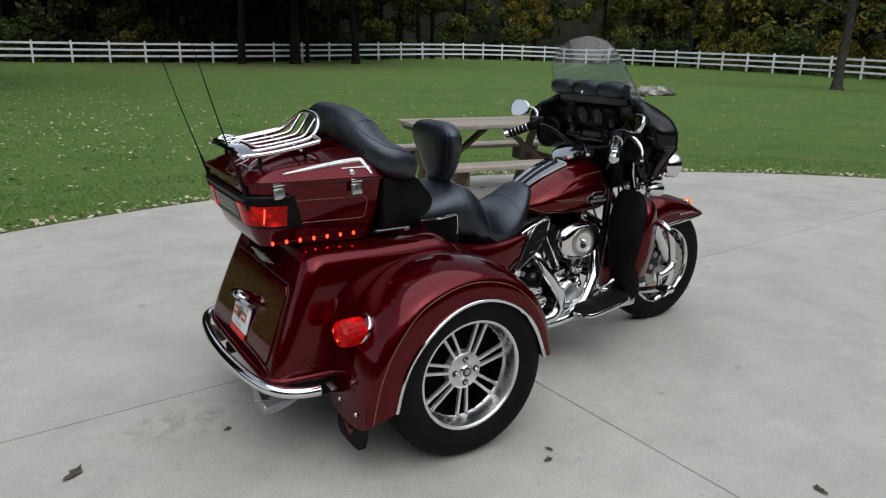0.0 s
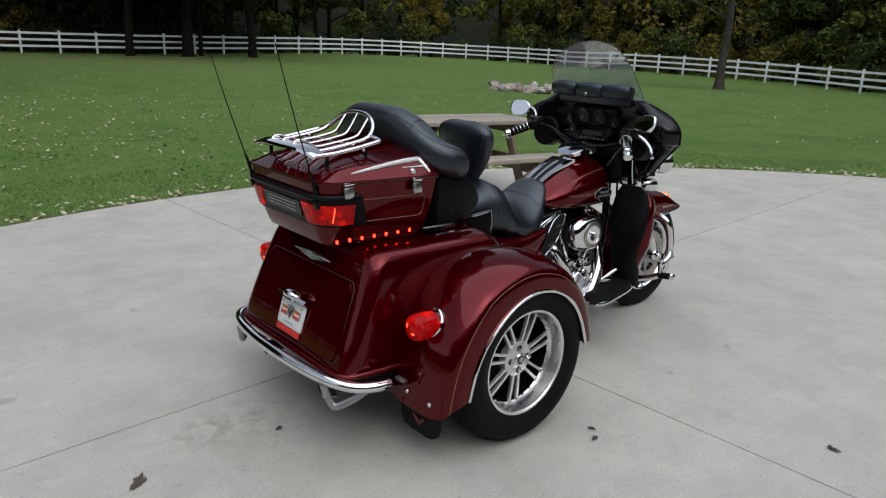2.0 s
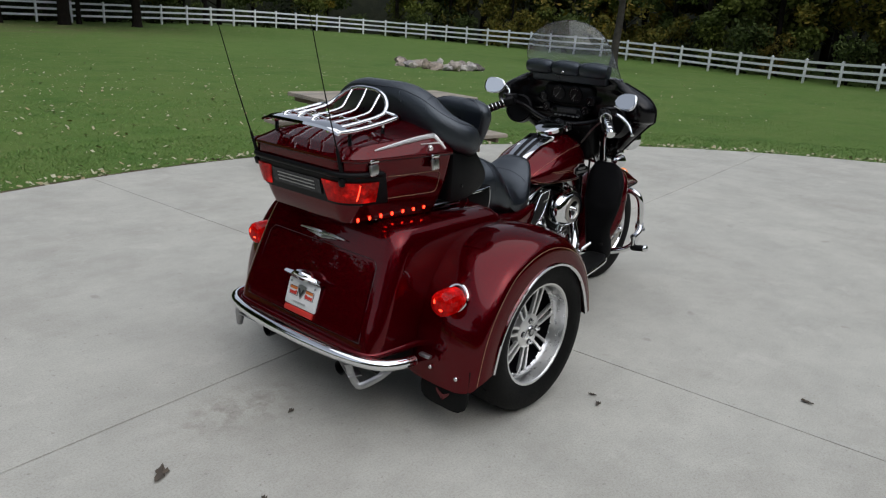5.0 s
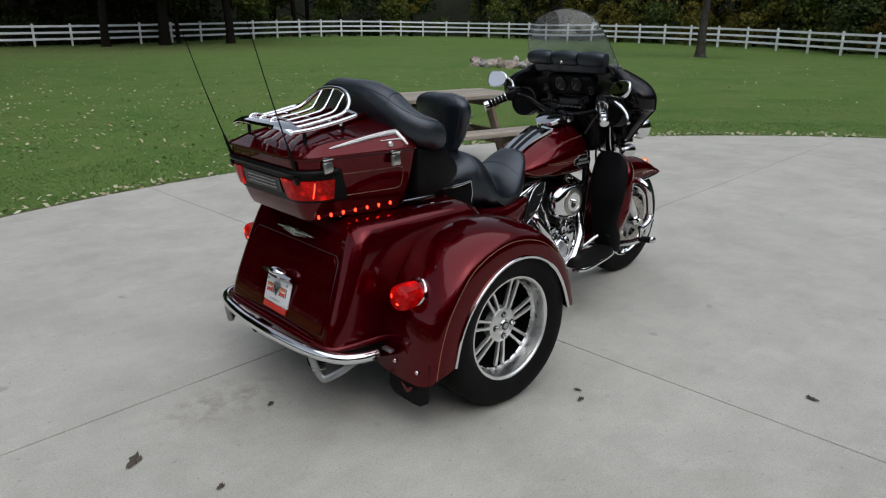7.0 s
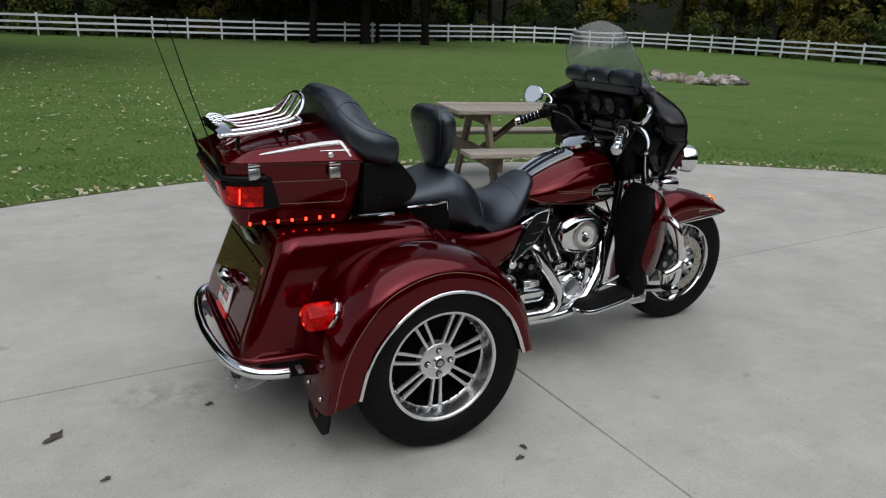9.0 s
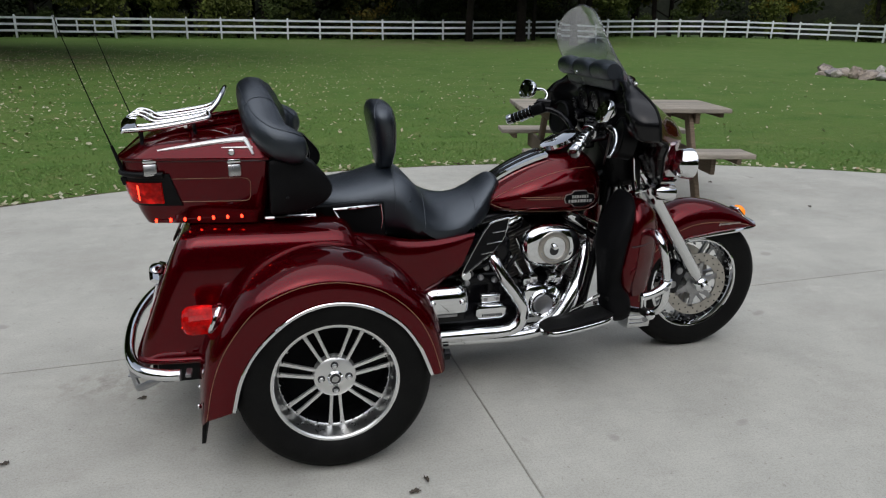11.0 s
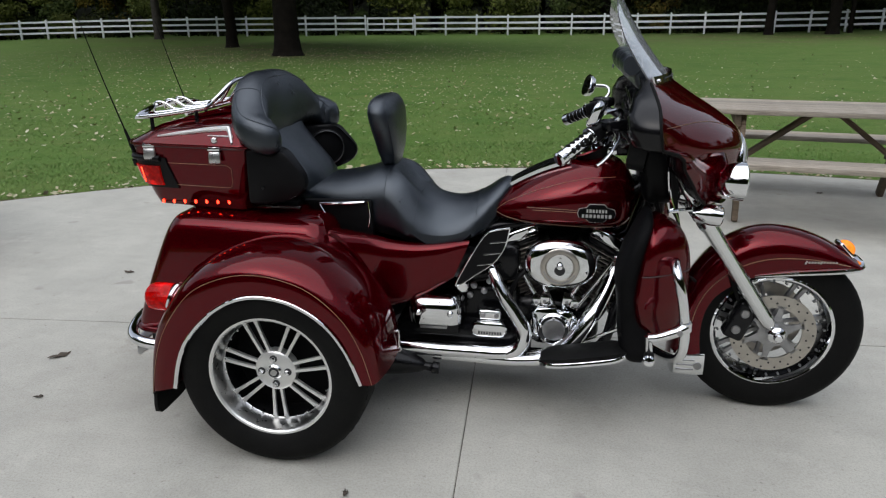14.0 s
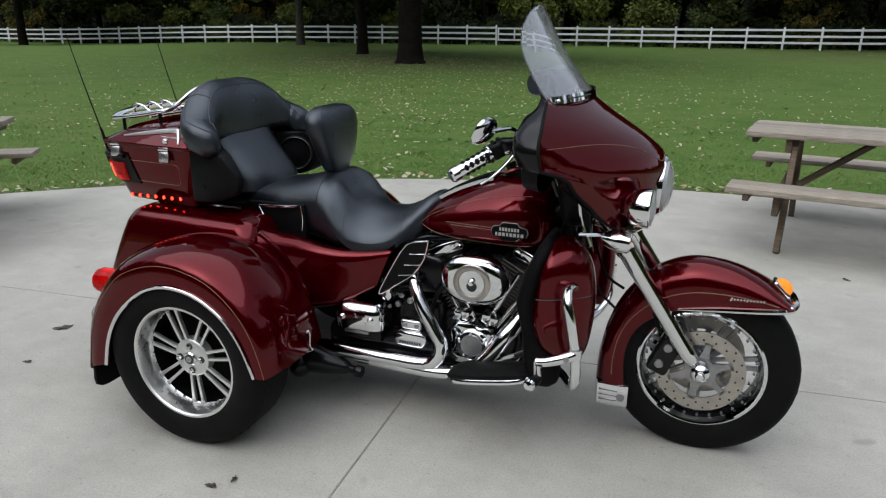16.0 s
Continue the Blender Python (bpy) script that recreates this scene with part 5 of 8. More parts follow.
        for i in range(7):
            t = i / 6
            bm = bmesh.new()
            blob(bm, (0.0050, 0.0055, 0.0078), pose(-0.564 + 0.288 * t, s * (0.2330 + 0.0500 * t), 0.780 + 0.018 * t), 10, 8)
            part("marker_lamp", bm, BULB, strip)
        # aerial
        m = Vector((-0.640, s * 0.240, 0.930))
        tip = Vector((-0.800, s * 0.250, 1.46 if s < 0 else 1.42))
        bm = bmesh.new()
        box(bm, (0.035, 0.022, 0.03), pose(*m, 0, -15, 0), 0.005)
        aerial = part("aerial", bm, PLASTIC, box_, "thin black whip aerial")
        bm = bmesh.new()
        tube(bm, [m, m.lerp(tip, 0.12), m.lerp(tip, 0.22)], [0.0085, 0.0070, 0.0045], 8)
        part("aerial_spring", bm, PLASTIC, aerial)
        bm = bmesh.new()
        tube(bm, [m.lerp(tip, 0.2), m.lerp(tip, 0.6), tip + Vector((0.006, 0, 0))], [0.0028, 0.0020, 0.0013], 6)
        part("whip", bm, PLASTIC, aerial)
    # smoked centre lens with a steel grille
    bm = bmesh.new()
    trunk_band(bm, 0.868, 0.922, 0.011, lambda x, y, z: x < -0.55 and abs(y) < 0.136)
    mid = part("centre_lens", bm, SMOKE, box_, "smoked rear lens with fine bars")
    for z in (0.882, 0.895, 0.908):
        bm = bmesh.new()
        trunk_band(bm, z - 0.0022, z + 0.0022, 0.0125, lambda x, y, z: x < -0.55 and abs(y) < 0.105, 0.004, 2)
        part("lens_bar", bm, STEEL, mid)
    # black mount under the trunk
    bm = bmesh.new()
    box(bm, (0.42, 0.40, 0.024), pose(-0.26, 0, 0.772), 0.006)
    box(bm, (0.40, 0.30, 0.06), pose(-0.25, 0, 0.768), 0.01)
    part("mount", bm, PLASTIC, box_)
    for _, s in SIDES:
        bm = bmesh.new()
        tube(bm, [(-0.46, s * 0.215, 0.768), (-0.02, s * 0.245, 0.775)], 0.008, 8)
        part("mount_rail", bm, CHROME, box_)
    return box_


def luggage_rack():
    def bar(name, points, r, mirror=False, label=""):
        bm = bmesh.new()
        tube(bm, across(points) if mirror else points, r, 10, 6)
        return part(name, bm, CHROME, rack, label)
    bm = bmesh.new()
    tube(bm, across([(-0.640, -0.152, 1.092), (-0.56, -0.156, 1.099), (-0.46, -0.156, 1.114), (-0.400, -0.155, 1.126), (-0.368, -0.150, 1.140), (-0.342, -0.132, 1.166), (-0.326, -0.098, 1.192), (-0.319, -0.050, 1.207), (-0.317, 0, 1.210)]), 0.0085, 10, 6)
    rack = tpart("luggage_rack", bm, CHROME, TRIKE, "chrome tube luggage rack on the trunk lid")
    for s in (-1, 1):
        bar("side_rail", [(-0.640, s * 0.205, 1.088), (-0.56, s * 0.216, 1.095), (-0.46, s * 0.218, 1.110), (-0.385, s * 0.216, 1.124), (-0.369, s * 0.212, 1.127), (-0.363, s * 0.200, 1.130), (-0.365, s * 0.180, 1.134), (-0.369, s * 0.155, 1.138)], 0.0082)
    for y in (-0.078, 0.0, 0.078):
        top = 1.203 if abs(y) > 0.05 else 1.210
        bar("slat", [(-0.648, y, 1.094), (-0.646, y, 1.112), (-0.636, y, 1.124), (-0.618, y, 1.127), (-0.594, y, 1.120), (-0.572, y, 1.106), (-0.545, y, 1.101), (-0.46, y, 1.112), (-0.400, y, 1.123), (-0.378, y, 1.130), (-0.365, y, 1.140), (-0.340, y, 1.174), (-0.319, y, top)], 0.0062)
    bm = bmesh.new()
    rows = []
    for u in np.linspace(-1, 1, 21):
        y = 0.214 * u
        lift = 0.026 * (1 - u ** 4)
        rows.append([Vector((x + 0.020 * u * u, y, z + lift * f)) for x, z, f in ((-0.668, 1.082, 0.75), (-0.664, 1.089, 0.85), (-0.648, 1.094, 1.0), (-0.618, 1.0965, 0.95), (-0.617, 1.0925, 0.95), (-0.648, 1.089, 0.9), (-0.664, 1.080, 0.75))])
    skin(bm, rows)
    part("end_plate", bm, CHROME, rack, "curved chrome plate at the rack's back")
    bar("cross_bar", [(-0.44, -0.217, 1.101), (-0.44, -0.1, 1.103), (-0.44, 0.1, 1.103), (-0.44, 0.217, 1.101)], 0.0055)
    for x, y, z0, z1 in ((-0.585, -0.205, 1.030, 1.094), (-0.585, 0.205, 1.030, 1.094), (-0.415, -0.19, 1.060, 1.112), (-0.415, 0.19, 1.060, 1.112)):
        bm = bmesh.new()
        lathe(bm, [(0.011, z0), (0.007, z0 + 0.008), (0.007, z1)], pose(x, y, 0), 12)
        part("foot", bm, BLACK, rack)


# -- seats
def backrest_pad():
    """Wrap-round passenger pad: a thick U in plan, tall behind and drawn down to a blunt tip at each wing."""
    keys = [(0.0, -0.050, -0.304, 1.034, 0.004, 0.005), (0.012, -0.0525, -0.306, 1.035, 0.026, 0.024), (0.028, -0.060, -0.309, 1.036, 0.043, 0.040), (0.05, -0.074, -0.314, 1.038, 0.055, 0.050), (0.14, -0.096, -0.316, 1.044, 0.063, 0.057), (0.28, -0.132, -0.308, 1.058, 0.065, 0.062),
            (0.45, -0.168, -0.268, 1.084, 0.075, 0.066), (0.62, -0.190, -0.200, 1.113, 0.099, 0.067), (0.80, -0.199, -0.110, 1.126, 0.113, 0.067), (1.0, -0.201, 0.0, 1.128, 0.114, 0.067)]
    ts = np.concatenate([np.linspace(0, 0.05, 7), np.linspace(0.07, 0.14, 4), np.linspace(0.18, 1.0, 20)])
    half = [curve(keys, t) for t in ts]
    line = [(k, 1) for k in half] + [(k, -1) for k in reversed(half[:-1])]
    path = [Vector((k[0], k[1] * f, k[2])) for k, f in line]
    n = len(path)
    rings = []
    for i, (k, f) in enumerate(line):
        d = (path[min(i + 1, n - 1)] - path[max(i - 1, 0)]).normalized()
        out = Vector((d.y, -d.x, 0)).normalized() * -1
        h, t = k[3], k[4]
        ring = []
        for a in np.linspace(0, 2 * math.pi, 28, endpoint=False):
            c, s = math.cos(a), math.sin(a)
            r = path[i] + out * (t * math.copysign(abs(c) ** 0.82, c)) + Vector((0, 0, h * math.copysign(abs(s) ** 0.85, s)))
            r.x += -0.28 * (r.z - path[i].z) * (1 - abs(path[i].y) / 0.34)
            ring.append(r)
        rings.append(ring)
    bm = bmesh.new()
    skin(bm, rings)
    pad = tpart("passenger_backrest", bm, LEATHER, TRIKE, "wrap-round black leather passenger backrest")
    for row in (4, 10):
        bm = bmesh.new()
        tube(bm, [(r[row] - path[i]) * 1.004 + path[i] for i, r in enumerate(rings)][3:-3], 0.0018, 6, 1)
        part("seam", bm, LEATHER, pad)
    for k in (20, n - 21):
        bm = bmesh.new()
        tube(bm, [path[k] + (v - path[k]) * 1.004 for v in rings[k][2:13]], 0.0016, 6, 1)
        part("seam", bm, LEATHER, pad)
    # lower lumbar pad
    bm = bmesh.new()
    rings = []
    for z, xf, w in ((0.82, 0.030, 0.175), (0.85, 0.026, 0.182), (0.89, 0.000, 0.180), (0.93, -0.036, 0.178), (0.97, -0.075, 0.178), (1.01, -0.112, 0.185), (1.05, -0.14, 0.19), (1.10, -0.17, 0.19)):
        ring = []
        for a in np.linspace(0, 2 * math.pi, 40, endpoint=False):
            c, s = math.cos(a), math.sin(a)
            ring.append(Vector(((xf - 0.24) / 2 + (xf + 0.24) / 2 * math.copysign(abs(c) ** 0.8, c), w * math.copysign(abs(s) ** 0.75, s), z)))
        rings.append(ring)
    skin(bm, rings)
    part("lumbar_pad", bm, LEATHER, pad)
    for _, s in SIDES:
        # speaker pod under the wing
        bm = bmesh.new()
        prism(bm, [(-0.180, 0.805), (-0.178, 1.000), (-0.055, 1.002), (-0.030, 0.990), (0.022, 0.930), (0.040, 0.900), (0.034, 0.868), (0.010, 0.842), (-0.04, 0.820), (-0.10, 0.806)], 0.125, pose(0, s * 0.27 + 0.0625, 0, 90, 0, 0), 0.016)
        for v in bm.verts:                      # inner face slants out towards the front
            if abs(v.co.y) < 0.27:
                v.co.y += s * 0.5 * max(0.0, v.co.x + 0.17) * (0.27 - abs(v.co.y)) / 0.0625
        pod = tpart("speaker_pod", bm, PLASTIC, TRIKE, "black speaker pod beside the passenger seat")
        bm = bmesh.new()
        lathe(bm, [(0.007, 0.0), (0.006, 0.004), (0.0, 0.005)], pose(-0.118, s * 0.332, 0.868, -90 * s, 0, 0), 12)
        part("pod_plug", bm, BLACK, pod)
        m = along((-0.0900, s * 0.269, 0.9065), (-0.0453, s * 0.1796, 0.9115))
        bm = bmesh.new()
        lathe(bm, [(0.0, 0.02), (0.060, 0.022), (0.066, 0.035), (0.072, 0.041), (0.077, 0.035), (0.076, -0.02)], m, 40)
        part("speaker_ring", bm, PLASTIC, pod)
        bm = bmesh.new()
        lathe(bm, [(0.0685, 0.0395), (0.0705, 0.0425), (0.0725, 0.0395)], m, 40)
        part("speaker_piping", bm, STEEL, pod)
        bm = bmesh.new()
        lathe(bm, [(0.0, 0.030), (0.040, 0.028), (0.062, 0.024), (0.062, 0.018)], m, 36)
        part("speaker_cloth", bm, VINYL, pod)


SEAT = [(-0.10, 0.12, 0.76, 0.845), (-0.02, 0.165, 0.72, 0.850), (0.08, 0.182, 0.685, 0.868), (0.18, 0.192, 0.655, 0.888), (0.25, 0.198, 0.640, 0.906), (0.29, 0.206, 0.632, 0.908), (0.325, 0.214, 0.626, 0.882), (0.365, 0.219, 0.620, 0.836), (0.42, 0.219, 0.617, 0.802), (0.50, 0.210, 0.619, 0.782), (0.57, 0.188, 0.635, 0.788), (0.63, 0.156, 0.660, 0.814), (0.675, 0.124, 0.70, 0.845), (0.705, 0.098, 0.755, 0.858), (0.724, 0.072, 0.80, 0.853), (0.734, 0.045, 0.825, 0.840)]


def seat():
    bm = bmesh.new()
    xs = np.concatenate([np.linspace(-0.10, 0.25, 16), np.linspace(0.265, 0.735, 34)])
    rings = hull_x(SEAT, xs, 48, 2.7)
    for r in rings:
        x = r[0].x
        w = max(abs(v.y) for v in r)
        bucket = math.exp(-((x - 0.49) / 0.13) ** 2)
        step = math.exp(-((x - 0.362) / 0.048) ** 2)
        for v in r:
            if v.z > 0.70:
                f = abs(v.y) / w
                v.z -= 0.066 * bucket * f * f
                v.z += 0.034 * step * max(0.0, 1 - ((f - 0.64) / 0.30) ** 2)
                v.z -= 0.016 * math.exp(-((x - 0.335) / 0.035) ** 2) * max(0.0, 1 - (f / 0.5) ** 2)
                v.z -= 0.010 * math.exp(-((x - 0.10) / 0.10) ** 2) * (1 - f * f)
    skin(bm, rings)
    welts = []
    for at in (0.275, 0.395, 0.60):
        r = min(rings, key=lambda q: abs(q[0].x - at))
        mid = sum(r, Vector()) / len(r)
        welts.append([mid + (v - mid) * 1.003 for v in sorted([v for v in r if v.z > mid.z - 0.02], key=lambda v: v.y)])
    s_ = tpart("seat", bm, LEATHER, TRIKE, "black leather two-up saddle with deep driver's bucket", 60)
    for line in welts:
        bm = bmesh.new()
        tube(bm, line, 0.0014, 6, 1)
        part("welt", bm, LEATHER, s_)
    for _, s in SIDES:
        bm = bmesh.new()
        tube(bm, [(0.045, s * 0.224, 0.790), (0.13, s * 0.228, 0.794), (0.212, s * 0.222, 0.800)], [0.004, 0.006, 0.004], 8)
        part("side_strip", bm, CHROME, s_, "chrome strip along the seat's skirt")
        bm = bmesh.new()
        tube(bm, [(0.046, s * 0.226, 0.786), (0.075, s * 0.232, 0.742), (0.10, s * 0.236, 0.720)], [0.003, 0.0025, 0.0015], 6)
        part("side_strip", bm, CHROME, s_)
        bm = bmesh.new()
        tube(bm, [(0.222, s * 0.214, 0.80), (0.228, s * 0.216, 0.745), (0.222, s * 0.216, 0.705)], [0.0025, 0.0022, 0.0015], 6)
        part("side_strip", bm, CHROME, s_)
        bm = bmesh.new()
        prism(bm, [(-0.02, 0.80), (0.235, 0.805), (0.24, 0.66), (0.12, 0.665), (0.03, 0.74)], 0.03, pose(0, s * 0.20 + 0.015, 0, 90, 0, 0), 0.008)
        part("skirt", bm, VINYL, s_)


def driver_backrest():
    bm = bmesh.new()
    rings = []
    for z, x, t, w in ((0.895, 0.266, 0.022, 0.056), (0.92, 0.266, 0.034, 0.078), (0.97, 0.266, 0.044, 0.114), (1.03, 0.262, 0.050, 0.144), (1.08, 0.256, 0.053, 0.163), (1.105, 0.252, 0.052, 0.163), (1.128, 0.249, 0.048, 0.151), (1.144, 0.247, 0.040, 0.128), (1.154, 0.246, 0.028, 0.094), (1.158, 0.246, 0.012, 0.050)):
        rings.append([Vector((x + t * math.copysign(abs(math.cos(a)) ** 0.75, math.cos(a)) - 0.10 * (w * abs(math.sin(a))) ** 2 * 20 * 0.1, w * math.copysign(abs(math.sin(a)) ** 0.75, math.sin(a)), z)) for a in np.linspace(0, 2 * math.pi, 32, endpoint=False)])
    skin(bm, rings)
    b = tpart("driver_backrest", bm, LEATHER, TRIKE, "tall narrow black leather driver backrest pad", 60)
    for k in (5, 11, 21, 27):
        bm = bmesh.new()
        tube(bm, [r[k] for r in rings], 0.0020, 6, 1)
        part("seam", bm, LEATHER, b)
    bm = bmesh.new()
    tube(bm, [(0.268, 0, 0.85), (0.268, 0, 0.93)], 0.014, 10)
    part("post", bm, BLACK, b)


# -- tank
TANK = [(0.640, 0.060, 0.742, 0.775), (0.68, 0.122, 0.725, 0.808), (0.75, 0.160, 0.714, 0.854), (0.83, 0.182, 0.708, 0.895), (0.92, 0.190, 0.704, 0.929), (1.0, 0.194, 0.702, 0.949), (1.06, 0.188, 0.702, 0.953), (1.11, 0.168, 0.706, 0.938), (1.14, 0.140, 0.718, 0.908), (1.162, 0.095, 0.745, 0.868), (1.174, 0.050, 0.790, 0.835)]


def tank_ring(x, n=56):
    """Across the tank: a round back over flat sides that turn in sharply below."""
    w, zb, zt = curve(TANK, x)
    zm = zb + 0.40 * (zt - zb)
    ring = []
    for a in np.linspace(0, 2 * math.pi, n, endpoint=False):
        c, q = math.cos(a), math.sin(a)
        p = 2.15 if q >= 0 else 3.4
        ring.append(Vector((x, w * math.copysign(abs(c) ** (2 / p), c), zm + ((zt - zm) if q >= 0 else (zm - zb)) * math.copysign(abs(q) ** (2 / p), q))))
    return ring


def tank_y(x, z):
    w, zb, zt = curve(TANK, x)
    zm = zb + 0.40 * (zt - zb)
    p, k = (2.15, (z - zm) / (zt - zm)) if z > zm else (3.4, (zm - z) / (zm - zb))
    return w * (1 - min(0.999, k) ** p) ** (1 / p)


def tank():
    bm = bmesh.new()
    skin(bm, [tank_ring(x) for x in np.linspace(0.640, 1.174, 44)])
    t = tpart("fuel_tank", bm, RED, TRIKE, "teardrop candy-red fuel tank with gold pinstripes", 60)
    for _, s in SIDES:
        for pts in ([(0.675, 0.762), (0.715, 0.796), (0.80, 0.838), (0.90, 0.873), (1.0, 0.896), (1.09, 0.900)], [(0.675, 0.758), (0.75, 0.738), (0.88, 0.728), (1.0, 0.724), (1.09, 0.726)], [(0.79, 0.790), (0.87, 0.791), (0.965, 0.790)], [(0.81, 0.782), (0.88, 0.783), (0.965, 0.782)]):
            fine = spline([(x, 0, z) for x, z in pts], 6)
            bm = bmesh.new()
            tube(bm, [(v.x, s * (tank_y(v.x, v.z) + 0.0004), v.z) for v in fine], 0.0010, 6, 1)
            part("pinstripe", bm, GOLD, t)
        y = tank_y(1.03, 0.78)
        m = pose(1.03, s * (y - 0.001), 0.782, 90 if s < 0 else -90, 0, 0)
        if s > 0:
            m = m @ pose(0, 0, 0, 0, 0, 180)
        shape = [(-0.066, 0.0), (-0.060, 0.016), (-0.036, 0.021), (-0.026, 0.033), (0.026, 0.033), (0.036, 0.021), (0.060, 0.016), (0.066, 0.0), (0.060, -0.016), (0.036, -0.021), (0.022, -0.033), (-0.022, -0.033), (-0.036, -0.021), (-0.060, -0.016)]
        bm = bmesh.new()
        prism(bm, shape, 0.006, m, 0.001)
        badge = part("tank_badge", bm, SILVER, t, "black tank badge with silver border and bars")
        bm = bmesh.new()
        prism(bm, [(x * 0.965, q * 0.945) for x, q in shape], 0.004, m @ pose(0, 0, 0.0055), 0)
        part("badge_field", bm, VINYL, badge)
        for j, (q, w) in enumerate(((0.0095, 0.074), (-0.0085, 0.104))):
            count = 7 if j == 0 else 8
            for i in range(count):
                bm = bmesh.new()
                box(bm, (w / count * (0.74 if i % 3 else 0.55), 0.0118, 0.002), m @ pose(-w / 2 + w * (i + 0.5) / count, q, 0.0095))
                part("badge_bar", bm, SILVER, badge)
    # chrome console down the middle
    def strip(name, y0, y1, lift, mat, x0=0.705, x1=0.932, label=""):
        bm = bmesh.new()
        rows = []
        for x in np.linspace(x0, x1, 16):
            top = curve(TANK, x)[2] + lift + 0.005
            k = float(np.interp(x, (0.70, 0.98), (0.72, 1.0)))
            side = [(y0 * k, top - 0.013)] + [(k * (y0 + (y1 - y0) * j / 8), top) for j in range(9)] + [(y1 * k, top - 0.013)]
            rows.append([Vector((x, y, z - 0.9 * y * y)) for y, z in side])
        skin(bm, rows)
        return part(name, bm, mat, t, label)
    strip("console", -0.078, 0.078, 0.011, CHROME, label="chrome tank console with black inlays")
    for y0, y1 in ((-0.040, -0.012), (0.012, 0.040)):
        strip("inlay", y0, y1, 0.0135, BLACK, 0.715, 0.912)
    bm = bmesh.new()
    m = pose(1.008, 0, 0.982, 0, -25, 0)
    lathe(bm, [(0.060, -0.010), (0.078, -0.008), (0.084, 0.000), (0.080, 0.015), (0.060, 0.0185), (0.03, 0.020), (0.0, 0.0205)], m, 40)
    cap = part("filler_cap", bm, CHROME, t, "round chrome filler cap")
    bm = bmesh.new()
    lathe(bm, [(0.050, -0.070), (0.060, -0.030), (0.066, -0.008)], m, 32)
    part("cap_neck", bm, PLASTIC, cap)
    bm = bmesh.new()
    tube(bm, [(1.07, -0.03, 0.965), (1.09, -0.03, 1.00), (1.09, 0.03, 1.00), (1.07, 0.03, 0.965)], 0.008, 8)
    box(bm, (0.05, 0.06, 0.03), pose(1.085, -0.035, 0.975), 0.006)
    part("ignition_switch", bm, CHROME, t)


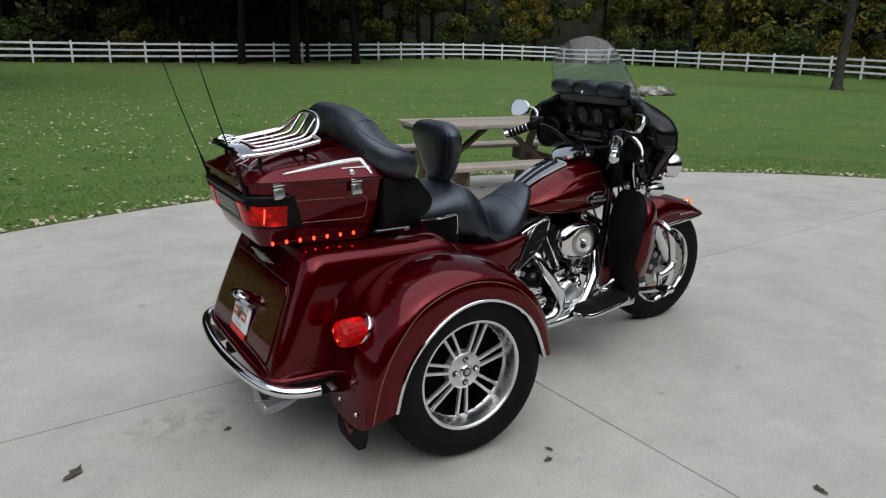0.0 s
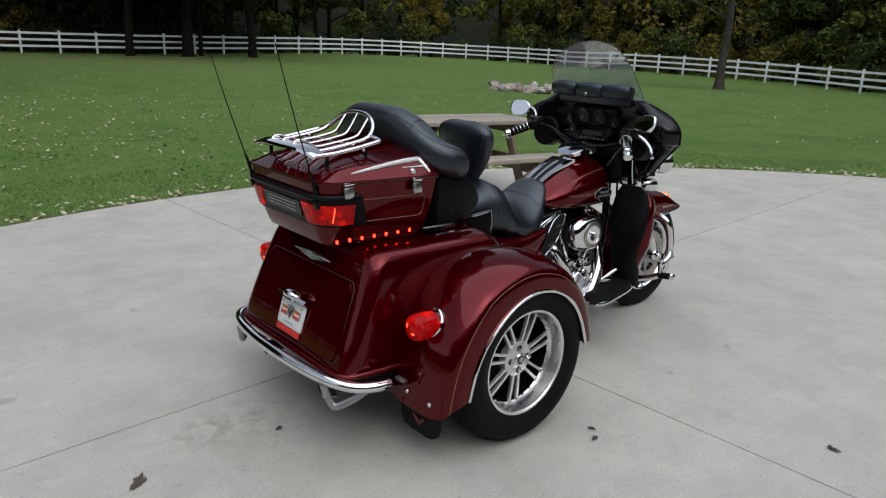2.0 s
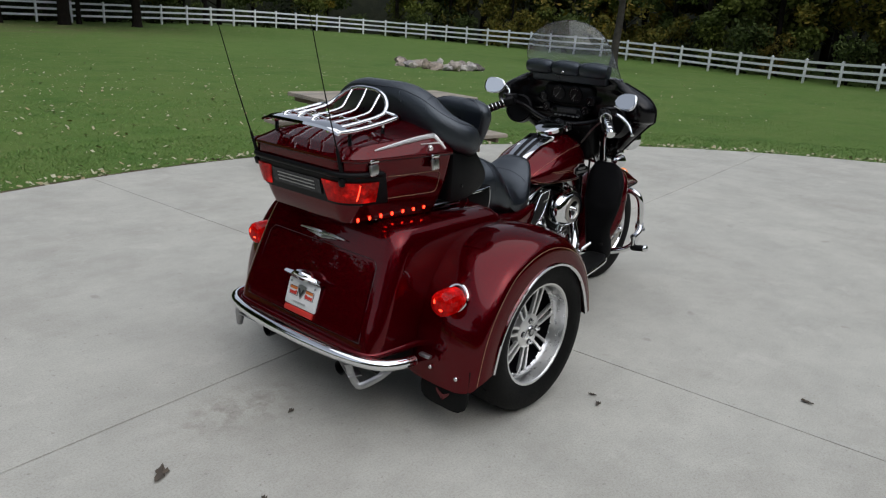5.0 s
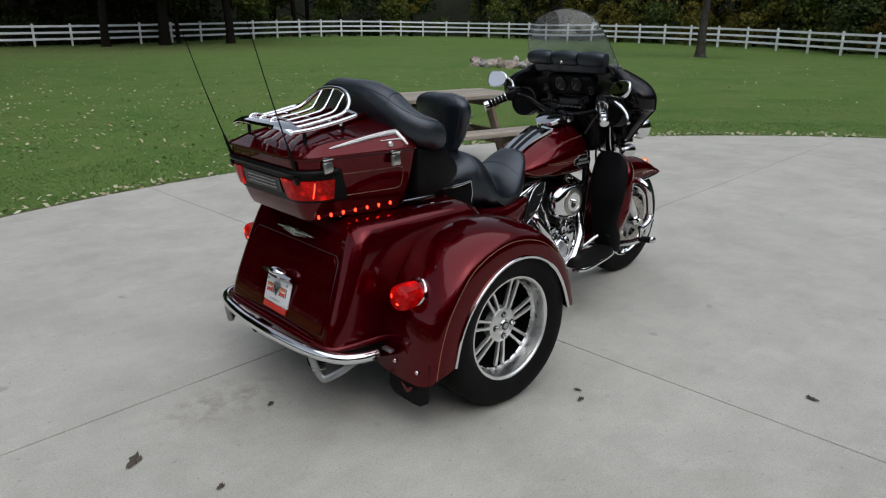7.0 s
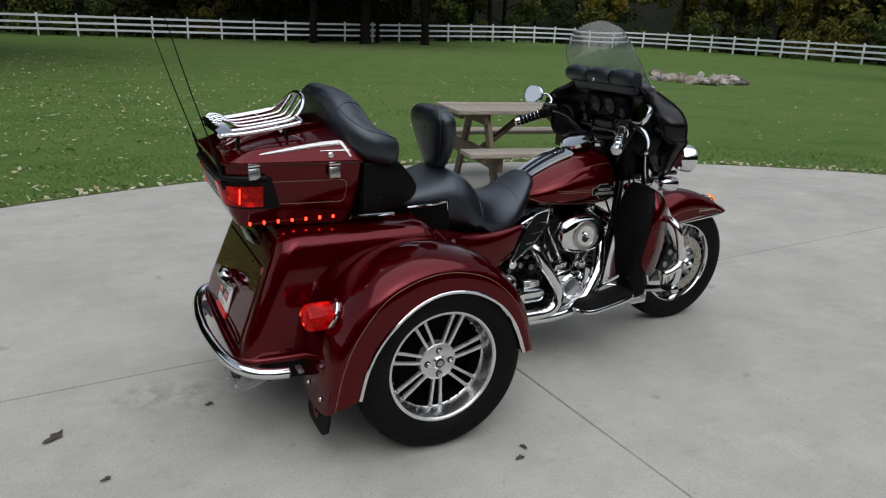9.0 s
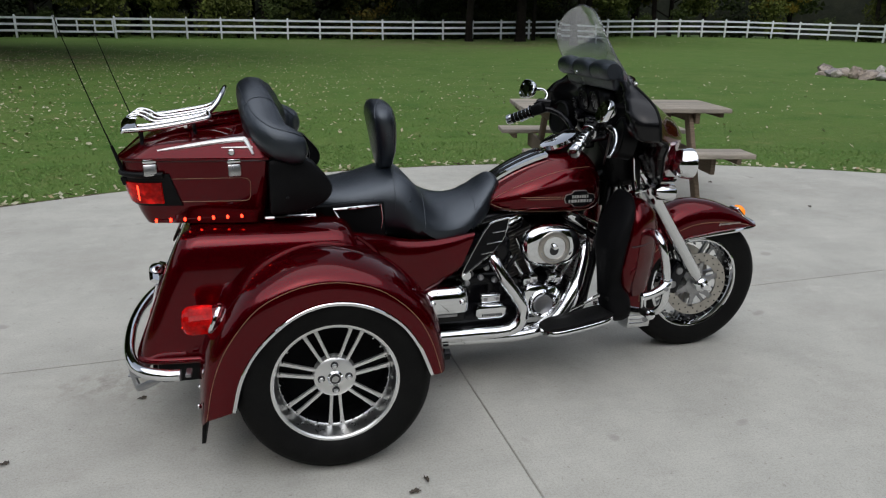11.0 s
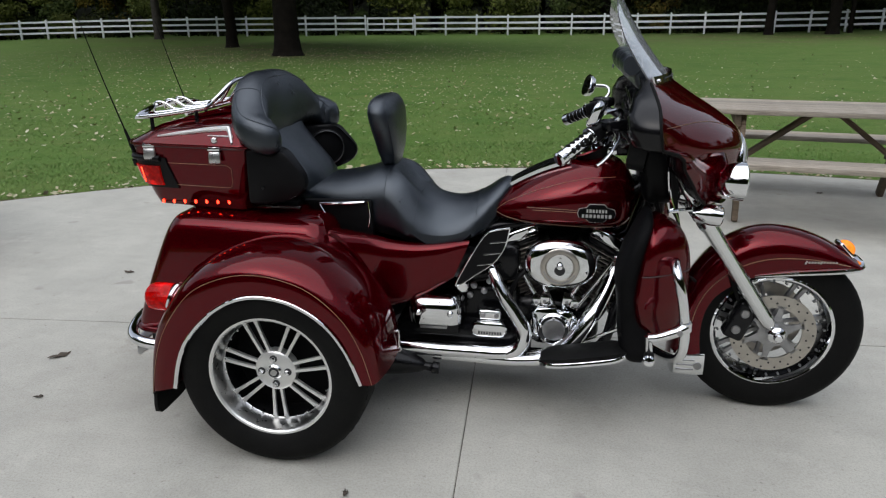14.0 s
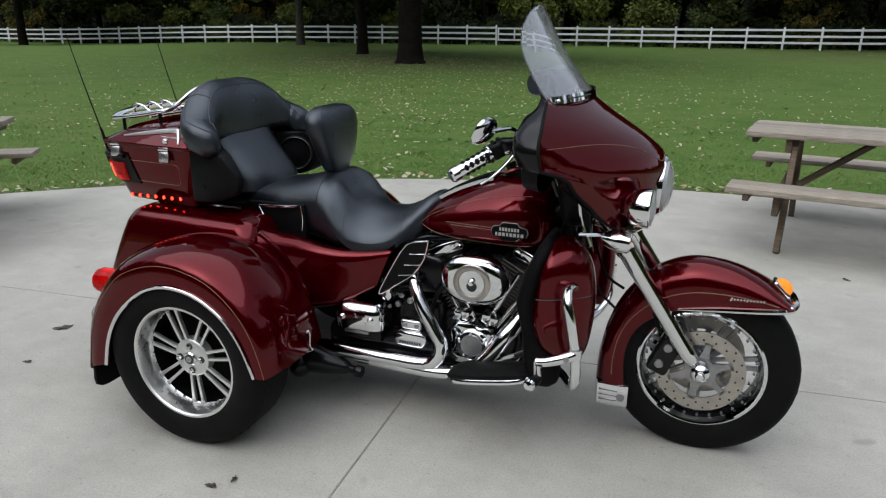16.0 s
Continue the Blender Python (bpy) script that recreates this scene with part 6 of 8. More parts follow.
# -- engine and running gear
def engine():
    bm = bmesh.new()
    box(bm, (0.34, 0.22, 0.20), pose(0.90, 0, 0.33), 0.05, 3)
    eng = tpart("engine", bm, BLACK, TRIKE, "black and chrome air-cooled V-twin engine")
    for lean, base in ((-28, (0.990, 0.43)), (25, (0.848, 0.43))):
        m = pose(base[0], 0, base[1], 0, -lean, 0)
        bm = bmesh.new()
        lathe(bm, [(0.058, -0.03), (0.058, 0.21)], m, 24)
        cyl = part("cylinder", bm, BLACK, eng, "finned black cylinder")
        for i in range(14):
            bm = bmesh.new()
            r = 0.088 + 0.020 * i / 13
            box(bm, (2 * r, 2 * r * 0.98, 0.0042), m @ pose(0, 0, 0.002 + 0.0148 * i), 0.0015)
            part("fin", bm, FIN, cyl)
        bm = bmesh.new()
        box(bm, (0.17, 0.19, 0.036), m @ pose(0, 0, 0.216), 0.014, 3)
        part("cylinder_head", bm, BLACK, cyl)
        bm = bmesh.new()
        box(bm, (0.19, 0.215, 0.050), m @ pose(0, 0, 0.248), 0.016, 3)
        part("rocker_cover", bm, CHROME, cyl, "chrome rocker cover")
        for k in (-1, 1):
            bm = bmesh.new()
            tube(bm, [(base[0] * 0.55 + 0.915 * 0.45 + 0.022 * k, -0.128, 0.395), (m @ Vector((0.028 * k, -0.118, 0.185)))], 0.0095, 10)
            part("pushrod_tube", bm, CHROME, cyl)
        for k in (-1, 1):
            bm = bmesh.new()
            lathe(bm, [(0.009, 0.0), (0.009, 0.012), (0.0, 0.014)], m @ pose(0.06 * k, -0.106, 0.252, 90, 0, 0), 8)
            part("head_bolt", bm, CHROME, cyl)
    bm = bmesh.new()
    box(bm, (0.07, 0.17, 0.30), pose(1.105, 0, 0.50, 0, -14, 0), 0.015)
    cool = part("oil_cooler", bm, BLACK, eng, "black finned oil cooler")
    for i in range(9):
        bm = bmesh.new()
        box(bm, (0.075, 0.178, 0.004), pose(1.105, 0, 0.50, 0, -14, 0) @ pose(0, 0, -0.12 + 0.03 * i))
        part("fin", bm, FIN, cool)
    # air cleaner
    m = pose(0.914, -0.176, 0.596, 90, 0, 0)          # local z points to the right
    bm = bmesh.new()
    rings = []
    for h, k in ((0.0, 0.93), (0.018, 1.0), (0.036, 0.99), (0.052, 0.92), (0.062, 0.78), (0.066, 0.58)):
        ring = []
        for a in np.linspace(0, 2 * math.pi, 56, endpoint=False):
            c, s = math.cos(a), math.sin(a)
            ring.append(m @ Vector((0.128 * k * math.copysign(abs(c) ** 0.82, c), 0.090 * k * math.copysign(abs(s) ** 0.92, s), h)))
        rings.append(ring)
    skin(bm, rings)
    ac = part("air_cleaner", bm, CHROME, eng, "oval chrome air cleaner cover")
    bm = bmesh.new()
    lathe(bm, [(0.068, 0.060), (0.068, 0.070), (0.064, 0.0725), (0.050, 0.0725), (0.047, 0.069)], m, 48)
    part("cover_ring", bm, DISC, ac, "brushed lettered ring")
    bm = bmesh.new()
    lathe(bm, [(0.047, 0.064), (0.046, 0.071), (0.030, 0.0695), (0.0, 0.069)], m, 40)
    part("cover_insert", bm, CHROME, ac)
    for i in range(14):
        bm = bmesh.new()
        box(bm, (0.006, 0.008, 0.001), m @ pose(0, 0, 0, 0, 0, 200 + 10 * i) @ pose(0.057, 0, 0.0730))
        part("insert_bar", bm, STEEL, ac)
    bm = bmesh.new()
    lathe(bm, [(0.019, 0.066), (0.019, 0.070), (0.0, 0.071)], m @ pose(0, -0.012, 0), 24)
    part("insert_emblem", bm, INK, ac)
    bm = bmesh.new()
    lathe(bm, [(0.012, 0.066), (0.012, 0.080), (0.008, 0.086), (0.0, 0.087)], m @ pose(0, 0.004, 0), 20)
    part("cover_screw", bm, CHROME, ac)
    bm = bmesh.new()
    box(bm, (0.12, 0.06, 0.12), pose(0.92, -0.145, 0.60), 0.02)
    part("intake_housing", bm, BLACK, ac)
    # gear case cover and round timer cover
    bm = bmesh.new()
    prism(bm, [(0.815, 0.285), (0.84, 0.265), (0.945, 0.265), (0.985, 0.30), (0.988, 0.375), (0.955, 0.405), (0.925, 0.40), (0.905, 0.415), (0.84, 0.415), (0.815, 0.39)], 0.055, pose(0, -0.128, 0, 90, 0, 0), 0.012)
    part("gear_cover", bm, CHROME, eng, "chrome gear case cover")
    bm = bmesh.new()
    m = pose(0.902, -0.180, 0.333, 90, 0, 0)
    lathe(bm, [(0.062, 0.0), (0.062, 0.012), (0.056, 0.018), (0.053, 0.016), (0.0, 0.017)], m, 40)
    timer = part("timer_cover", bm, CHROME, eng)
    bm = bmesh.new()
    lathe(bm, [(0.040, 0.016), (0.040, 0.0195), (0.0, 0.020)], m, 36)
    part("timer_plate", bm, STEEL, timer)
    for i in range(5):
        bm = bmesh.new()
        lathe(bm, [(0.0052, 0.016), (0.0052, 0.022), (0.0, 0.023)], m @ pose(0, 0, 0, 0, 0, 72 * i + 20) @ pose(0.047, 0, 0), 10)
        part("screw", bm, CHROME, timer)
    for x, z in ((0.835, 0.418), (0.865, 0.425), (0.945, 0.425), (0.975, 0.415)):
        bm = bmesh.new()
        box(bm, (0.034, 0.05, 0.040), pose(x, -0.145, z + 0.012, 0, 12, 0), 0.008)
        part("lifter_block", bm, CHROME, eng)
        bm = bmesh.new()
        lathe(bm, [(0.0065, 0.0), (0.0065, 0.008), (0.0, 0.009)], pose(x, -0.170, z + 0.012, 90, 0, 0), 10)
        part("block_bolt", bm, STEEL, eng)
    # transmission, its chrome cover and the ribbed box behind
    bm = bmesh.new()
    box(bm, (0.34, 0.24, 0.22), pose(0.60, 0, 0.36), 0.03, 3)
    box(bm, (0.52, 0.34, 0.13), pose(0.56, -0.02, 0.268), 0.03, 2)
    gearbox = tpart("gearbox", bm, BLACK, TRIKE, "black gearbox with chrome side covers")
    bm = bmesh.new()
    prism(bm, [(0.600, 0.318), (0.615, 0.298), (0.715, 0.298), (0.735, 0.318), (0.735, 0.340), (0.715, 0.362), (0.620, 0.362), (0.602, 0.345)], 0.05, pose(0, -0.175, 0, 90, 0, 0), 0.010)
    low = part("gearbox_cover", bm, CHROME, gearbox, "chrome gearbox end cover")
    for i in range(9):
        bm = bmesh.new()
        box(bm, (0.006, 0.002, 0.010), pose(0.63 + 0.010 * i, -0.2262, 0.318))
        part("cover_bar", bm, INK, low)
    bm = bmesh.new()
    box(bm, (0.085, 0.045, 0.040), pose(0.668, -0.19, 0.383), 0.010, 3)
    part("clutch_cover", bm, CHROME, gearbox)
    for x in (0.643, 0.693):
        bm = bmesh.new()
        lathe(bm, [(0.009, 0.0), (0.009, 0.006), (0.0, 0.008)], pose(x, -0.2122, 0.384, 90, 0, 0), 14)
        part("cover_bolt", bm, STEEL, gearbox)
    bm = bmesh.new()
    rings = []
    for x in np.linspace(-1, 1, 15):
        e = 1 - 0.5 * abs(x) ** 6
        ring = []
        for a in np.linspace(0, math.pi / 2, 9):
            ring.append(Vector((0.470 + 0.098 * x, -0.205 - 0.068 * e * math.cos(a) ** 0.6, 0.395 + 0.066 * e * math.sin(a) ** 0.75)))
        ring += [Vector((0.470 + 0.098 * x, -0.16, 0.395 + 0.066 * e)), Vector((0.470 + 0.098 * x, -0.16, 0.357)), Vector((0.470 + 0.098 * x, -0.205 - 0.062 * e, 0.357))]
        rings.append(ring)
    skin(bm, rings)
    chest = part("chrome_box", bm, CHROME, gearbox, "chrome cover box with a raised script bar")
    bm = bmesh.new()
    box(bm, (0.17, 0.07, 0.07), pose(0.470, -0.20, 0.335), 0.01)
    part("box_base", bm, BLACK, chest)
    bm = bmesh.new()
    box(bm, (0.10, 0.012, 0.012), pose(0.465, -0.255, 0.345), 0.002)
    part("box_step", bm, STEEL, chest)
    for i in range(10):
        bm = bmesh.new()
        box(bm, (0.006, 0.003, 0.012 + 0.006 * (i % 3 == 0)), pose(0.430 + 0.0095 * i, -0.262, 0.437 - 0.002 * (i % 2), 0, 12, 0))
        part("script_bar", bm, STEEL, chest)
    for x in (0.412, 0.530):
        bm = bmesh.new()
        lathe(bm, [(0.011, 0.0), (0.011, 0.008), (0.006, 0.013), (0.0, 0.013)], pose(x, -0.268, 0.405, 90, 0, 0), 14)
        part("box_bolt", bm, CHROME, chest)
    # dark masses that close the gaps behind the bright parts
    bm = bmesh.new()
    box(bm, (0.50, 0.30, 0.14), pose(0.52, 0, 0.56), 0.03)
    tpart("oil_tank", bm, BLACK, TRIKE, "black oil tank under the seat")
    bm = bmesh.new()
    box(bm, (0.30, 0.17, 0.06), pose(0.92, 0, 0.715), 0.02)
    box(bm, (0.42, 0.06, 0.16), pose(0.92, 0.03, 0.665), 0.02)
    tpart("frame_backbone", bm, BLACK, TRIKE)
    for i, (x, z) in enumerate(((0.60, 0.47), (0.64, 0.455), (0.66, 0.50), (0.585, 0.43), (0.70, 0.44))):
        bm = bmesh.new()
        lathe(bm, [(0.012, 0.0), (0.012, 0.014), (0.006, 0.018), (0.0, 0.018)], pose(x, -0.13 - 0.01 * (i % 3), z, 90, 0, 0), 12)
        tpart("engine_bolt", bm, STEEL, TRIKE)
    bm = bmesh.new()
    lathe(bm, [(0.026, 0.0), (0.026, 0.05), (0.019, 0.062), (0.0, 0.064)], pose(0.565, -0.14, 0.485, 90, 0, 0), 20)
    tpart("starter_end", bm, CHROME, TRIKE)
    bm = bmesh.new()
    tube(bm, [(0.60, -0.165, 0.50), (0.655, -0.175, 0.52), (0.70, -0.165, 0.57)], 0.007, 8)
    tube(bm, [(0.73, -0.155, 0.42), (0.755, -0.165, 0.50), (0.79, -0.155, 0.545)], 0.009, 8)
    tpart("hose", bm, PLASTIC, TRIKE)


def frame_tubes():
    for _, s in SIDES:
        bm = bmesh.new()
        tube(bm, [(1.225, s * 0.075, 0.80), (1.175, s * 0.115, 0.62), (1.125, s * 0.135, 0.42), (1.085, s * 0.14, 0.27), (0.98, s * 0.14, 0.215), (0.60, s * 0.14, 0.215), (0.30, s * 0.14, 0.24)], 0.019, 12)
        tpart("frame_tube", bm, BLACK, TRIKE, "black frame downtube")
        bm = bmesh.new()
        tube(bm, [(1.20, s * 0.06, 0.86), (0.95, s * 0.07, 0.72), (0.70, s * 0.10, 0.70), (0.40, s * 0.14, 0.62), (0.10, s * 0.16, 0.50)], 0.018, 10)
        tpart("frame_tube", bm, BLACK, TRIKE)
        # heat deflector: black panel with chrome edge and bars
        sh = [(0.734, 0.718), (0.668, 0.706), (0.640, 0.682), (0.604, 0.624), (0.543, 0.506), (0.558, 0.500), (0.614, 0.540), (0.678, 0.588), (0.718, 0.650)]

        def wall(x):
            return s * (0.204 + 0.06 * (0.73 - x))
        bm = bmesh.new()
        rows = [[Vector((x, wall(x), z)) for x, z in sh], [Vector((x, wall(x) - s * 0.012, z)) for x, z in sh]]
        skin(bm, rows)
        d = tpart("heat_deflector", bm, PLASTIC, TRIKE, "black heat deflector with chrome edging")
        bm = bmesh.new()
        tube(bm, [(x, wall(x), z) for x, z in sh] + [(sh[0][0], wall(sh[0][0]), sh[0][1])], 0.0032, 8, 3)
        part("edging", bm, CHROME, d)
        for a, b in (((0.664, 0.662), (0.722, 0.668)), ((0.642, 0.618), (0.704, 0.625)), ((0.620, 0.576), (0.672, 0.584))):
            bm = bmesh.new()
            tube(bm, [(a[0], wall(a[0]) + s * 0.001, a[1]), (b[0], wall(b[0]) + s * 0.001, b[1])], 0.0026, 8)
            part("bar", bm, CHROME, d)


def exhaust():
    bm = bmesh.new()
    tube(bm, [(0.662, -0.150, 0.570), (0.678, -0.195, 0.545), (0.715, -0.222, 0.475), (0.765, -0.232, 0.400), (0.797, -0.236, 0.335), (0.780, -0.238, 0.275), (0.725, -0.238, 0.248), (0.60, -0.238, 0.246), (0.40, -0.236, 0.247), (0.12, -0.23, 0.25)], [0.020, 0.023, 0.0255, 0.026, 0.027, 0.028, 0.029, 0.029, 0.029, 0.029], 18, 7)
    ex = tpart("exhaust", bm, CHROME, TRIKE, "chrome two-into-one exhaust with heat shields")
    bm = bmesh.new()
    tube(bm, [(1.120, -0.070, 0.590), (1.112, -0.105, 0.545), (1.080, -0.150, 0.470), (1.028, -0.205, 0.392), (0.958, -0.228, 0.292), (0.885, -0.22, 0.245), (0.81, -0.230, 0.230), (0.72, -0.222, 0.226), (0.55, -0.20, 0.228)], [0.021, 0.026, 0.029, 0.030, 0.029, 0.026, 0.024, 0.024, 0.024], 18, 6)
    part("front_header", bm, CHROME, ex, "broad chrome heat shield over the front pipe")
    bm = bmesh.new()
    tube(bm, [(0.87, -0.242, 0.236), (0.78, -0.244, 0.226), (0.66, -0.240, 0.224), (0.46, -0.232, 0.226)], 0.0245, 14, 5)
    part("collector", bm, CHROME, ex)
    for p, q in (((0.735, -0.2385, 0.248), (0.741, -0.2385, 0.2485)),):
        bm = bmesh.new()
        tube(bm, [p, q], 0.0306, 16)
        part("clamp", bm, CHROME, ex)
    # hitch-like stub and drive parts between the rear wheels
    bm = bmesh.new()
    tube(bm, [(0.20, -0.26, 0.215), (0.27, -0.26, 0.205), (0.34, -0.26, 0.196), (0.40, -0.26, 0.188), (0.43, -0.26, 0.184)], [0.060, 0.064, 0.050, 0.032, 0.018], 14, 5)
    blob(bm, (0.045, 0.05, 0.05), pose(0.235, -0.30, 0.185), 14, 10)
    tube(bm, [(0.42, -0.26, 0.184), (0.455, -0.26, 0.180), (0.462, -0.26, 0.179), (0.485, -0.26, 0.177)], [0.016, 0.016, 0.024, 0.022], 10)
    tpart("suspension_arm", bm, BLACK, TRIKE)
    bm = bmesh.new()
    lathe(bm, [(0.05, -0.48), (0.05, 0.48)], pose(0, 0, 0.318, 90, 0, 0), 16)
    blob(bm, (0.13, 0.11, 0.13), pose(0, 0, 0.318))
    tpart("rear_axle", bm, BLACK, TRIKE, "black rear axle")


def foot_gear():
    for _, s in SIDES:
        bm = bmesh.new()
        rows = []
        for x in np.linspace(0.86, 1.155, 20):
            u = (x - 0.86) / 0.295
            z = 0.285 + 0.050 * max(0.0, u) ** 1.3
            e = min(1.0, (0.35 + 0.65 * math.sin(math.pi * min(1.0, u / 0.16) / 2)), 0.35 + 0.65 * math.sin(math.pi * min(1.0, (1 - u) / 0.16) / 2))
            w = 0.062 * (1 - 0.22 * abs(2 * u - 1) ** 4) * (0.6 + 0.4 * e)
            rows.append([Vector((x, s * (0.300 + w * c), z - 0.012 + h * e)) for c, h in ((-1, 0.0), (-0.96, 0.016), (-0.8, 0.022), (0, 0.026), (0.8, 0.022), (0.96, 0.016), (1, 0.0), (0.98, -0.010), (-0.98, -0.010))])
        skin(bm, rows)
        fb = tpart("floorboard", bm, RUBBER, TRIKE, "padded black rubber floorboard with chrome edge")
        bm = bmesh.new()
        rows = []
        for u in np.linspace(0.0, 1.0, 20):
            x = 0.856 + 0.303 * u
            w = 0.064 * (1 - 0.22 * abs(2 * u - 1) ** 4) * (1 - 0.5 * abs(2 * u - 1) ** 10)
            z = 0.266 + 0.050 * u ** 1.3
            rows.append([Vector((x, s * (0.300 + w + dy), z + dz)) for dy, dz in ((-0.02, 0.010), (0.002, 0.010), (0.006, 0.004), (0.006, -0.006), (0.001, -0.010), (-0.02, -0.010))])
        skin(bm, rows)
        part("edge", bm, CHROME, fb, "broad chrome edge of the floorboard")
        # pedal
        bm = bmesh.new()
        tube(bm, [(1.00, s * 0.215, 0.30), (1.08, s * 0.23, 0.345), (1.15, s * 0.27, 0.40)], [0.006, 0.008, 0.008], 8)
        ped = tpart("foot_lever", bm, CHROME, TRIKE)
        bm = bmesh.new()
        box(bm, (0.075, 0.10, 0.02), pose(1.155, s * 0.275, 0.405, 0, -35, 0), 0.008)
        part("pad", bm, RUBBER, ped)
        # leg shield: red outer bowl, black soft cover behind it
        bm = bmesh.new()
        keys = [(0.385, 1.225, 1.308, 0.25, 0.315), (0.43, 1.178, 1.328, 0.22, 0.350), (0.52, 1.152, 1.342, 0.205, 0.388), (0.60, 1.152, 1.345, 0.20, 0.397), (0.68, 1.164, 1.338, 0.195, 0.400), (0.74, 1.178, 1.318, 0.19, 0.388), (0.785, 1.190, 1.280, 0.19, 0.345), (0.80, 1.195, 1.245, 0.20, 0.31)]
        rings = []
        for z in np.linspace(0.385, 0.80, 22):
            xb, xf, y0, y1 = curve(keys, z)
            rings.append([Vector((x, s * (y0 + (y - y0) * (1 - 0.42 * max(0.0, (x - 1.19) / 0.155))), z)) for x, y in [((xb + xf) / 2 + (xf - xb) / 2 * math.copysign(abs(math.cos(a)) ** 0.7, math.cos(a)), (y0 + y1) / 2 + (y1 - y0) / 2 * math.copysign(abs(math.sin(a)) ** 0.7, math.sin(a))) for a in np.linspace(0, 2 * math.pi, 28, endpoint=False)]])
        skin(bm, rings)
        leg = tpart("leg_shield", bm, RED, TRIKE, "candy-red lower fairing with black padded back")
        bm = bmesh.new()
        keys = [(0.285, 1.160, 1.225, 0.235, 0.315), (0.305, 1.138, 1.244, 0.215, 0.335), (0.38, 1.122, 1.236, 0.205, 0.340), (0.45, 1.116, 1.200, 0.20, 0.338), (0.535, 1.106, 1.176, 0.195, 0.366), (0.60, 1.098, 1.174, 0.185, 0.386), (0.67, 1.112, 1.184, 0.178, 0.388), (0.74, 1.140, 1.198, 0.174, 0.376), (0.79, 1.164, 1.210, 0.180, 0.344), (0.818, 1.184, 1.204, 0.20, 0.305)]
        rings = []
        for z in np.linspace(0.285, 0.818, 30):
            xb, xf, y0, y1 = curve(keys, z)
            rings.append([Vector((x, s * y, z)) for x, y in [((xb + xf) / 2 + (xf - xb) / 2 * math.copysign(abs(math.cos(a)) ** 0.8, math.cos(a)), (y0 + y1) / 2 + (y1 - y0) / 2 * math.copysign(abs(math.sin(a)) ** 0.6, math.sin(a))) for a in np.linspace(0, 2 * math.pi, 24, endpoint=False)]])
        skin(bm, rings)
        part("soft_cover", bm, VINYL, leg, "black soft cover on the leg shield's back")
        bm = bmesh.new()
        tube(bm, [(1.175, s * 0.392, 0.628), (1.21, s * 0.3870, 0.629), (1.25, s * 0.3660, 0.629), (1.315, s * 0.3220, 0.630), (1.336, s * 0.295, 0.630)], 0.0020, 6)
        part("crease", bm, INK, leg)
        # chrome crash bar
        bm = bmesh.new()
        tube(bm, [(1.285, s * 0.33, 0.665), (1.275, s * 0.385, 0.672), (1.283, s * 0.425, 0.640), (1.303, s * 0.435, 0.56), (1.318, s * 0.430, 0.46), (1.318, s * 0.410, 0.375), (1.295, s * 0.35, 0.330), (1.24, s * 0.22, 0.300), (1.16, s * 0.14, 0.29)], 0.0165, 12, 6)
        bar = tpart("crash_bar", bm, CHROME, TRIKE, "chrome engine guard with highway peg")
        bm = bmesh.new()
        tube(bm, [(1.316, s * 0.436, 0.482), (1.285, s * 0.452, 0.470), (1.235, s * 0.458, 0.452), (1.202, s * 0.458, 0.446)], [0.021, 0.018, 0.016, 0.017], 12)
        tube(bm, [(1.205, s * 0.460, 0.452), (1.206, s * 0.462, 0.420), (1.210, s * 0.462, 0.392)], [0.014, 0.012, 0.013], 10)
        part("peg_arm", bm, CHROME, bar)
        bm = bmesh.new()
        tube(bm, [(1.317, s * 0.431, 0.470), (1.316, s * 0.433, 0.500)], 0.0215, 14)
        part("peg_clamp", bm, CHROME, bar)
        bm = bmesh.new()
        lathe(bm, [(0.009, 0.0), (0.009, 0.006), (0.005, 0.008), (0.0, 0.008)], pose(1.296, s * 0.466, 0.475, -90 * s, 0, 0), 12)
        part("clamp_bolt", bm, STEEL, bar)
        m = along((1.210, s * 0.455, 0.388), (1.198, s * 0.545, 0.405))
        bm = bmesh.new()
        lathe(bm, [(0.014, 0.0), (0.0165, 0.01), (0.0165, 0.075), (0.014, 0.08)], m, 16)
        peg = part("highway_peg", bm, RUBBER, bar, "black rubber highway peg with chrome end")
        bm = bmesh.new()
        lathe(bm, [(0.0175, 0.076), (0.019, 0.084), (0.014, 0.093), (0.0, 0.095)], m, 16)
        part("peg_end", bm, CHROME, peg)


# -- front end
FF_TOP = [(1.338, 0.165), (1.345, 0.34), (1.390, 0.50), (1.485, 0.635), (1.61, 0.703), (1.74, 0.702), (1.86, 0.660), (1.952, 0.597)]
FF_LOW = [(1.452, 0.185), (1.438, 0.31), (1.452, 0.41), (1.502, 0.482), (1.605, 0.540), (1.74, 0.560), (1.86, 0.572), (1.945, 0.585)]


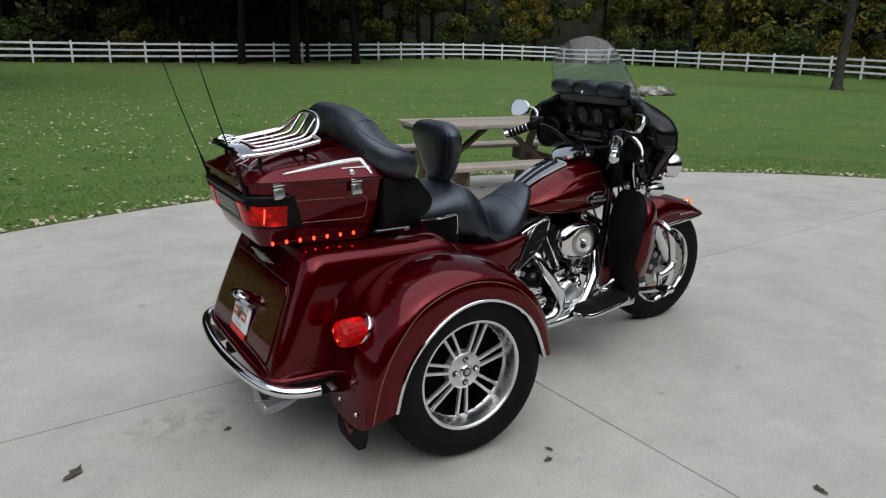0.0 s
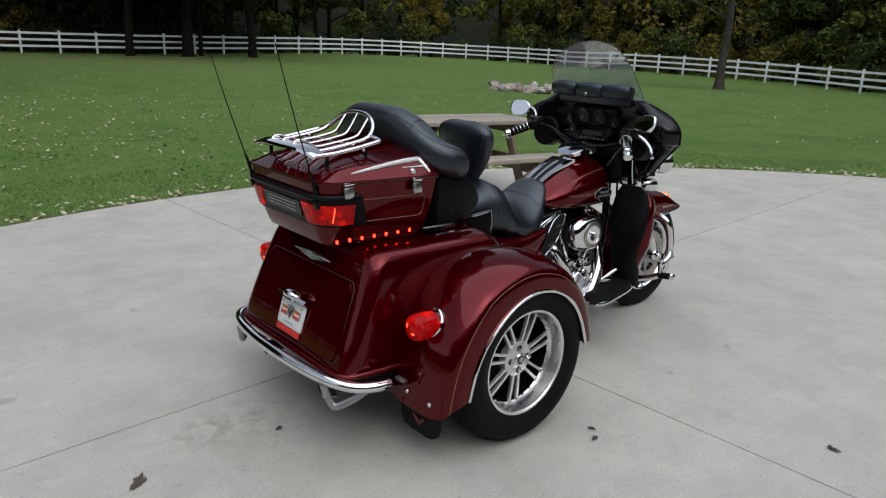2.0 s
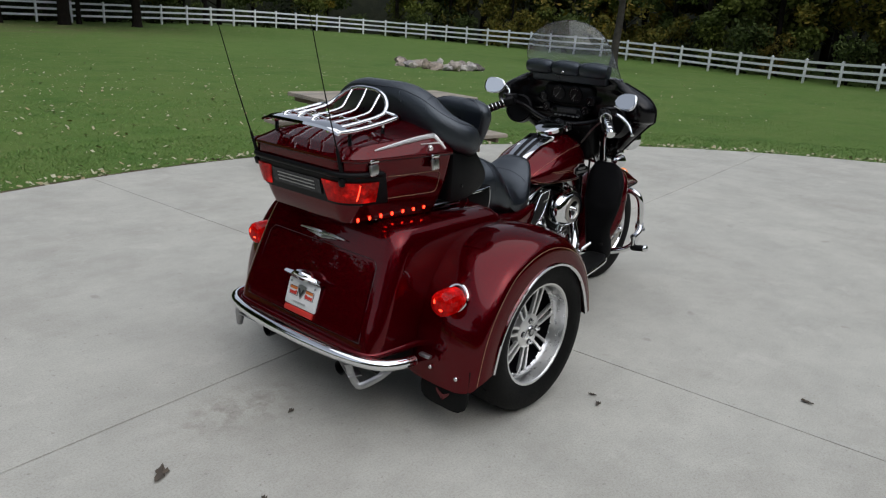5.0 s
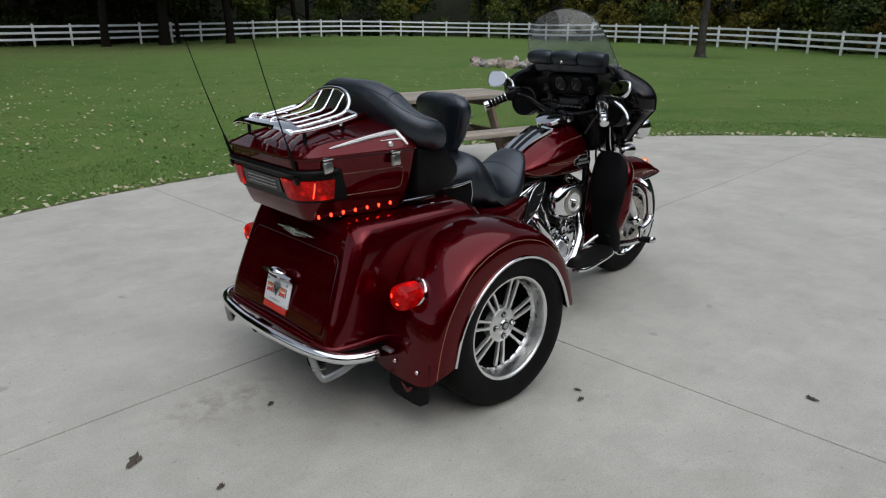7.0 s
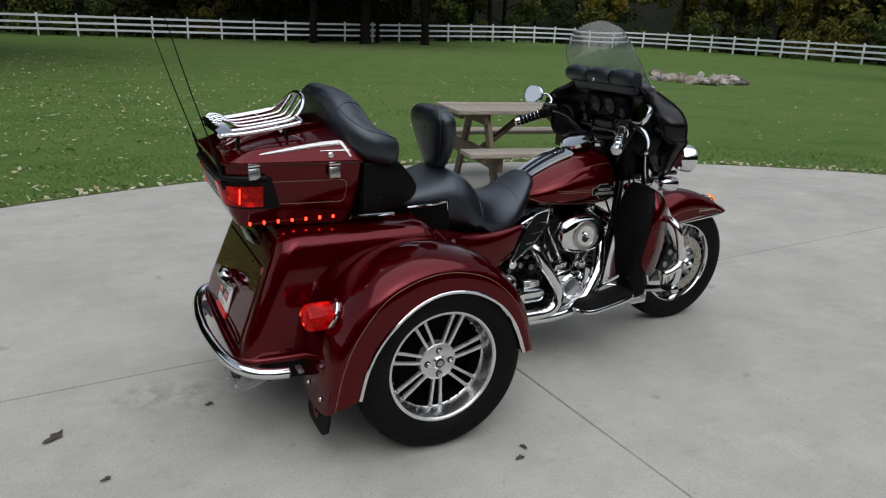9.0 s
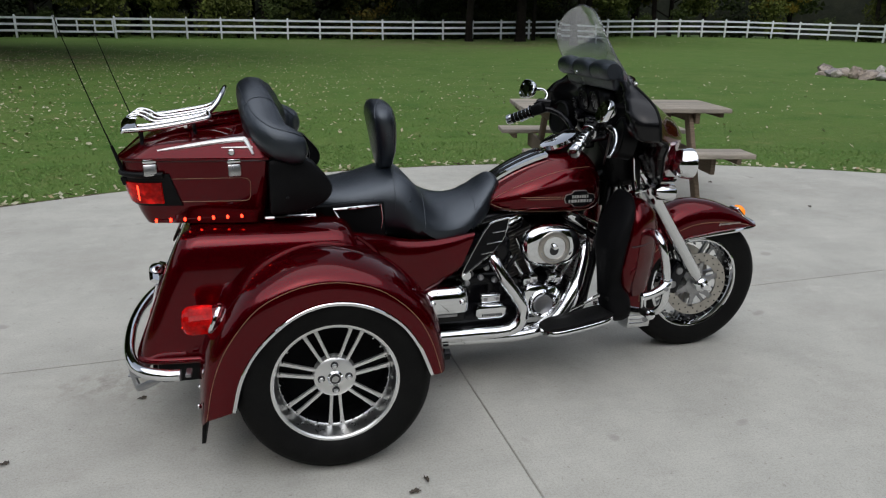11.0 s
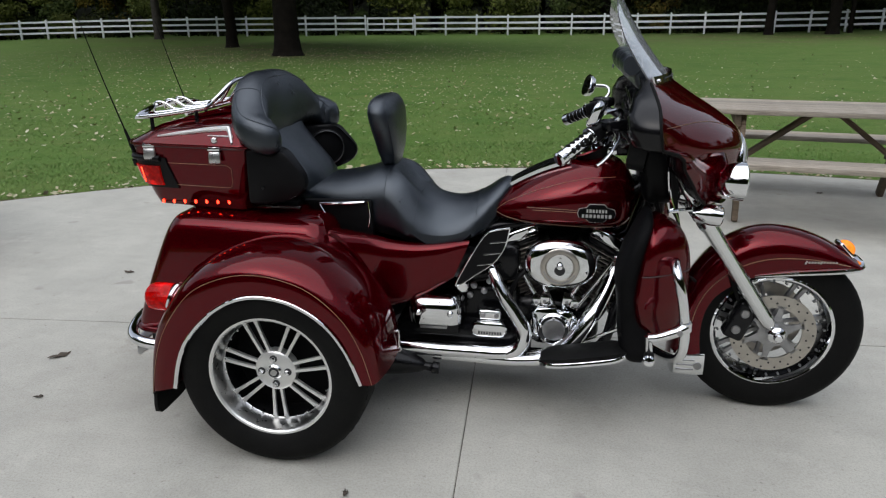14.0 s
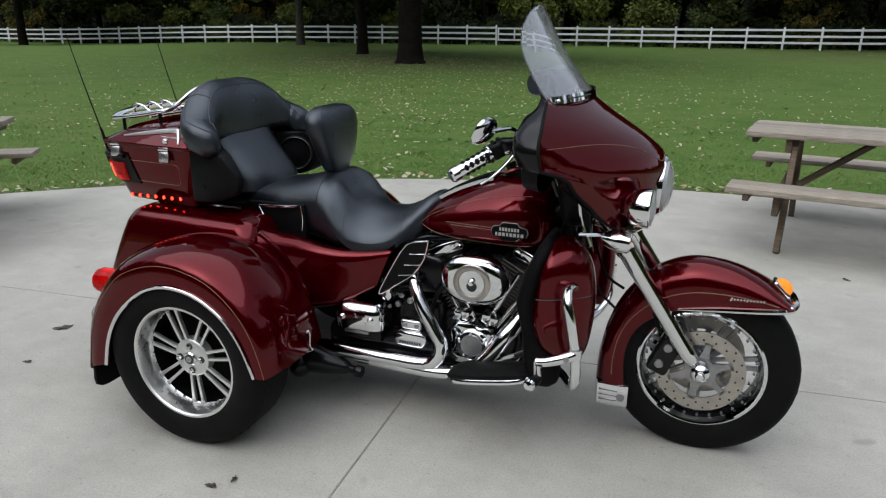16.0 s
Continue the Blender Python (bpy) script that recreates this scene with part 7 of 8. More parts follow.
def front_fender():
    n = 40
    top, low = resample(FF_TOP, n, 0), resample(FF_LOW, n, 0)
    rows = []
    for t, l in zip(top, low):
        row = []
        for y, f in ((-0.090, 0.0), (-0.096, 0.22), (-0.098, 0.45), (-0.093, 0.66), (-0.078, 0.84), (-0.052, 0.95), (-0.025, 0.99), (0, 1.0)):
            p = l.lerp(t, f)
            row.append(Vector((p.x, y, p.z)))
        row += [Vector((v.x, -v.y, v.z)) for v in reversed(row[:-1])]
        rows.append(row)
    bm = bmesh.new()
    skin(bm, rows, closed=False, caps=False)
    ff = tpart("front_fender", bm, RED, TRIKE, "deep candy-red front fender with chrome side trim", 60)
    bm = bmesh.new()
    skin(bm, [[v + Vector((0, 0 if abs(v.y) < 0.06 else -0.003 * math.copysign(1, v.y), 0)) + (Vector((AXLE_F, 0, 0.32)) - Vector((v.x, 0, v.z))).normalized() * 0.004 for v in r] for r in rows], closed=False, caps=False)
    part("fender_liner", bm, PLASTIC, ff)
    for _, s in SIDES:
        bm = bmesh.new()
        tube(bm, [(1.600, s * 0.094, 0.545), (1.74, s * 0.096, 0.564), (1.86, s * 0.094, 0.576), (1.935, s * 0.086, 0.586), (1.957, s * 0.055, 0.592), (1.962, 0, 0.594)], [0.004, 0.010, 0.011, 0.012, 0.013, 0.013], 8, 5)
        part("chrome_trim", bm, CHROME, ff)
        bm = bmesh.new()
        pts = [l.lerp(t, 0.40) for t, l in zip(top[4:-2], low[4:-2])]
        tube(bm, [(p.x, s * 0.0985, p.z) for p in pts], 0.0014, 6, 1)
        part("pinstripe", bm, GOLD, ff)
        for i in range(11):
            bm = bmesh.new()
            box(bm, (0.0055, 0.003, 0.007 + 0.006 * (i in (0, 5))), pose(1.762 + 0.0098 * i, s * 0.0982, 0.6065 + 0.0004 * i, 0, 24, 0))
            part("script_bar", bm, SILVER, ff)
        bm = bmesh.new()
        skin(bm, [[Vector((x, s * y, z)) for x, y in ((1.345, 0.03), (1.347, 0.078 + b), (1.355, 0.096 + b), (1.40, 0.099 + b), (1.45, 0.098 + b), (1.464, 0.094 + b), (1.464, 0.088), (1.357, 0.088))] for z, b in ((0.138, -0.006), (0.142, 0.0), (0.155, 0.003), (0.182, 0.004), (0.210, 0.003), (0.222, 0.0), (0.226, -0.006))])
        g = part("skirt_guard", bm, CHROME, ff, "ribbed chrome guard at the fender's foot")
        for k in range(3):
            bm = bmesh.new()
            box(bm, (0.065, 0.004, 0.005), pose(1.395, s * 0.1030, 0.164 + 0.019 * k), 0.001)
            part("rib", bm, STEEL, g)
        bm = bmesh.new()
        lathe(bm, [(0.015, 0.0), (0.015, 0.004), (0.011, 0.005), (0.0, 0.0055)], pose(1.440, s * 0.1010, 0.180, -90 * s, 0, 0), 20)
        part("boss", bm, STEEL, g)
    m = pose(1.914, 0, 0.632, 0, 46, 0)
    bm = bmesh.new()
    box(bm, (0.072, 0.064, 0.018), m, 0.008, 3)
    lamp = part("tip_lamp", bm, CHROME, ff, "chrome fender-tip lamp with amber lens")
    bm = bmesh.new()
    blob(bm, (0.033, 0.029, 0.024), m @ pose(0.002, 0, 0.009), 16, 10)
    part("lens", bm, AMBER, lamp)


def fork():
    for _, s in SIDES:
        top, foot = Vector((1.285, s * 0.122, 0.930)), Vector((1.672, s * 0.118, 0.362))
        m = along(top, foot)
        ln = (foot - top).length
        bm = bmesh.new()
        lathe(bm, [(0.030, 0.0), (0.030, ln * 0.30), (0.034, ln * 0.31), (0.034, ln * 0.34), (0.0285, ln * 0.36), (0.0285, ln * 0.93), (0.024, ln * 0.98), (0.014, ln)], m, 24)
        leg = tpart("fork_leg", bm, CHROME, TRIKE, "polished fork leg")
        bm = bmesh.new()
        lathe(bm, [(0.033, ln * 0.10), (0.036, ln * 0.11), (0.036, ln * 0.28), (0.033, ln * 0.29)], m, 24)
        part("fork_cover", bm, CHROME, leg)
        bm = bmesh.new()
        m2 = pose(AXLE_F, s * 0.088, 0.332, -90 * s, 0, 0)
        lathe(bm, [(0.032, 0.0), (0.032, 0.034), (0.024, 0.044), (0.0165, 0.047), (0.0165, 0.058), (0.012, 0.064), (0.0, 0.066)], m2, 20)
        part("axle_end", bm, CHROME, leg)
        bm = bmesh.new()
        tube(bm, [(1.46, s * 0.12, 0.66), (1.50, s * 0.105, 0.58), (1.555, s * 0.10, 0.45)], 0.006, 8)
        part("brake_hose", bm, RUBBER, leg)
        # turn signal and passing lamp
        bm = bmesh.new()
        m3 = along((1.375, s * 0.215, 0.800), (1.46, s * 0.205, 0.790))
        lathe(bm, [(0.0, -0.035), (0.018, -0.03), (0.030, -0.008), (0.036, 0.02), (0.037, 0.055), (0.033, 0.06)], m3, 28)
        sig = tpart("turn_signal", bm, CHROME, TRIKE, "chrome bullet turn signal with amber lens")
        bm = bmesh.new()
        lathe(bm, [(0.033, 0.054), (0.030, 0.059), (0.018, 0.062), (0.0, 0.063)], m3, 24)
        part("lens", bm, AMBER, sig)
        bm = bmesh.new()
        tube(bm, [(1.36, s * 0.10, 0.825), (1.38, s * 0.17, 0.815), (1.40, s * 0.22, 0.80)], 0.012, 10)
        part("stalk", bm, CHROME, sig)
        bm = bmesh.new()
        m4 = along((1.40, s * 0.225, 0.918), (1.50, s * 0.23, 0.916))
        lathe(bm, [(0.0, 0.005), (0.035, 0.012), (0.052, 0.030), (0.060, 0.055), (0.063, 0.078), (0.063, 0.088), (0.057, 0.092)], m4, 36)
        ps = tpart("passing_lamp", bm, CHROME, TRIKE, "round chrome passing lamp")
        bm = bmesh.new()
        lathe(bm, [(0.059, 0.086), (0.052, 0.095), (0.03, 0.101), (0.0, 0.103)], m4, 32)
        part("lens", bm, LAMPGLASS, ps)
        bm = bmesh.new()
        lathe(bm, [(0.057, 0.084), (0.040, 0.060), (0.012, 0.046), (0.0, 0.045)], m4, 32)
        part("reflector", bm, CHROME, ps)
        bm = bmesh.new()
        tube(bm, [(1.34, s * 0.09, 0.845), (1.40, s * 0.15, 0.840), (1.43, s * 0.225, 0.852)], 0.014, 10, 5, 0.6)
        part("bracket", bm, CHROME, ps)
    bm = bmesh.new()
    box(bm, (0.10, 0.30, 0.045), pose(1.345, 0, 0.835, 0, 12, 0), 0.015, 3)
    tpart("fork_clamp", bm, CHROME, TRIKE, "chrome lower fork clamp")
    bm = bmesh.new()
    box(bm, (0.12, 0.20, 0.05), pose(1.375, 0, 0.80, 0, 20, 0), 0.018, 3)
    tpart("clamp_cover", bm, CHROME, TRIKE)
    bm = bmesh.new()
    lathe(bm, [(0.036, 0.70), (0.04, 0.95)], pose(0.0, 0, 0) @ Matrix.Shear("XY", 4, (0, 0)) @ pose(1.245, 0, 0, 0, 0, 0), 16)
    tpart("steering_head", bm, BLACK, TRIKE)
    for _, s in SIDES:
        bm = bmesh.new()
        tube(bm, [(1.14, s * 0.10, 0.99), (1.20, s * 0.14, 0.88), (1.27, s * 0.11, 0.72), (1.33, s * 0.09, 0.58), (1.40, s * 0.11, 0.52)], 0.0055, 6)
        tube(bm, [(1.16, s * 0.08, 0.96), (1.24, s * 0.16, 0.80), (1.26, s * 0.13, 0.66)], 0.005, 6)
        tpart("cable", bm, RUBBER, TRIKE, "black control cable")


# -- fairing: slices of (height, half width, back edge, nose)
FAIR = [(0.795, 0.115, 1.395, 1.430), (0.83, 0.178, 1.380, 1.472), (0.87, 0.244, 1.345, 1.492), (0.92, 0.297, 1.315, 1.504), (0.98, 0.365, 1.275, 1.513), (1.02, 0.406, 1.262, 1.515), (1.038, 0.432, 1.240, 1.508), (1.052, 0.466, 1.196, 1.502), (1.07, 0.472, 1.188, 1.490), (1.12, 0.472, 1.180, 1.425), (1.17, 0.430, 1.178, 1.345), (1.21, 0.355, 1.168, 1.285), (1.245, 0.27, 1.158, 1.240)]
FAIR_Y = -0.018


def fair_bow(z):
    return float(np.interp(z, (0.8, 1.02, 1.11), (2.1, 1.95, 1.5)))


def fairing_slice(z, n=41, grow=0.0):
    w, xb, xn = curve(FAIR, z)
    pts = []
    for u in np.sin(np.linspace(-math.pi / 2, math.pi / 2, n)):
        dent = 0.022 * math.exp(-((z - 0.978 - 0.095 * max(0.0, (abs(u) - 0.70) / 0.25) ** 2) / 0.034) ** 2) * min(1.0, max(0.0, (abs(u) - 0.46) / 0.28)) * min(1.0, max(0.0, (1.0 - abs(u)) / 0.08))
        pts.append(Vector((xb + (xn - xb + grow) * (1 - abs(u) ** fair_bow(z)) - dent, (w + grow) * u + FAIR_Y * abs(u), z)))
    return pts


def fairing_inside(z, n=41):
    w, xb, xn = curve(FAIR, z)
    keys = [(0.0, 0.015), (0.45, 0.014), (0.60, 0.026), (0.70, 0.050), (0.78, 0.078), (0.86, 0.089), (0.94, 0.078), (0.985, 0.042), (1.0, 0.0)]
    fade = float(np.interp(z, (0.795, 0.86, 0.95, 1.03, 1.055, 1.085, 1.15, 1.195, 1.215, 1.245), (0.1, 0.3, 0.45, 0.55, 0.85, 1.0, 1.0, 0.75, 0.4, 0.3)))
    return [Vector((xb - curve(keys, abs(u))[0] * fade, w * u + FAIR_Y * abs(u), z)) for u in np.sin(np.linspace(-math.pi / 2, math.pi / 2, n))]


def fairing():
    zs = np.concatenate([np.linspace(0.795, 0.87, 6), np.linspace(0.885, 1.20, 34), np.linspace(1.21, 1.245, 4)])
    bm = bmesh.new()
    rows = [fairing_slice(z) for z in zs]
    g = skin(bm, rows, closed=False, caps=False)
    f = tpart("fairing", bm, RED, TRIKE, "candy-red batwing fairing with black inner panel", 60)
    bm = bmesh.new()
    ins = [fairing_inside(z) for z in zs]
    g = skin(bm, ins, closed=False, caps=False)
    for row, outer in ((g[0], rows[0]), (g[-1], rows[-1])):
        vs = [bm.verts.new(v + Vector((0, 0, -0.001))) for v in outer[1:-1]]
        bm.faces.new(row + vs[::-1])
    part("inner_fairing", bm, GLOSS, f, "black inner fairing with bulging speaker sides", 50)
    # painted gold line round the nose
    bm = bmesh.new()
    line = []
    for a in np.linspace(-0.95, 0.95, 31):
        z = 1.118 - 0.064 * math.exp(-(a / 0.34) ** 2) - 0.026 * math.exp(-((abs(a) - 0.17) / 0.09) ** 2)
        w, xb, xn = curve(FAIR, z)
        line.append((xb + (xn - xb) * (1 - abs(a) ** fair_bow(z)) + 0.0006, w * a * 1.002 + FAIR_Y * abs(a), z))
    tube(bm, line, 0.0010, 6, 2)
    part("pinstripe", bm, GOLD, f)
    # rubber edge between shell and inner panel
    for s in (0, -1):
        bm = bmesh.new()
        tube(bm, [r[s] for r in rows[::2]], 0.005, 8, 1)
        part("edge_bead", bm, RUBBER, f)
    # centre dash: raised housing, dials, radio
    bm = bmesh.new()
    box(bm, (0.10, 0.30, 0.115), pose(1.185, 0, 1.150, 0, -14, 0), 0.03, 3)
    part("dial_housing", bm, PLASTIC, f, "black dial housing with round gauges")
    for y, z, r in ((0.052, 1.150, 0.040), (-0.052, 1.150, 0.040), (0.145, 1.125, 0.024), (-0.145, 1.125, 0.024), (0.118, 1.075, 0.022), (-0.118, 1.075, 0.022)):
        m = pose(1.135, y, z, 0, -104, 0)
        bm = bmesh.new()
        lathe(bm, [(r * 1.0, -0.03), (r * 1.08, 0.0), (r * 1.08, 0.008), (r * 0.95, 0.010), (r * 0.93, 0.004)], m, 32)
        ring = part("dial_ring", bm, BLACK, f)
        bm = bmesh.new()
        lathe(bm, [(r * 0.95, 0.003), (0.0, 0.003)], m, 32)
        part("dial_face", bm, DIAL if r > 0.03 else BLACK, ring)
        bm = bmesh.new()
        for k in range(11):
            box(bm, (r * 0.10, 0.0010, 0.001), m @ pose(0, 0, 0, 0, 0, -30 + 24 * k) @ pose(r * 0.78, 0, 0.0045))
        part("dial_ticks", bm, SILVER, ring)
        bm = bmesh.new()
        box(bm, (r * 0.75, 0.0022, 0.001), m @ pose(0, 0, 0, 0, 0, 140) @ pose(r * 0.35, 0, 0.0055))
        part("needle", bm, STEEL, ring)
    bm = bmesh.new()
    box(bm, (0.05, 0.19, 0.062), pose(1.178, 0, 1.050, 0, -6, 0), 0.008)
    radio = part("radio", bm, BLACK, f, "black radio with small buttons")
    for i in range(6):
        bm = bmesh.new()
        box(bm, (0.008, 0.017, 0.008), pose(1.1515, -0.068 + 0.027 * i, 1.032, 0, -6, 0), 0.002)
        part("button", bm, STEEL, radio)
    bm = bmesh.new()
    box(bm, (0.006, 0.12, 0.022), pose(1.1505, 0, 1.060, 0, -6, 0))
    part("display", bm, SMOKE, radio)
    bm = bmesh.new()
    box(bm, (0.14, 0.30, 0.22), pose(1.245, 0, 0.915, 0, -8, 0), 0.04, 3)
    part("fork_shroud", bm, PLASTIC, f)
    for _, s in SIDES:
        # speaker grilles in the inner panel
        m = along((1.155, s * 0.30, 1.035), (1.00, s * 0.27, 1.06))
        bm = bmesh.new()
        lathe(bm, [(0.078, -0.02), (0.078, 0.034), (0.070, 0.038), (0.066, 0.030), (0.0, 0.024)], m, 36)
        part("speaker", bm, PLASTIC, f, "round black fairing speaker")
        # chrome bracket line below the fairing
        bm = bmesh.new()
        tube(bm, [(1.265, s * 0.20, 0.800), (1.34, s * 0.17, 0.802), (1.42, s * 0.10, 0.800), (1.455, s * 0.02, 0.800)], 0.008, 8, 5)
        part("lower_trim", bm, CHROME, f)
        # black side deflector beside the fork
        bm = bmesh.new()
        skin(bm, [[Vector((x, s * y, z)) for x, z in ((1.255, 0.955), (1.275, 0.80), (1.315, 0.74), (1.30, 0.80), (1.29, 0.92))] for y in (0.165, 0.185)])
        part("wind_deflector", bm, PLASTIC, f)
        bm = bmesh.new()
        tube(bm, [(1.258, s * 0.188, 0.935), (1.270, s * 0.188, 0.85), (1.305, s * 0.186, 0.76)], 0.006, 8)
        part("deflector_edge", bm, CHROME, f)
    # head lamp
    m = along((1.378, 0, 0.950), (1.528, 0, 0.943))
    bm = bmesh.new()
    lathe(bm, [(0.080, 0.0), (0.092, 0.06), (0.100, 0.095), (0.104, 0.118), (0.100, 0.130), (0.090, 0.132)], m, 44)
    hl = tpart("head_lamp", bm, CHROME, TRIKE, "large round head lamp with chrome ring")
    bm = bmesh.new()
    lathe(bm, [(0.093, 0.122), (0.086, 0.140), (0.060, 0.155), (0.03, 0.161), (0.0, 0.163)], m, 40)
    part("lens", bm, LAMPGLASS, hl)
    bm = bmesh.new()
    lathe(bm, [(0.090, 0.120), (0.06, 0.07), (0.02, 0.045), (0.0, 0.044)], m, 40)
    part("reflector", bm, CHROME, hl)
    # windshield
    bm = bmesh.new()
    rows = []
    nv, nu = 26, 25
    for v in np.linspace(0, 1, nv):
        w = float(curve([(0.0, 0.280), (0.25, 0.272), (0.5, 0.255), (0.72, 0.216), (0.88, 0.152), (0.96, 0.09), (1.0, 0.02)], v)[0])
        row = []
        for u in np.linspace(-1, 1, nu):
            y = w * u
            row.append(Vector((1.250 - 0.192 * v - 0.015 * math.sin(v * math.pi) - (1.10 - 0.1 * v) * y * y, y - 0.018, 1.232 + 0.287 * v - 0.10 * (1 - v) * y * y)))
        rows.append(row)
    front = [[p + Vector((0.004, 0, 0.0025)) for p in r] for r in rows]
    g = skin(bm, [r + f_[::-1] for r, f_ in zip(rows, front)])
    ws = tpart("windshield", bm, SHIELD, TRIKE, "clear lightly smoked windshield with rounded top", 50)
    ws.visible_shadow = False
    bm = bmesh.new()
    edge = [r[0] for r in rows] + [r[-1] for r in reversed(rows)]
    tube(bm, [p + Vector((0.002, 0, 0.001)) for p in edge], 0.0014, 6, 1)
    part("edge", bm, SMOKE, ws)
    bm = bmesh.new()
    skin(bm, [[p + Vector((dx, 0, dz)) for dx, dz in ((0.008, -0.004), (0.014, 0.002), (0.006, 0.026), (0.001, 0.024))] for p in rows[0]])
    base = part("base_strip", bm, CHROME, ws, "chrome strip clamping the windshield")
    for y in (-0.255, 0.255):
        i = int(round((y / 0.28 + 1) / 2 * (nu - 1)))
        bm = bmesh.new()
        blob(bm, (0.006, 0.006, 0.006), Matrix.Translation(rows[0][i] + Vector((0.012, 0, 0.012))), 10, 8)
        part("screw", bm, CHROME, base)
    bm = bmesh.new()
    tube(bm, [p + Vector((0.0105, 0, 0.014)) for p in rows[0][3:10]], 0.0022, 6)
    part("slot", bm, INK, base)
    bm = bmesh.new()
    tube(bm, [p + Vector((0.0105, 0, 0.014)) for p in rows[0][15:22]], 0.0022, 6)
    part("slot", bm, INK, base)
    # three-pocket bag inside the windshield
    bm = bmesh.new()
    box(bm, (0.05, 0.46, 0.10), pose(1.140, 0, 1.255, 0, -14, 0), 0.02, 3)
    bag = tpart("windshield_bag", bm, LEATHER, TRIKE, "black three-pocket bag behind the windshield")
    for y, w in ((-0.165, 0.158), (0, 0.160), (0.165, 0.158)):
        bm = bmesh.new()
        rings = []
        for u in np.linspace(-1, 1, 11):
            k = 1 - 0.25 * abs(u) ** 4
            rings.append([Vector((1.108 + 0.036 * k * math.copysign(abs(math.cos(a)) ** 0.8, math.cos(a)), y + w / 2 * u, 1.288 + (0.034 + 0.010 * (math.sin(a) < 0)) * k * math.sin(a) - 0.004 * abs(u))) for a in np.linspace(0, 2 * math.pi, 20, endpoint=False)])
        skin(bm, rings)
        part("pocket", bm, LEATHER, bag)
    bm = bmesh.new()
    blob(bm, (0.004, 0.008, 0.008), pose(1.064, 0.0, 1.262), 10, 8)
    part("snap", bm, CHROME, bag)


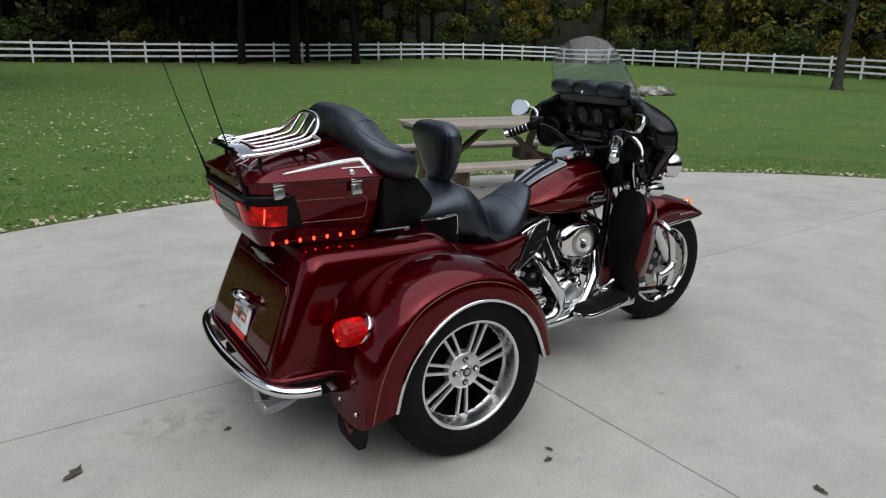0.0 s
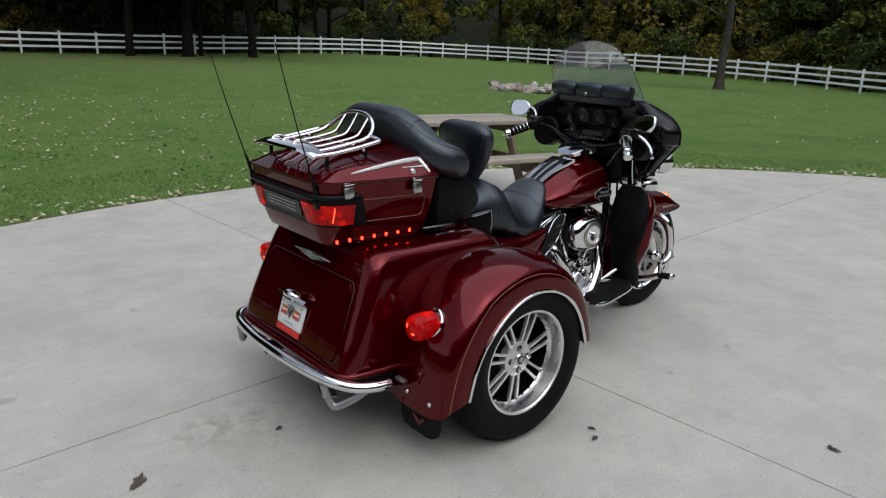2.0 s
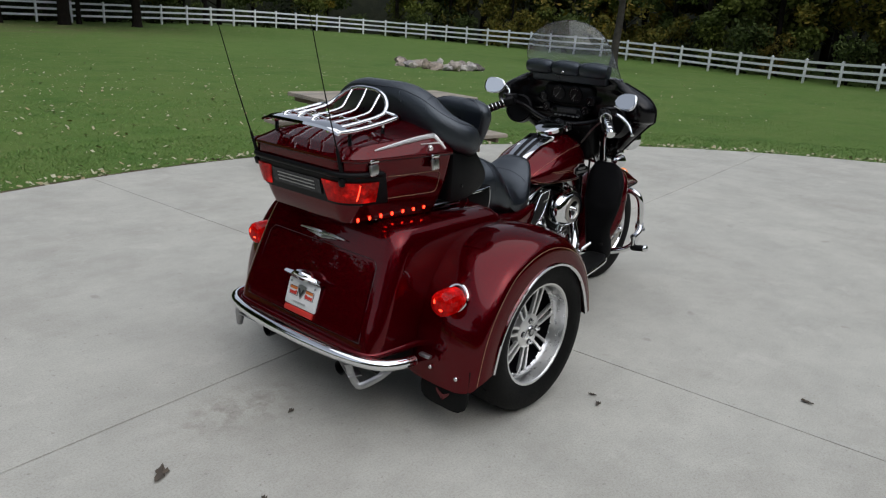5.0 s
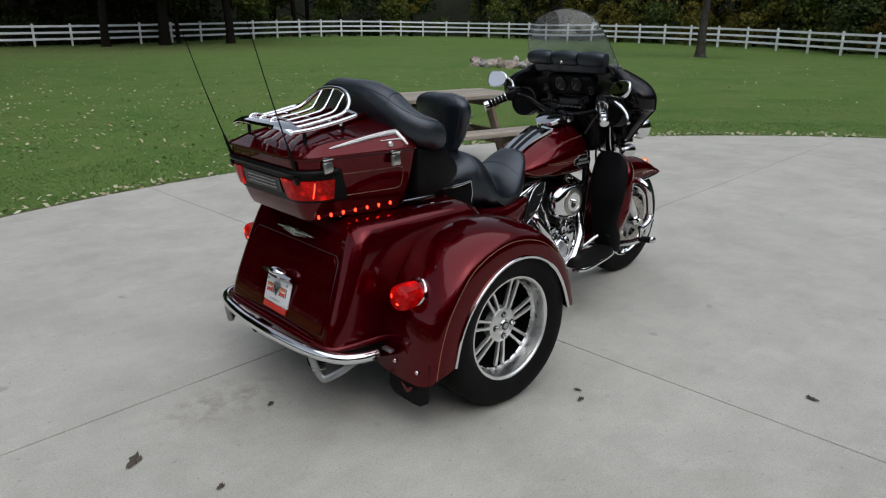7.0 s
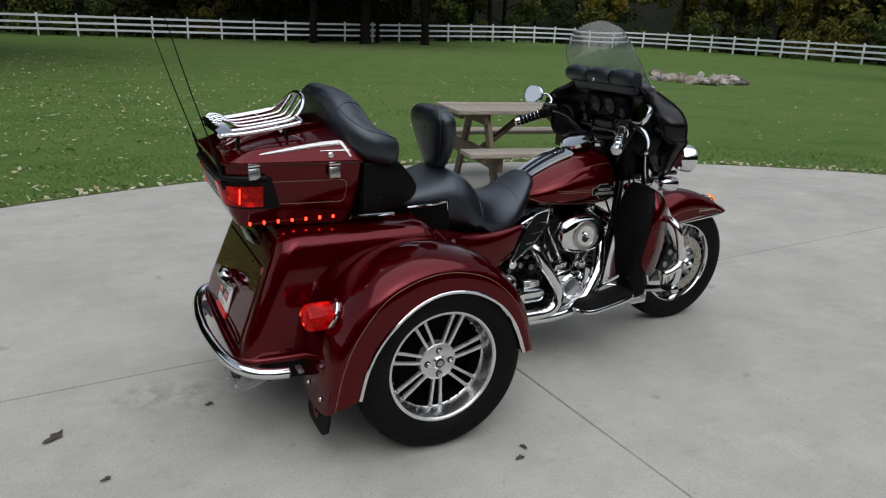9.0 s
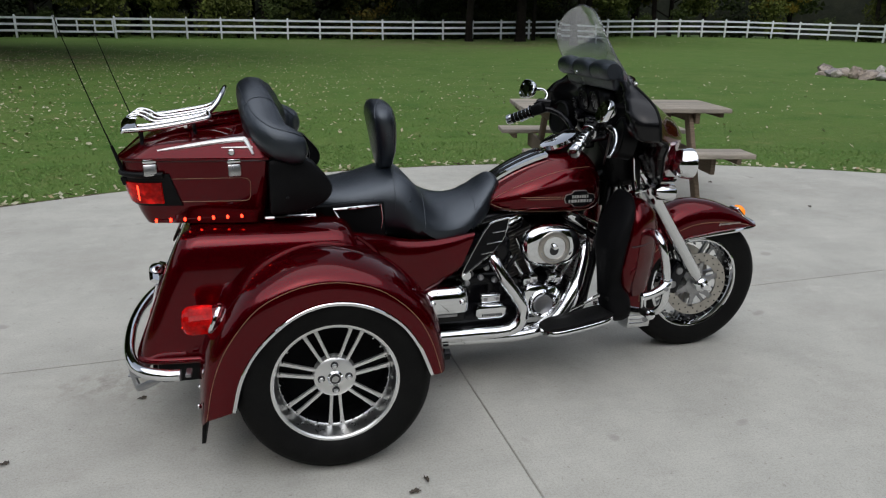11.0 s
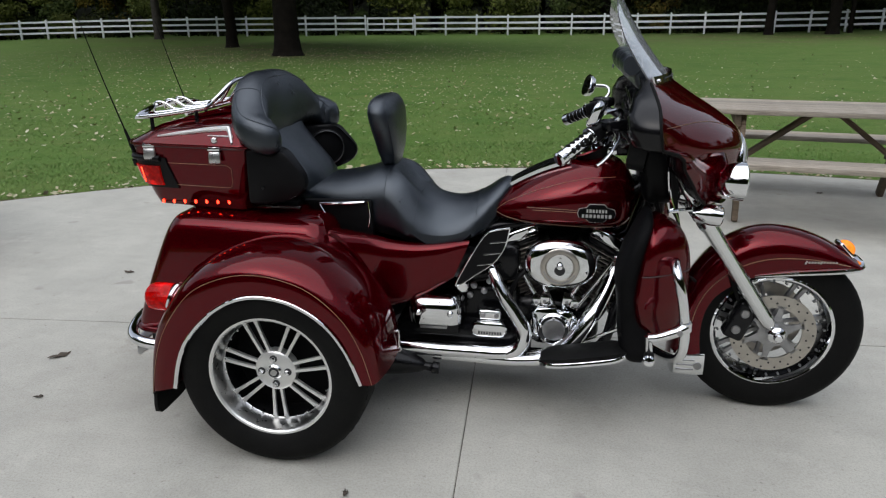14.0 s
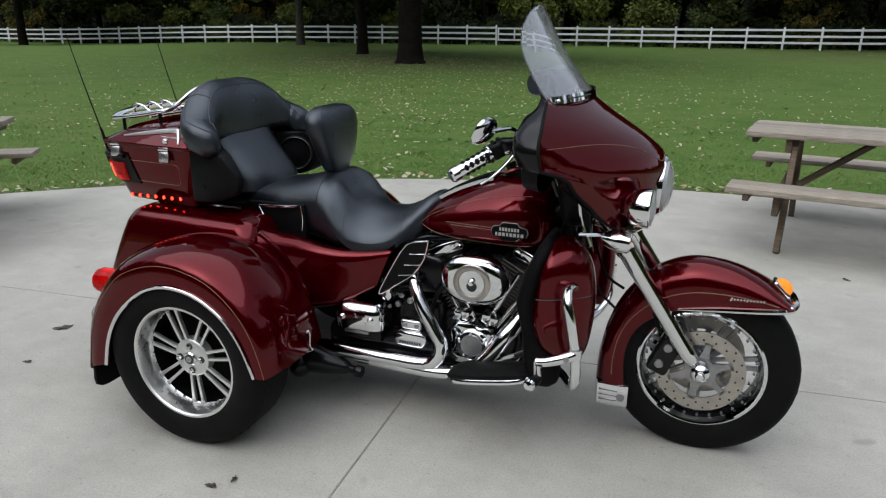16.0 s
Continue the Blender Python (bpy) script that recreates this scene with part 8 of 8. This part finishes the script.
def handlebars():
    for _, s in SIDES:
        bm = bmesh.new()
        tube(bm, [(1.115, s * 0.000, 1.000), (1.115, s * 0.100, 1.004), (1.130, s * 0.195, 1.030), (1.108, s * 0.248, 1.062), (1.055, s * 0.288, 1.080), (0.985, s * 0.326, 1.066)], 0.0130, 12, 6)
        bar = tpart("handlebar", bm, BLACK, TRIKE, "black and chrome handlebar half")
        if s < 0:
            bm = bmesh.new()
            tube(bm, [(1.122, s * 0.222, 1.048), (1.108, s * 0.248, 1.062), (1.055, s * 0.288, 1.080), (0.985, s * 0.326, 1.066)], 0.0142, 12, 6)
            part("bar_sleeve", bm, CHROME, bar, "chrome end of the handlebar")
        a, b = (Vector((0.987, -0.324, 1.067)), Vector((0.903, -0.400, 1.013))) if s < 0 else (Vector((0.998, 0.318, 1.066)), Vector((0.922, 0.384, 1.024)))
        m = along(a, b)
        ln = (b - a).length
        bm = bmesh.new()
        lathe(bm, [(0.020, 0.0), (0.0215, 0.004), (0.0215, ln - 0.012), (0.019, ln - 0.008)], m, 24)
        grip = part("grip", bm, CHROME if s < 0 else RUBBER, bar, "chrome grip with black rubber pads" if s < 0 else "black rubber grip with thin chrome rings")
        bm = bmesh.new()
        lathe(bm, [(0.0225, ln - 0.012), (0.0235, ln - 0.004), (0.0235, ln + 0.012), (0.018, ln + 0.018), (0.0, ln + 0.019)], m, 24)
        part("grip_cap", bm, CHROME, grip)
        for k in range(4 if s > 0 else 0):
            bm = bmesh.new()
            lathe(bm, [(0.0212, -0.002), (0.0228, -0.0014), (0.0228, 0.0014), (0.0212, 0.002)], m @ pose(0, 0, 0.020 + 0.020 * k), 24)
            part("grip_ring", bm, CHROME, grip)
        for k in range(5 if s < 0 else 0):
            bm = bmesh.new()
            for q in range(5):
                blob(bm, (0.0062, 0.0105, 0.0082), m @ pose(0, 0, 0.012 + 0.0195 * k, 0, 0, 72 * q + 20) @ pose(0.0195, 0, 0), 10, 6)
            part("grip_pad", bm, RUBBER, grip)
        bm = bmesh.new()
        lathe(bm, [(0.0215, -0.004), (0.030, -0.002), (0.030, 0.002), (0.021, 0.004)], m, 20)
        part("grip_flange", bm, CHROME, grip)
        # switch box and lever
        bm = bmesh.new()
        box(bm, (0.052, 0.050, 0.062), m @ pose(0, 0, -0.036), 0.012, 3)
        sw = part("switch_box", bm, PLASTIC, bar, "black switch box with small buttons")
        for k in range(4):
            bm = bmesh.new()
            box(bm, (0.012, 0.009, 0.010), m @ pose(-0.012 + 0.016 * (k % 2), 0.028, -0.050 + 0.02 * (k // 2)), 0.002)
            part("switch_button", bm, BLACK, sw)
        bm = bmesh.new()
        box(bm, (0.075, 0.055, 0.036), pose(1.058, s * 0.312, 1.104, 0, 0, -30 * s), 0.010, 3)
        part("fluid_reservoir", bm, BLACK, sw)
        bm = bmesh.new()
        tube(bm, [(1.066, s * 0.320, 1.088), (1.072, s * 0.362, 1.074), (1.055, s * 0.412, 1.045), (1.028, s * 0.446, 1.018), (1.004, s * 0.468, 1.002)], [0.011, 0.010, 0.008, 0.007, 0.0095], 10, 5, 0.6)
        part("lever", bm, CHROME, bar, "chrome hand lever")
        # mirror
        bm = bmesh.new()
        tube(bm, [(1.060, s * 0.322, 1.112), (1.078, s * 0.338, 1.136), (1.068, s * 0.362, 1.158), (1.028, 0.375, 1.160) if s > 0 else (1.024, -0.404, 1.154)], [0.008, 0.006, 0.006, 0.008], 8, 5)
        mir = tpart("mirror", bm, CHROME, TRIKE, "chrome teardrop mirror on a curved stem")
        c = pose(1.004, 0.380, 1.158, 0, 17, 12) if s > 0 else pose(1.004, -0.416, 1.152, 0, 27, -10)
        shape = []
        for a_ in np.linspace(0, 2 * math.pi, 40, endpoint=False):
            y = 0.061 * math.copysign(abs(math.cos(a_)) ** 0.75, math.cos(a_))
            z = (0.043 + 0.006 * math.cos(a_) * s) * math.copysign(abs(math.sin(a_)) ** 0.8, math.sin(a_))
            shape.append((y, z))
        bm = bmesh.new()
        skin(bm, [[c @ Vector((x, y * k, z * k)) for y, z in shape] for x, k in ((-0.014, 0.95), (-0.012, 1.0), (-0.006, 1.0), (0.004, 0.92), (0.012, 0.70), (0.016, 0.28))])
        part("mirror_shell", bm, CHROME, mir)
        bm = bmesh.new()
        skin(bm, [[c @ Vector((x, y * k, z * k)) for y, z in shape] for x, k in ((-0.0160, 0.88), (-0.0138, 0.90))])
        part("mirror_glass", bm, MIRROR, mir)
        # thin bright clutch and brake line
        bm = bmesh.new()
        tube(bm, [(1.075, s * 0.300, 1.090), (1.115, s * 0.245, 1.045), (1.15, s * 0.165, 0.98), (1.17, s * 0.100, 0.90)], 0.005, 8)
        part("control_line", bm, STEEL if s < 0 else RUBBER, bar)
    bm = bmesh.new()
    box(bm, (0.05, 0.14, 0.05), pose(1.115, 0, 0.985), 0.012, 3)
    tpart("bar_clamp", bm, BLACK, TRIKE)


for _, side in SIDES:
    rear_wheel(side)
    fender(side)
front_wheel()
rear_body()
bumper()
tour_trunk()
luggage_rack()
backrest_pad()
seat()
driver_backrest()
tank()
engine()
frame_tubes()
exhaust()
foot_gear()
front_fender()
fork()
fairing()
handlebars()
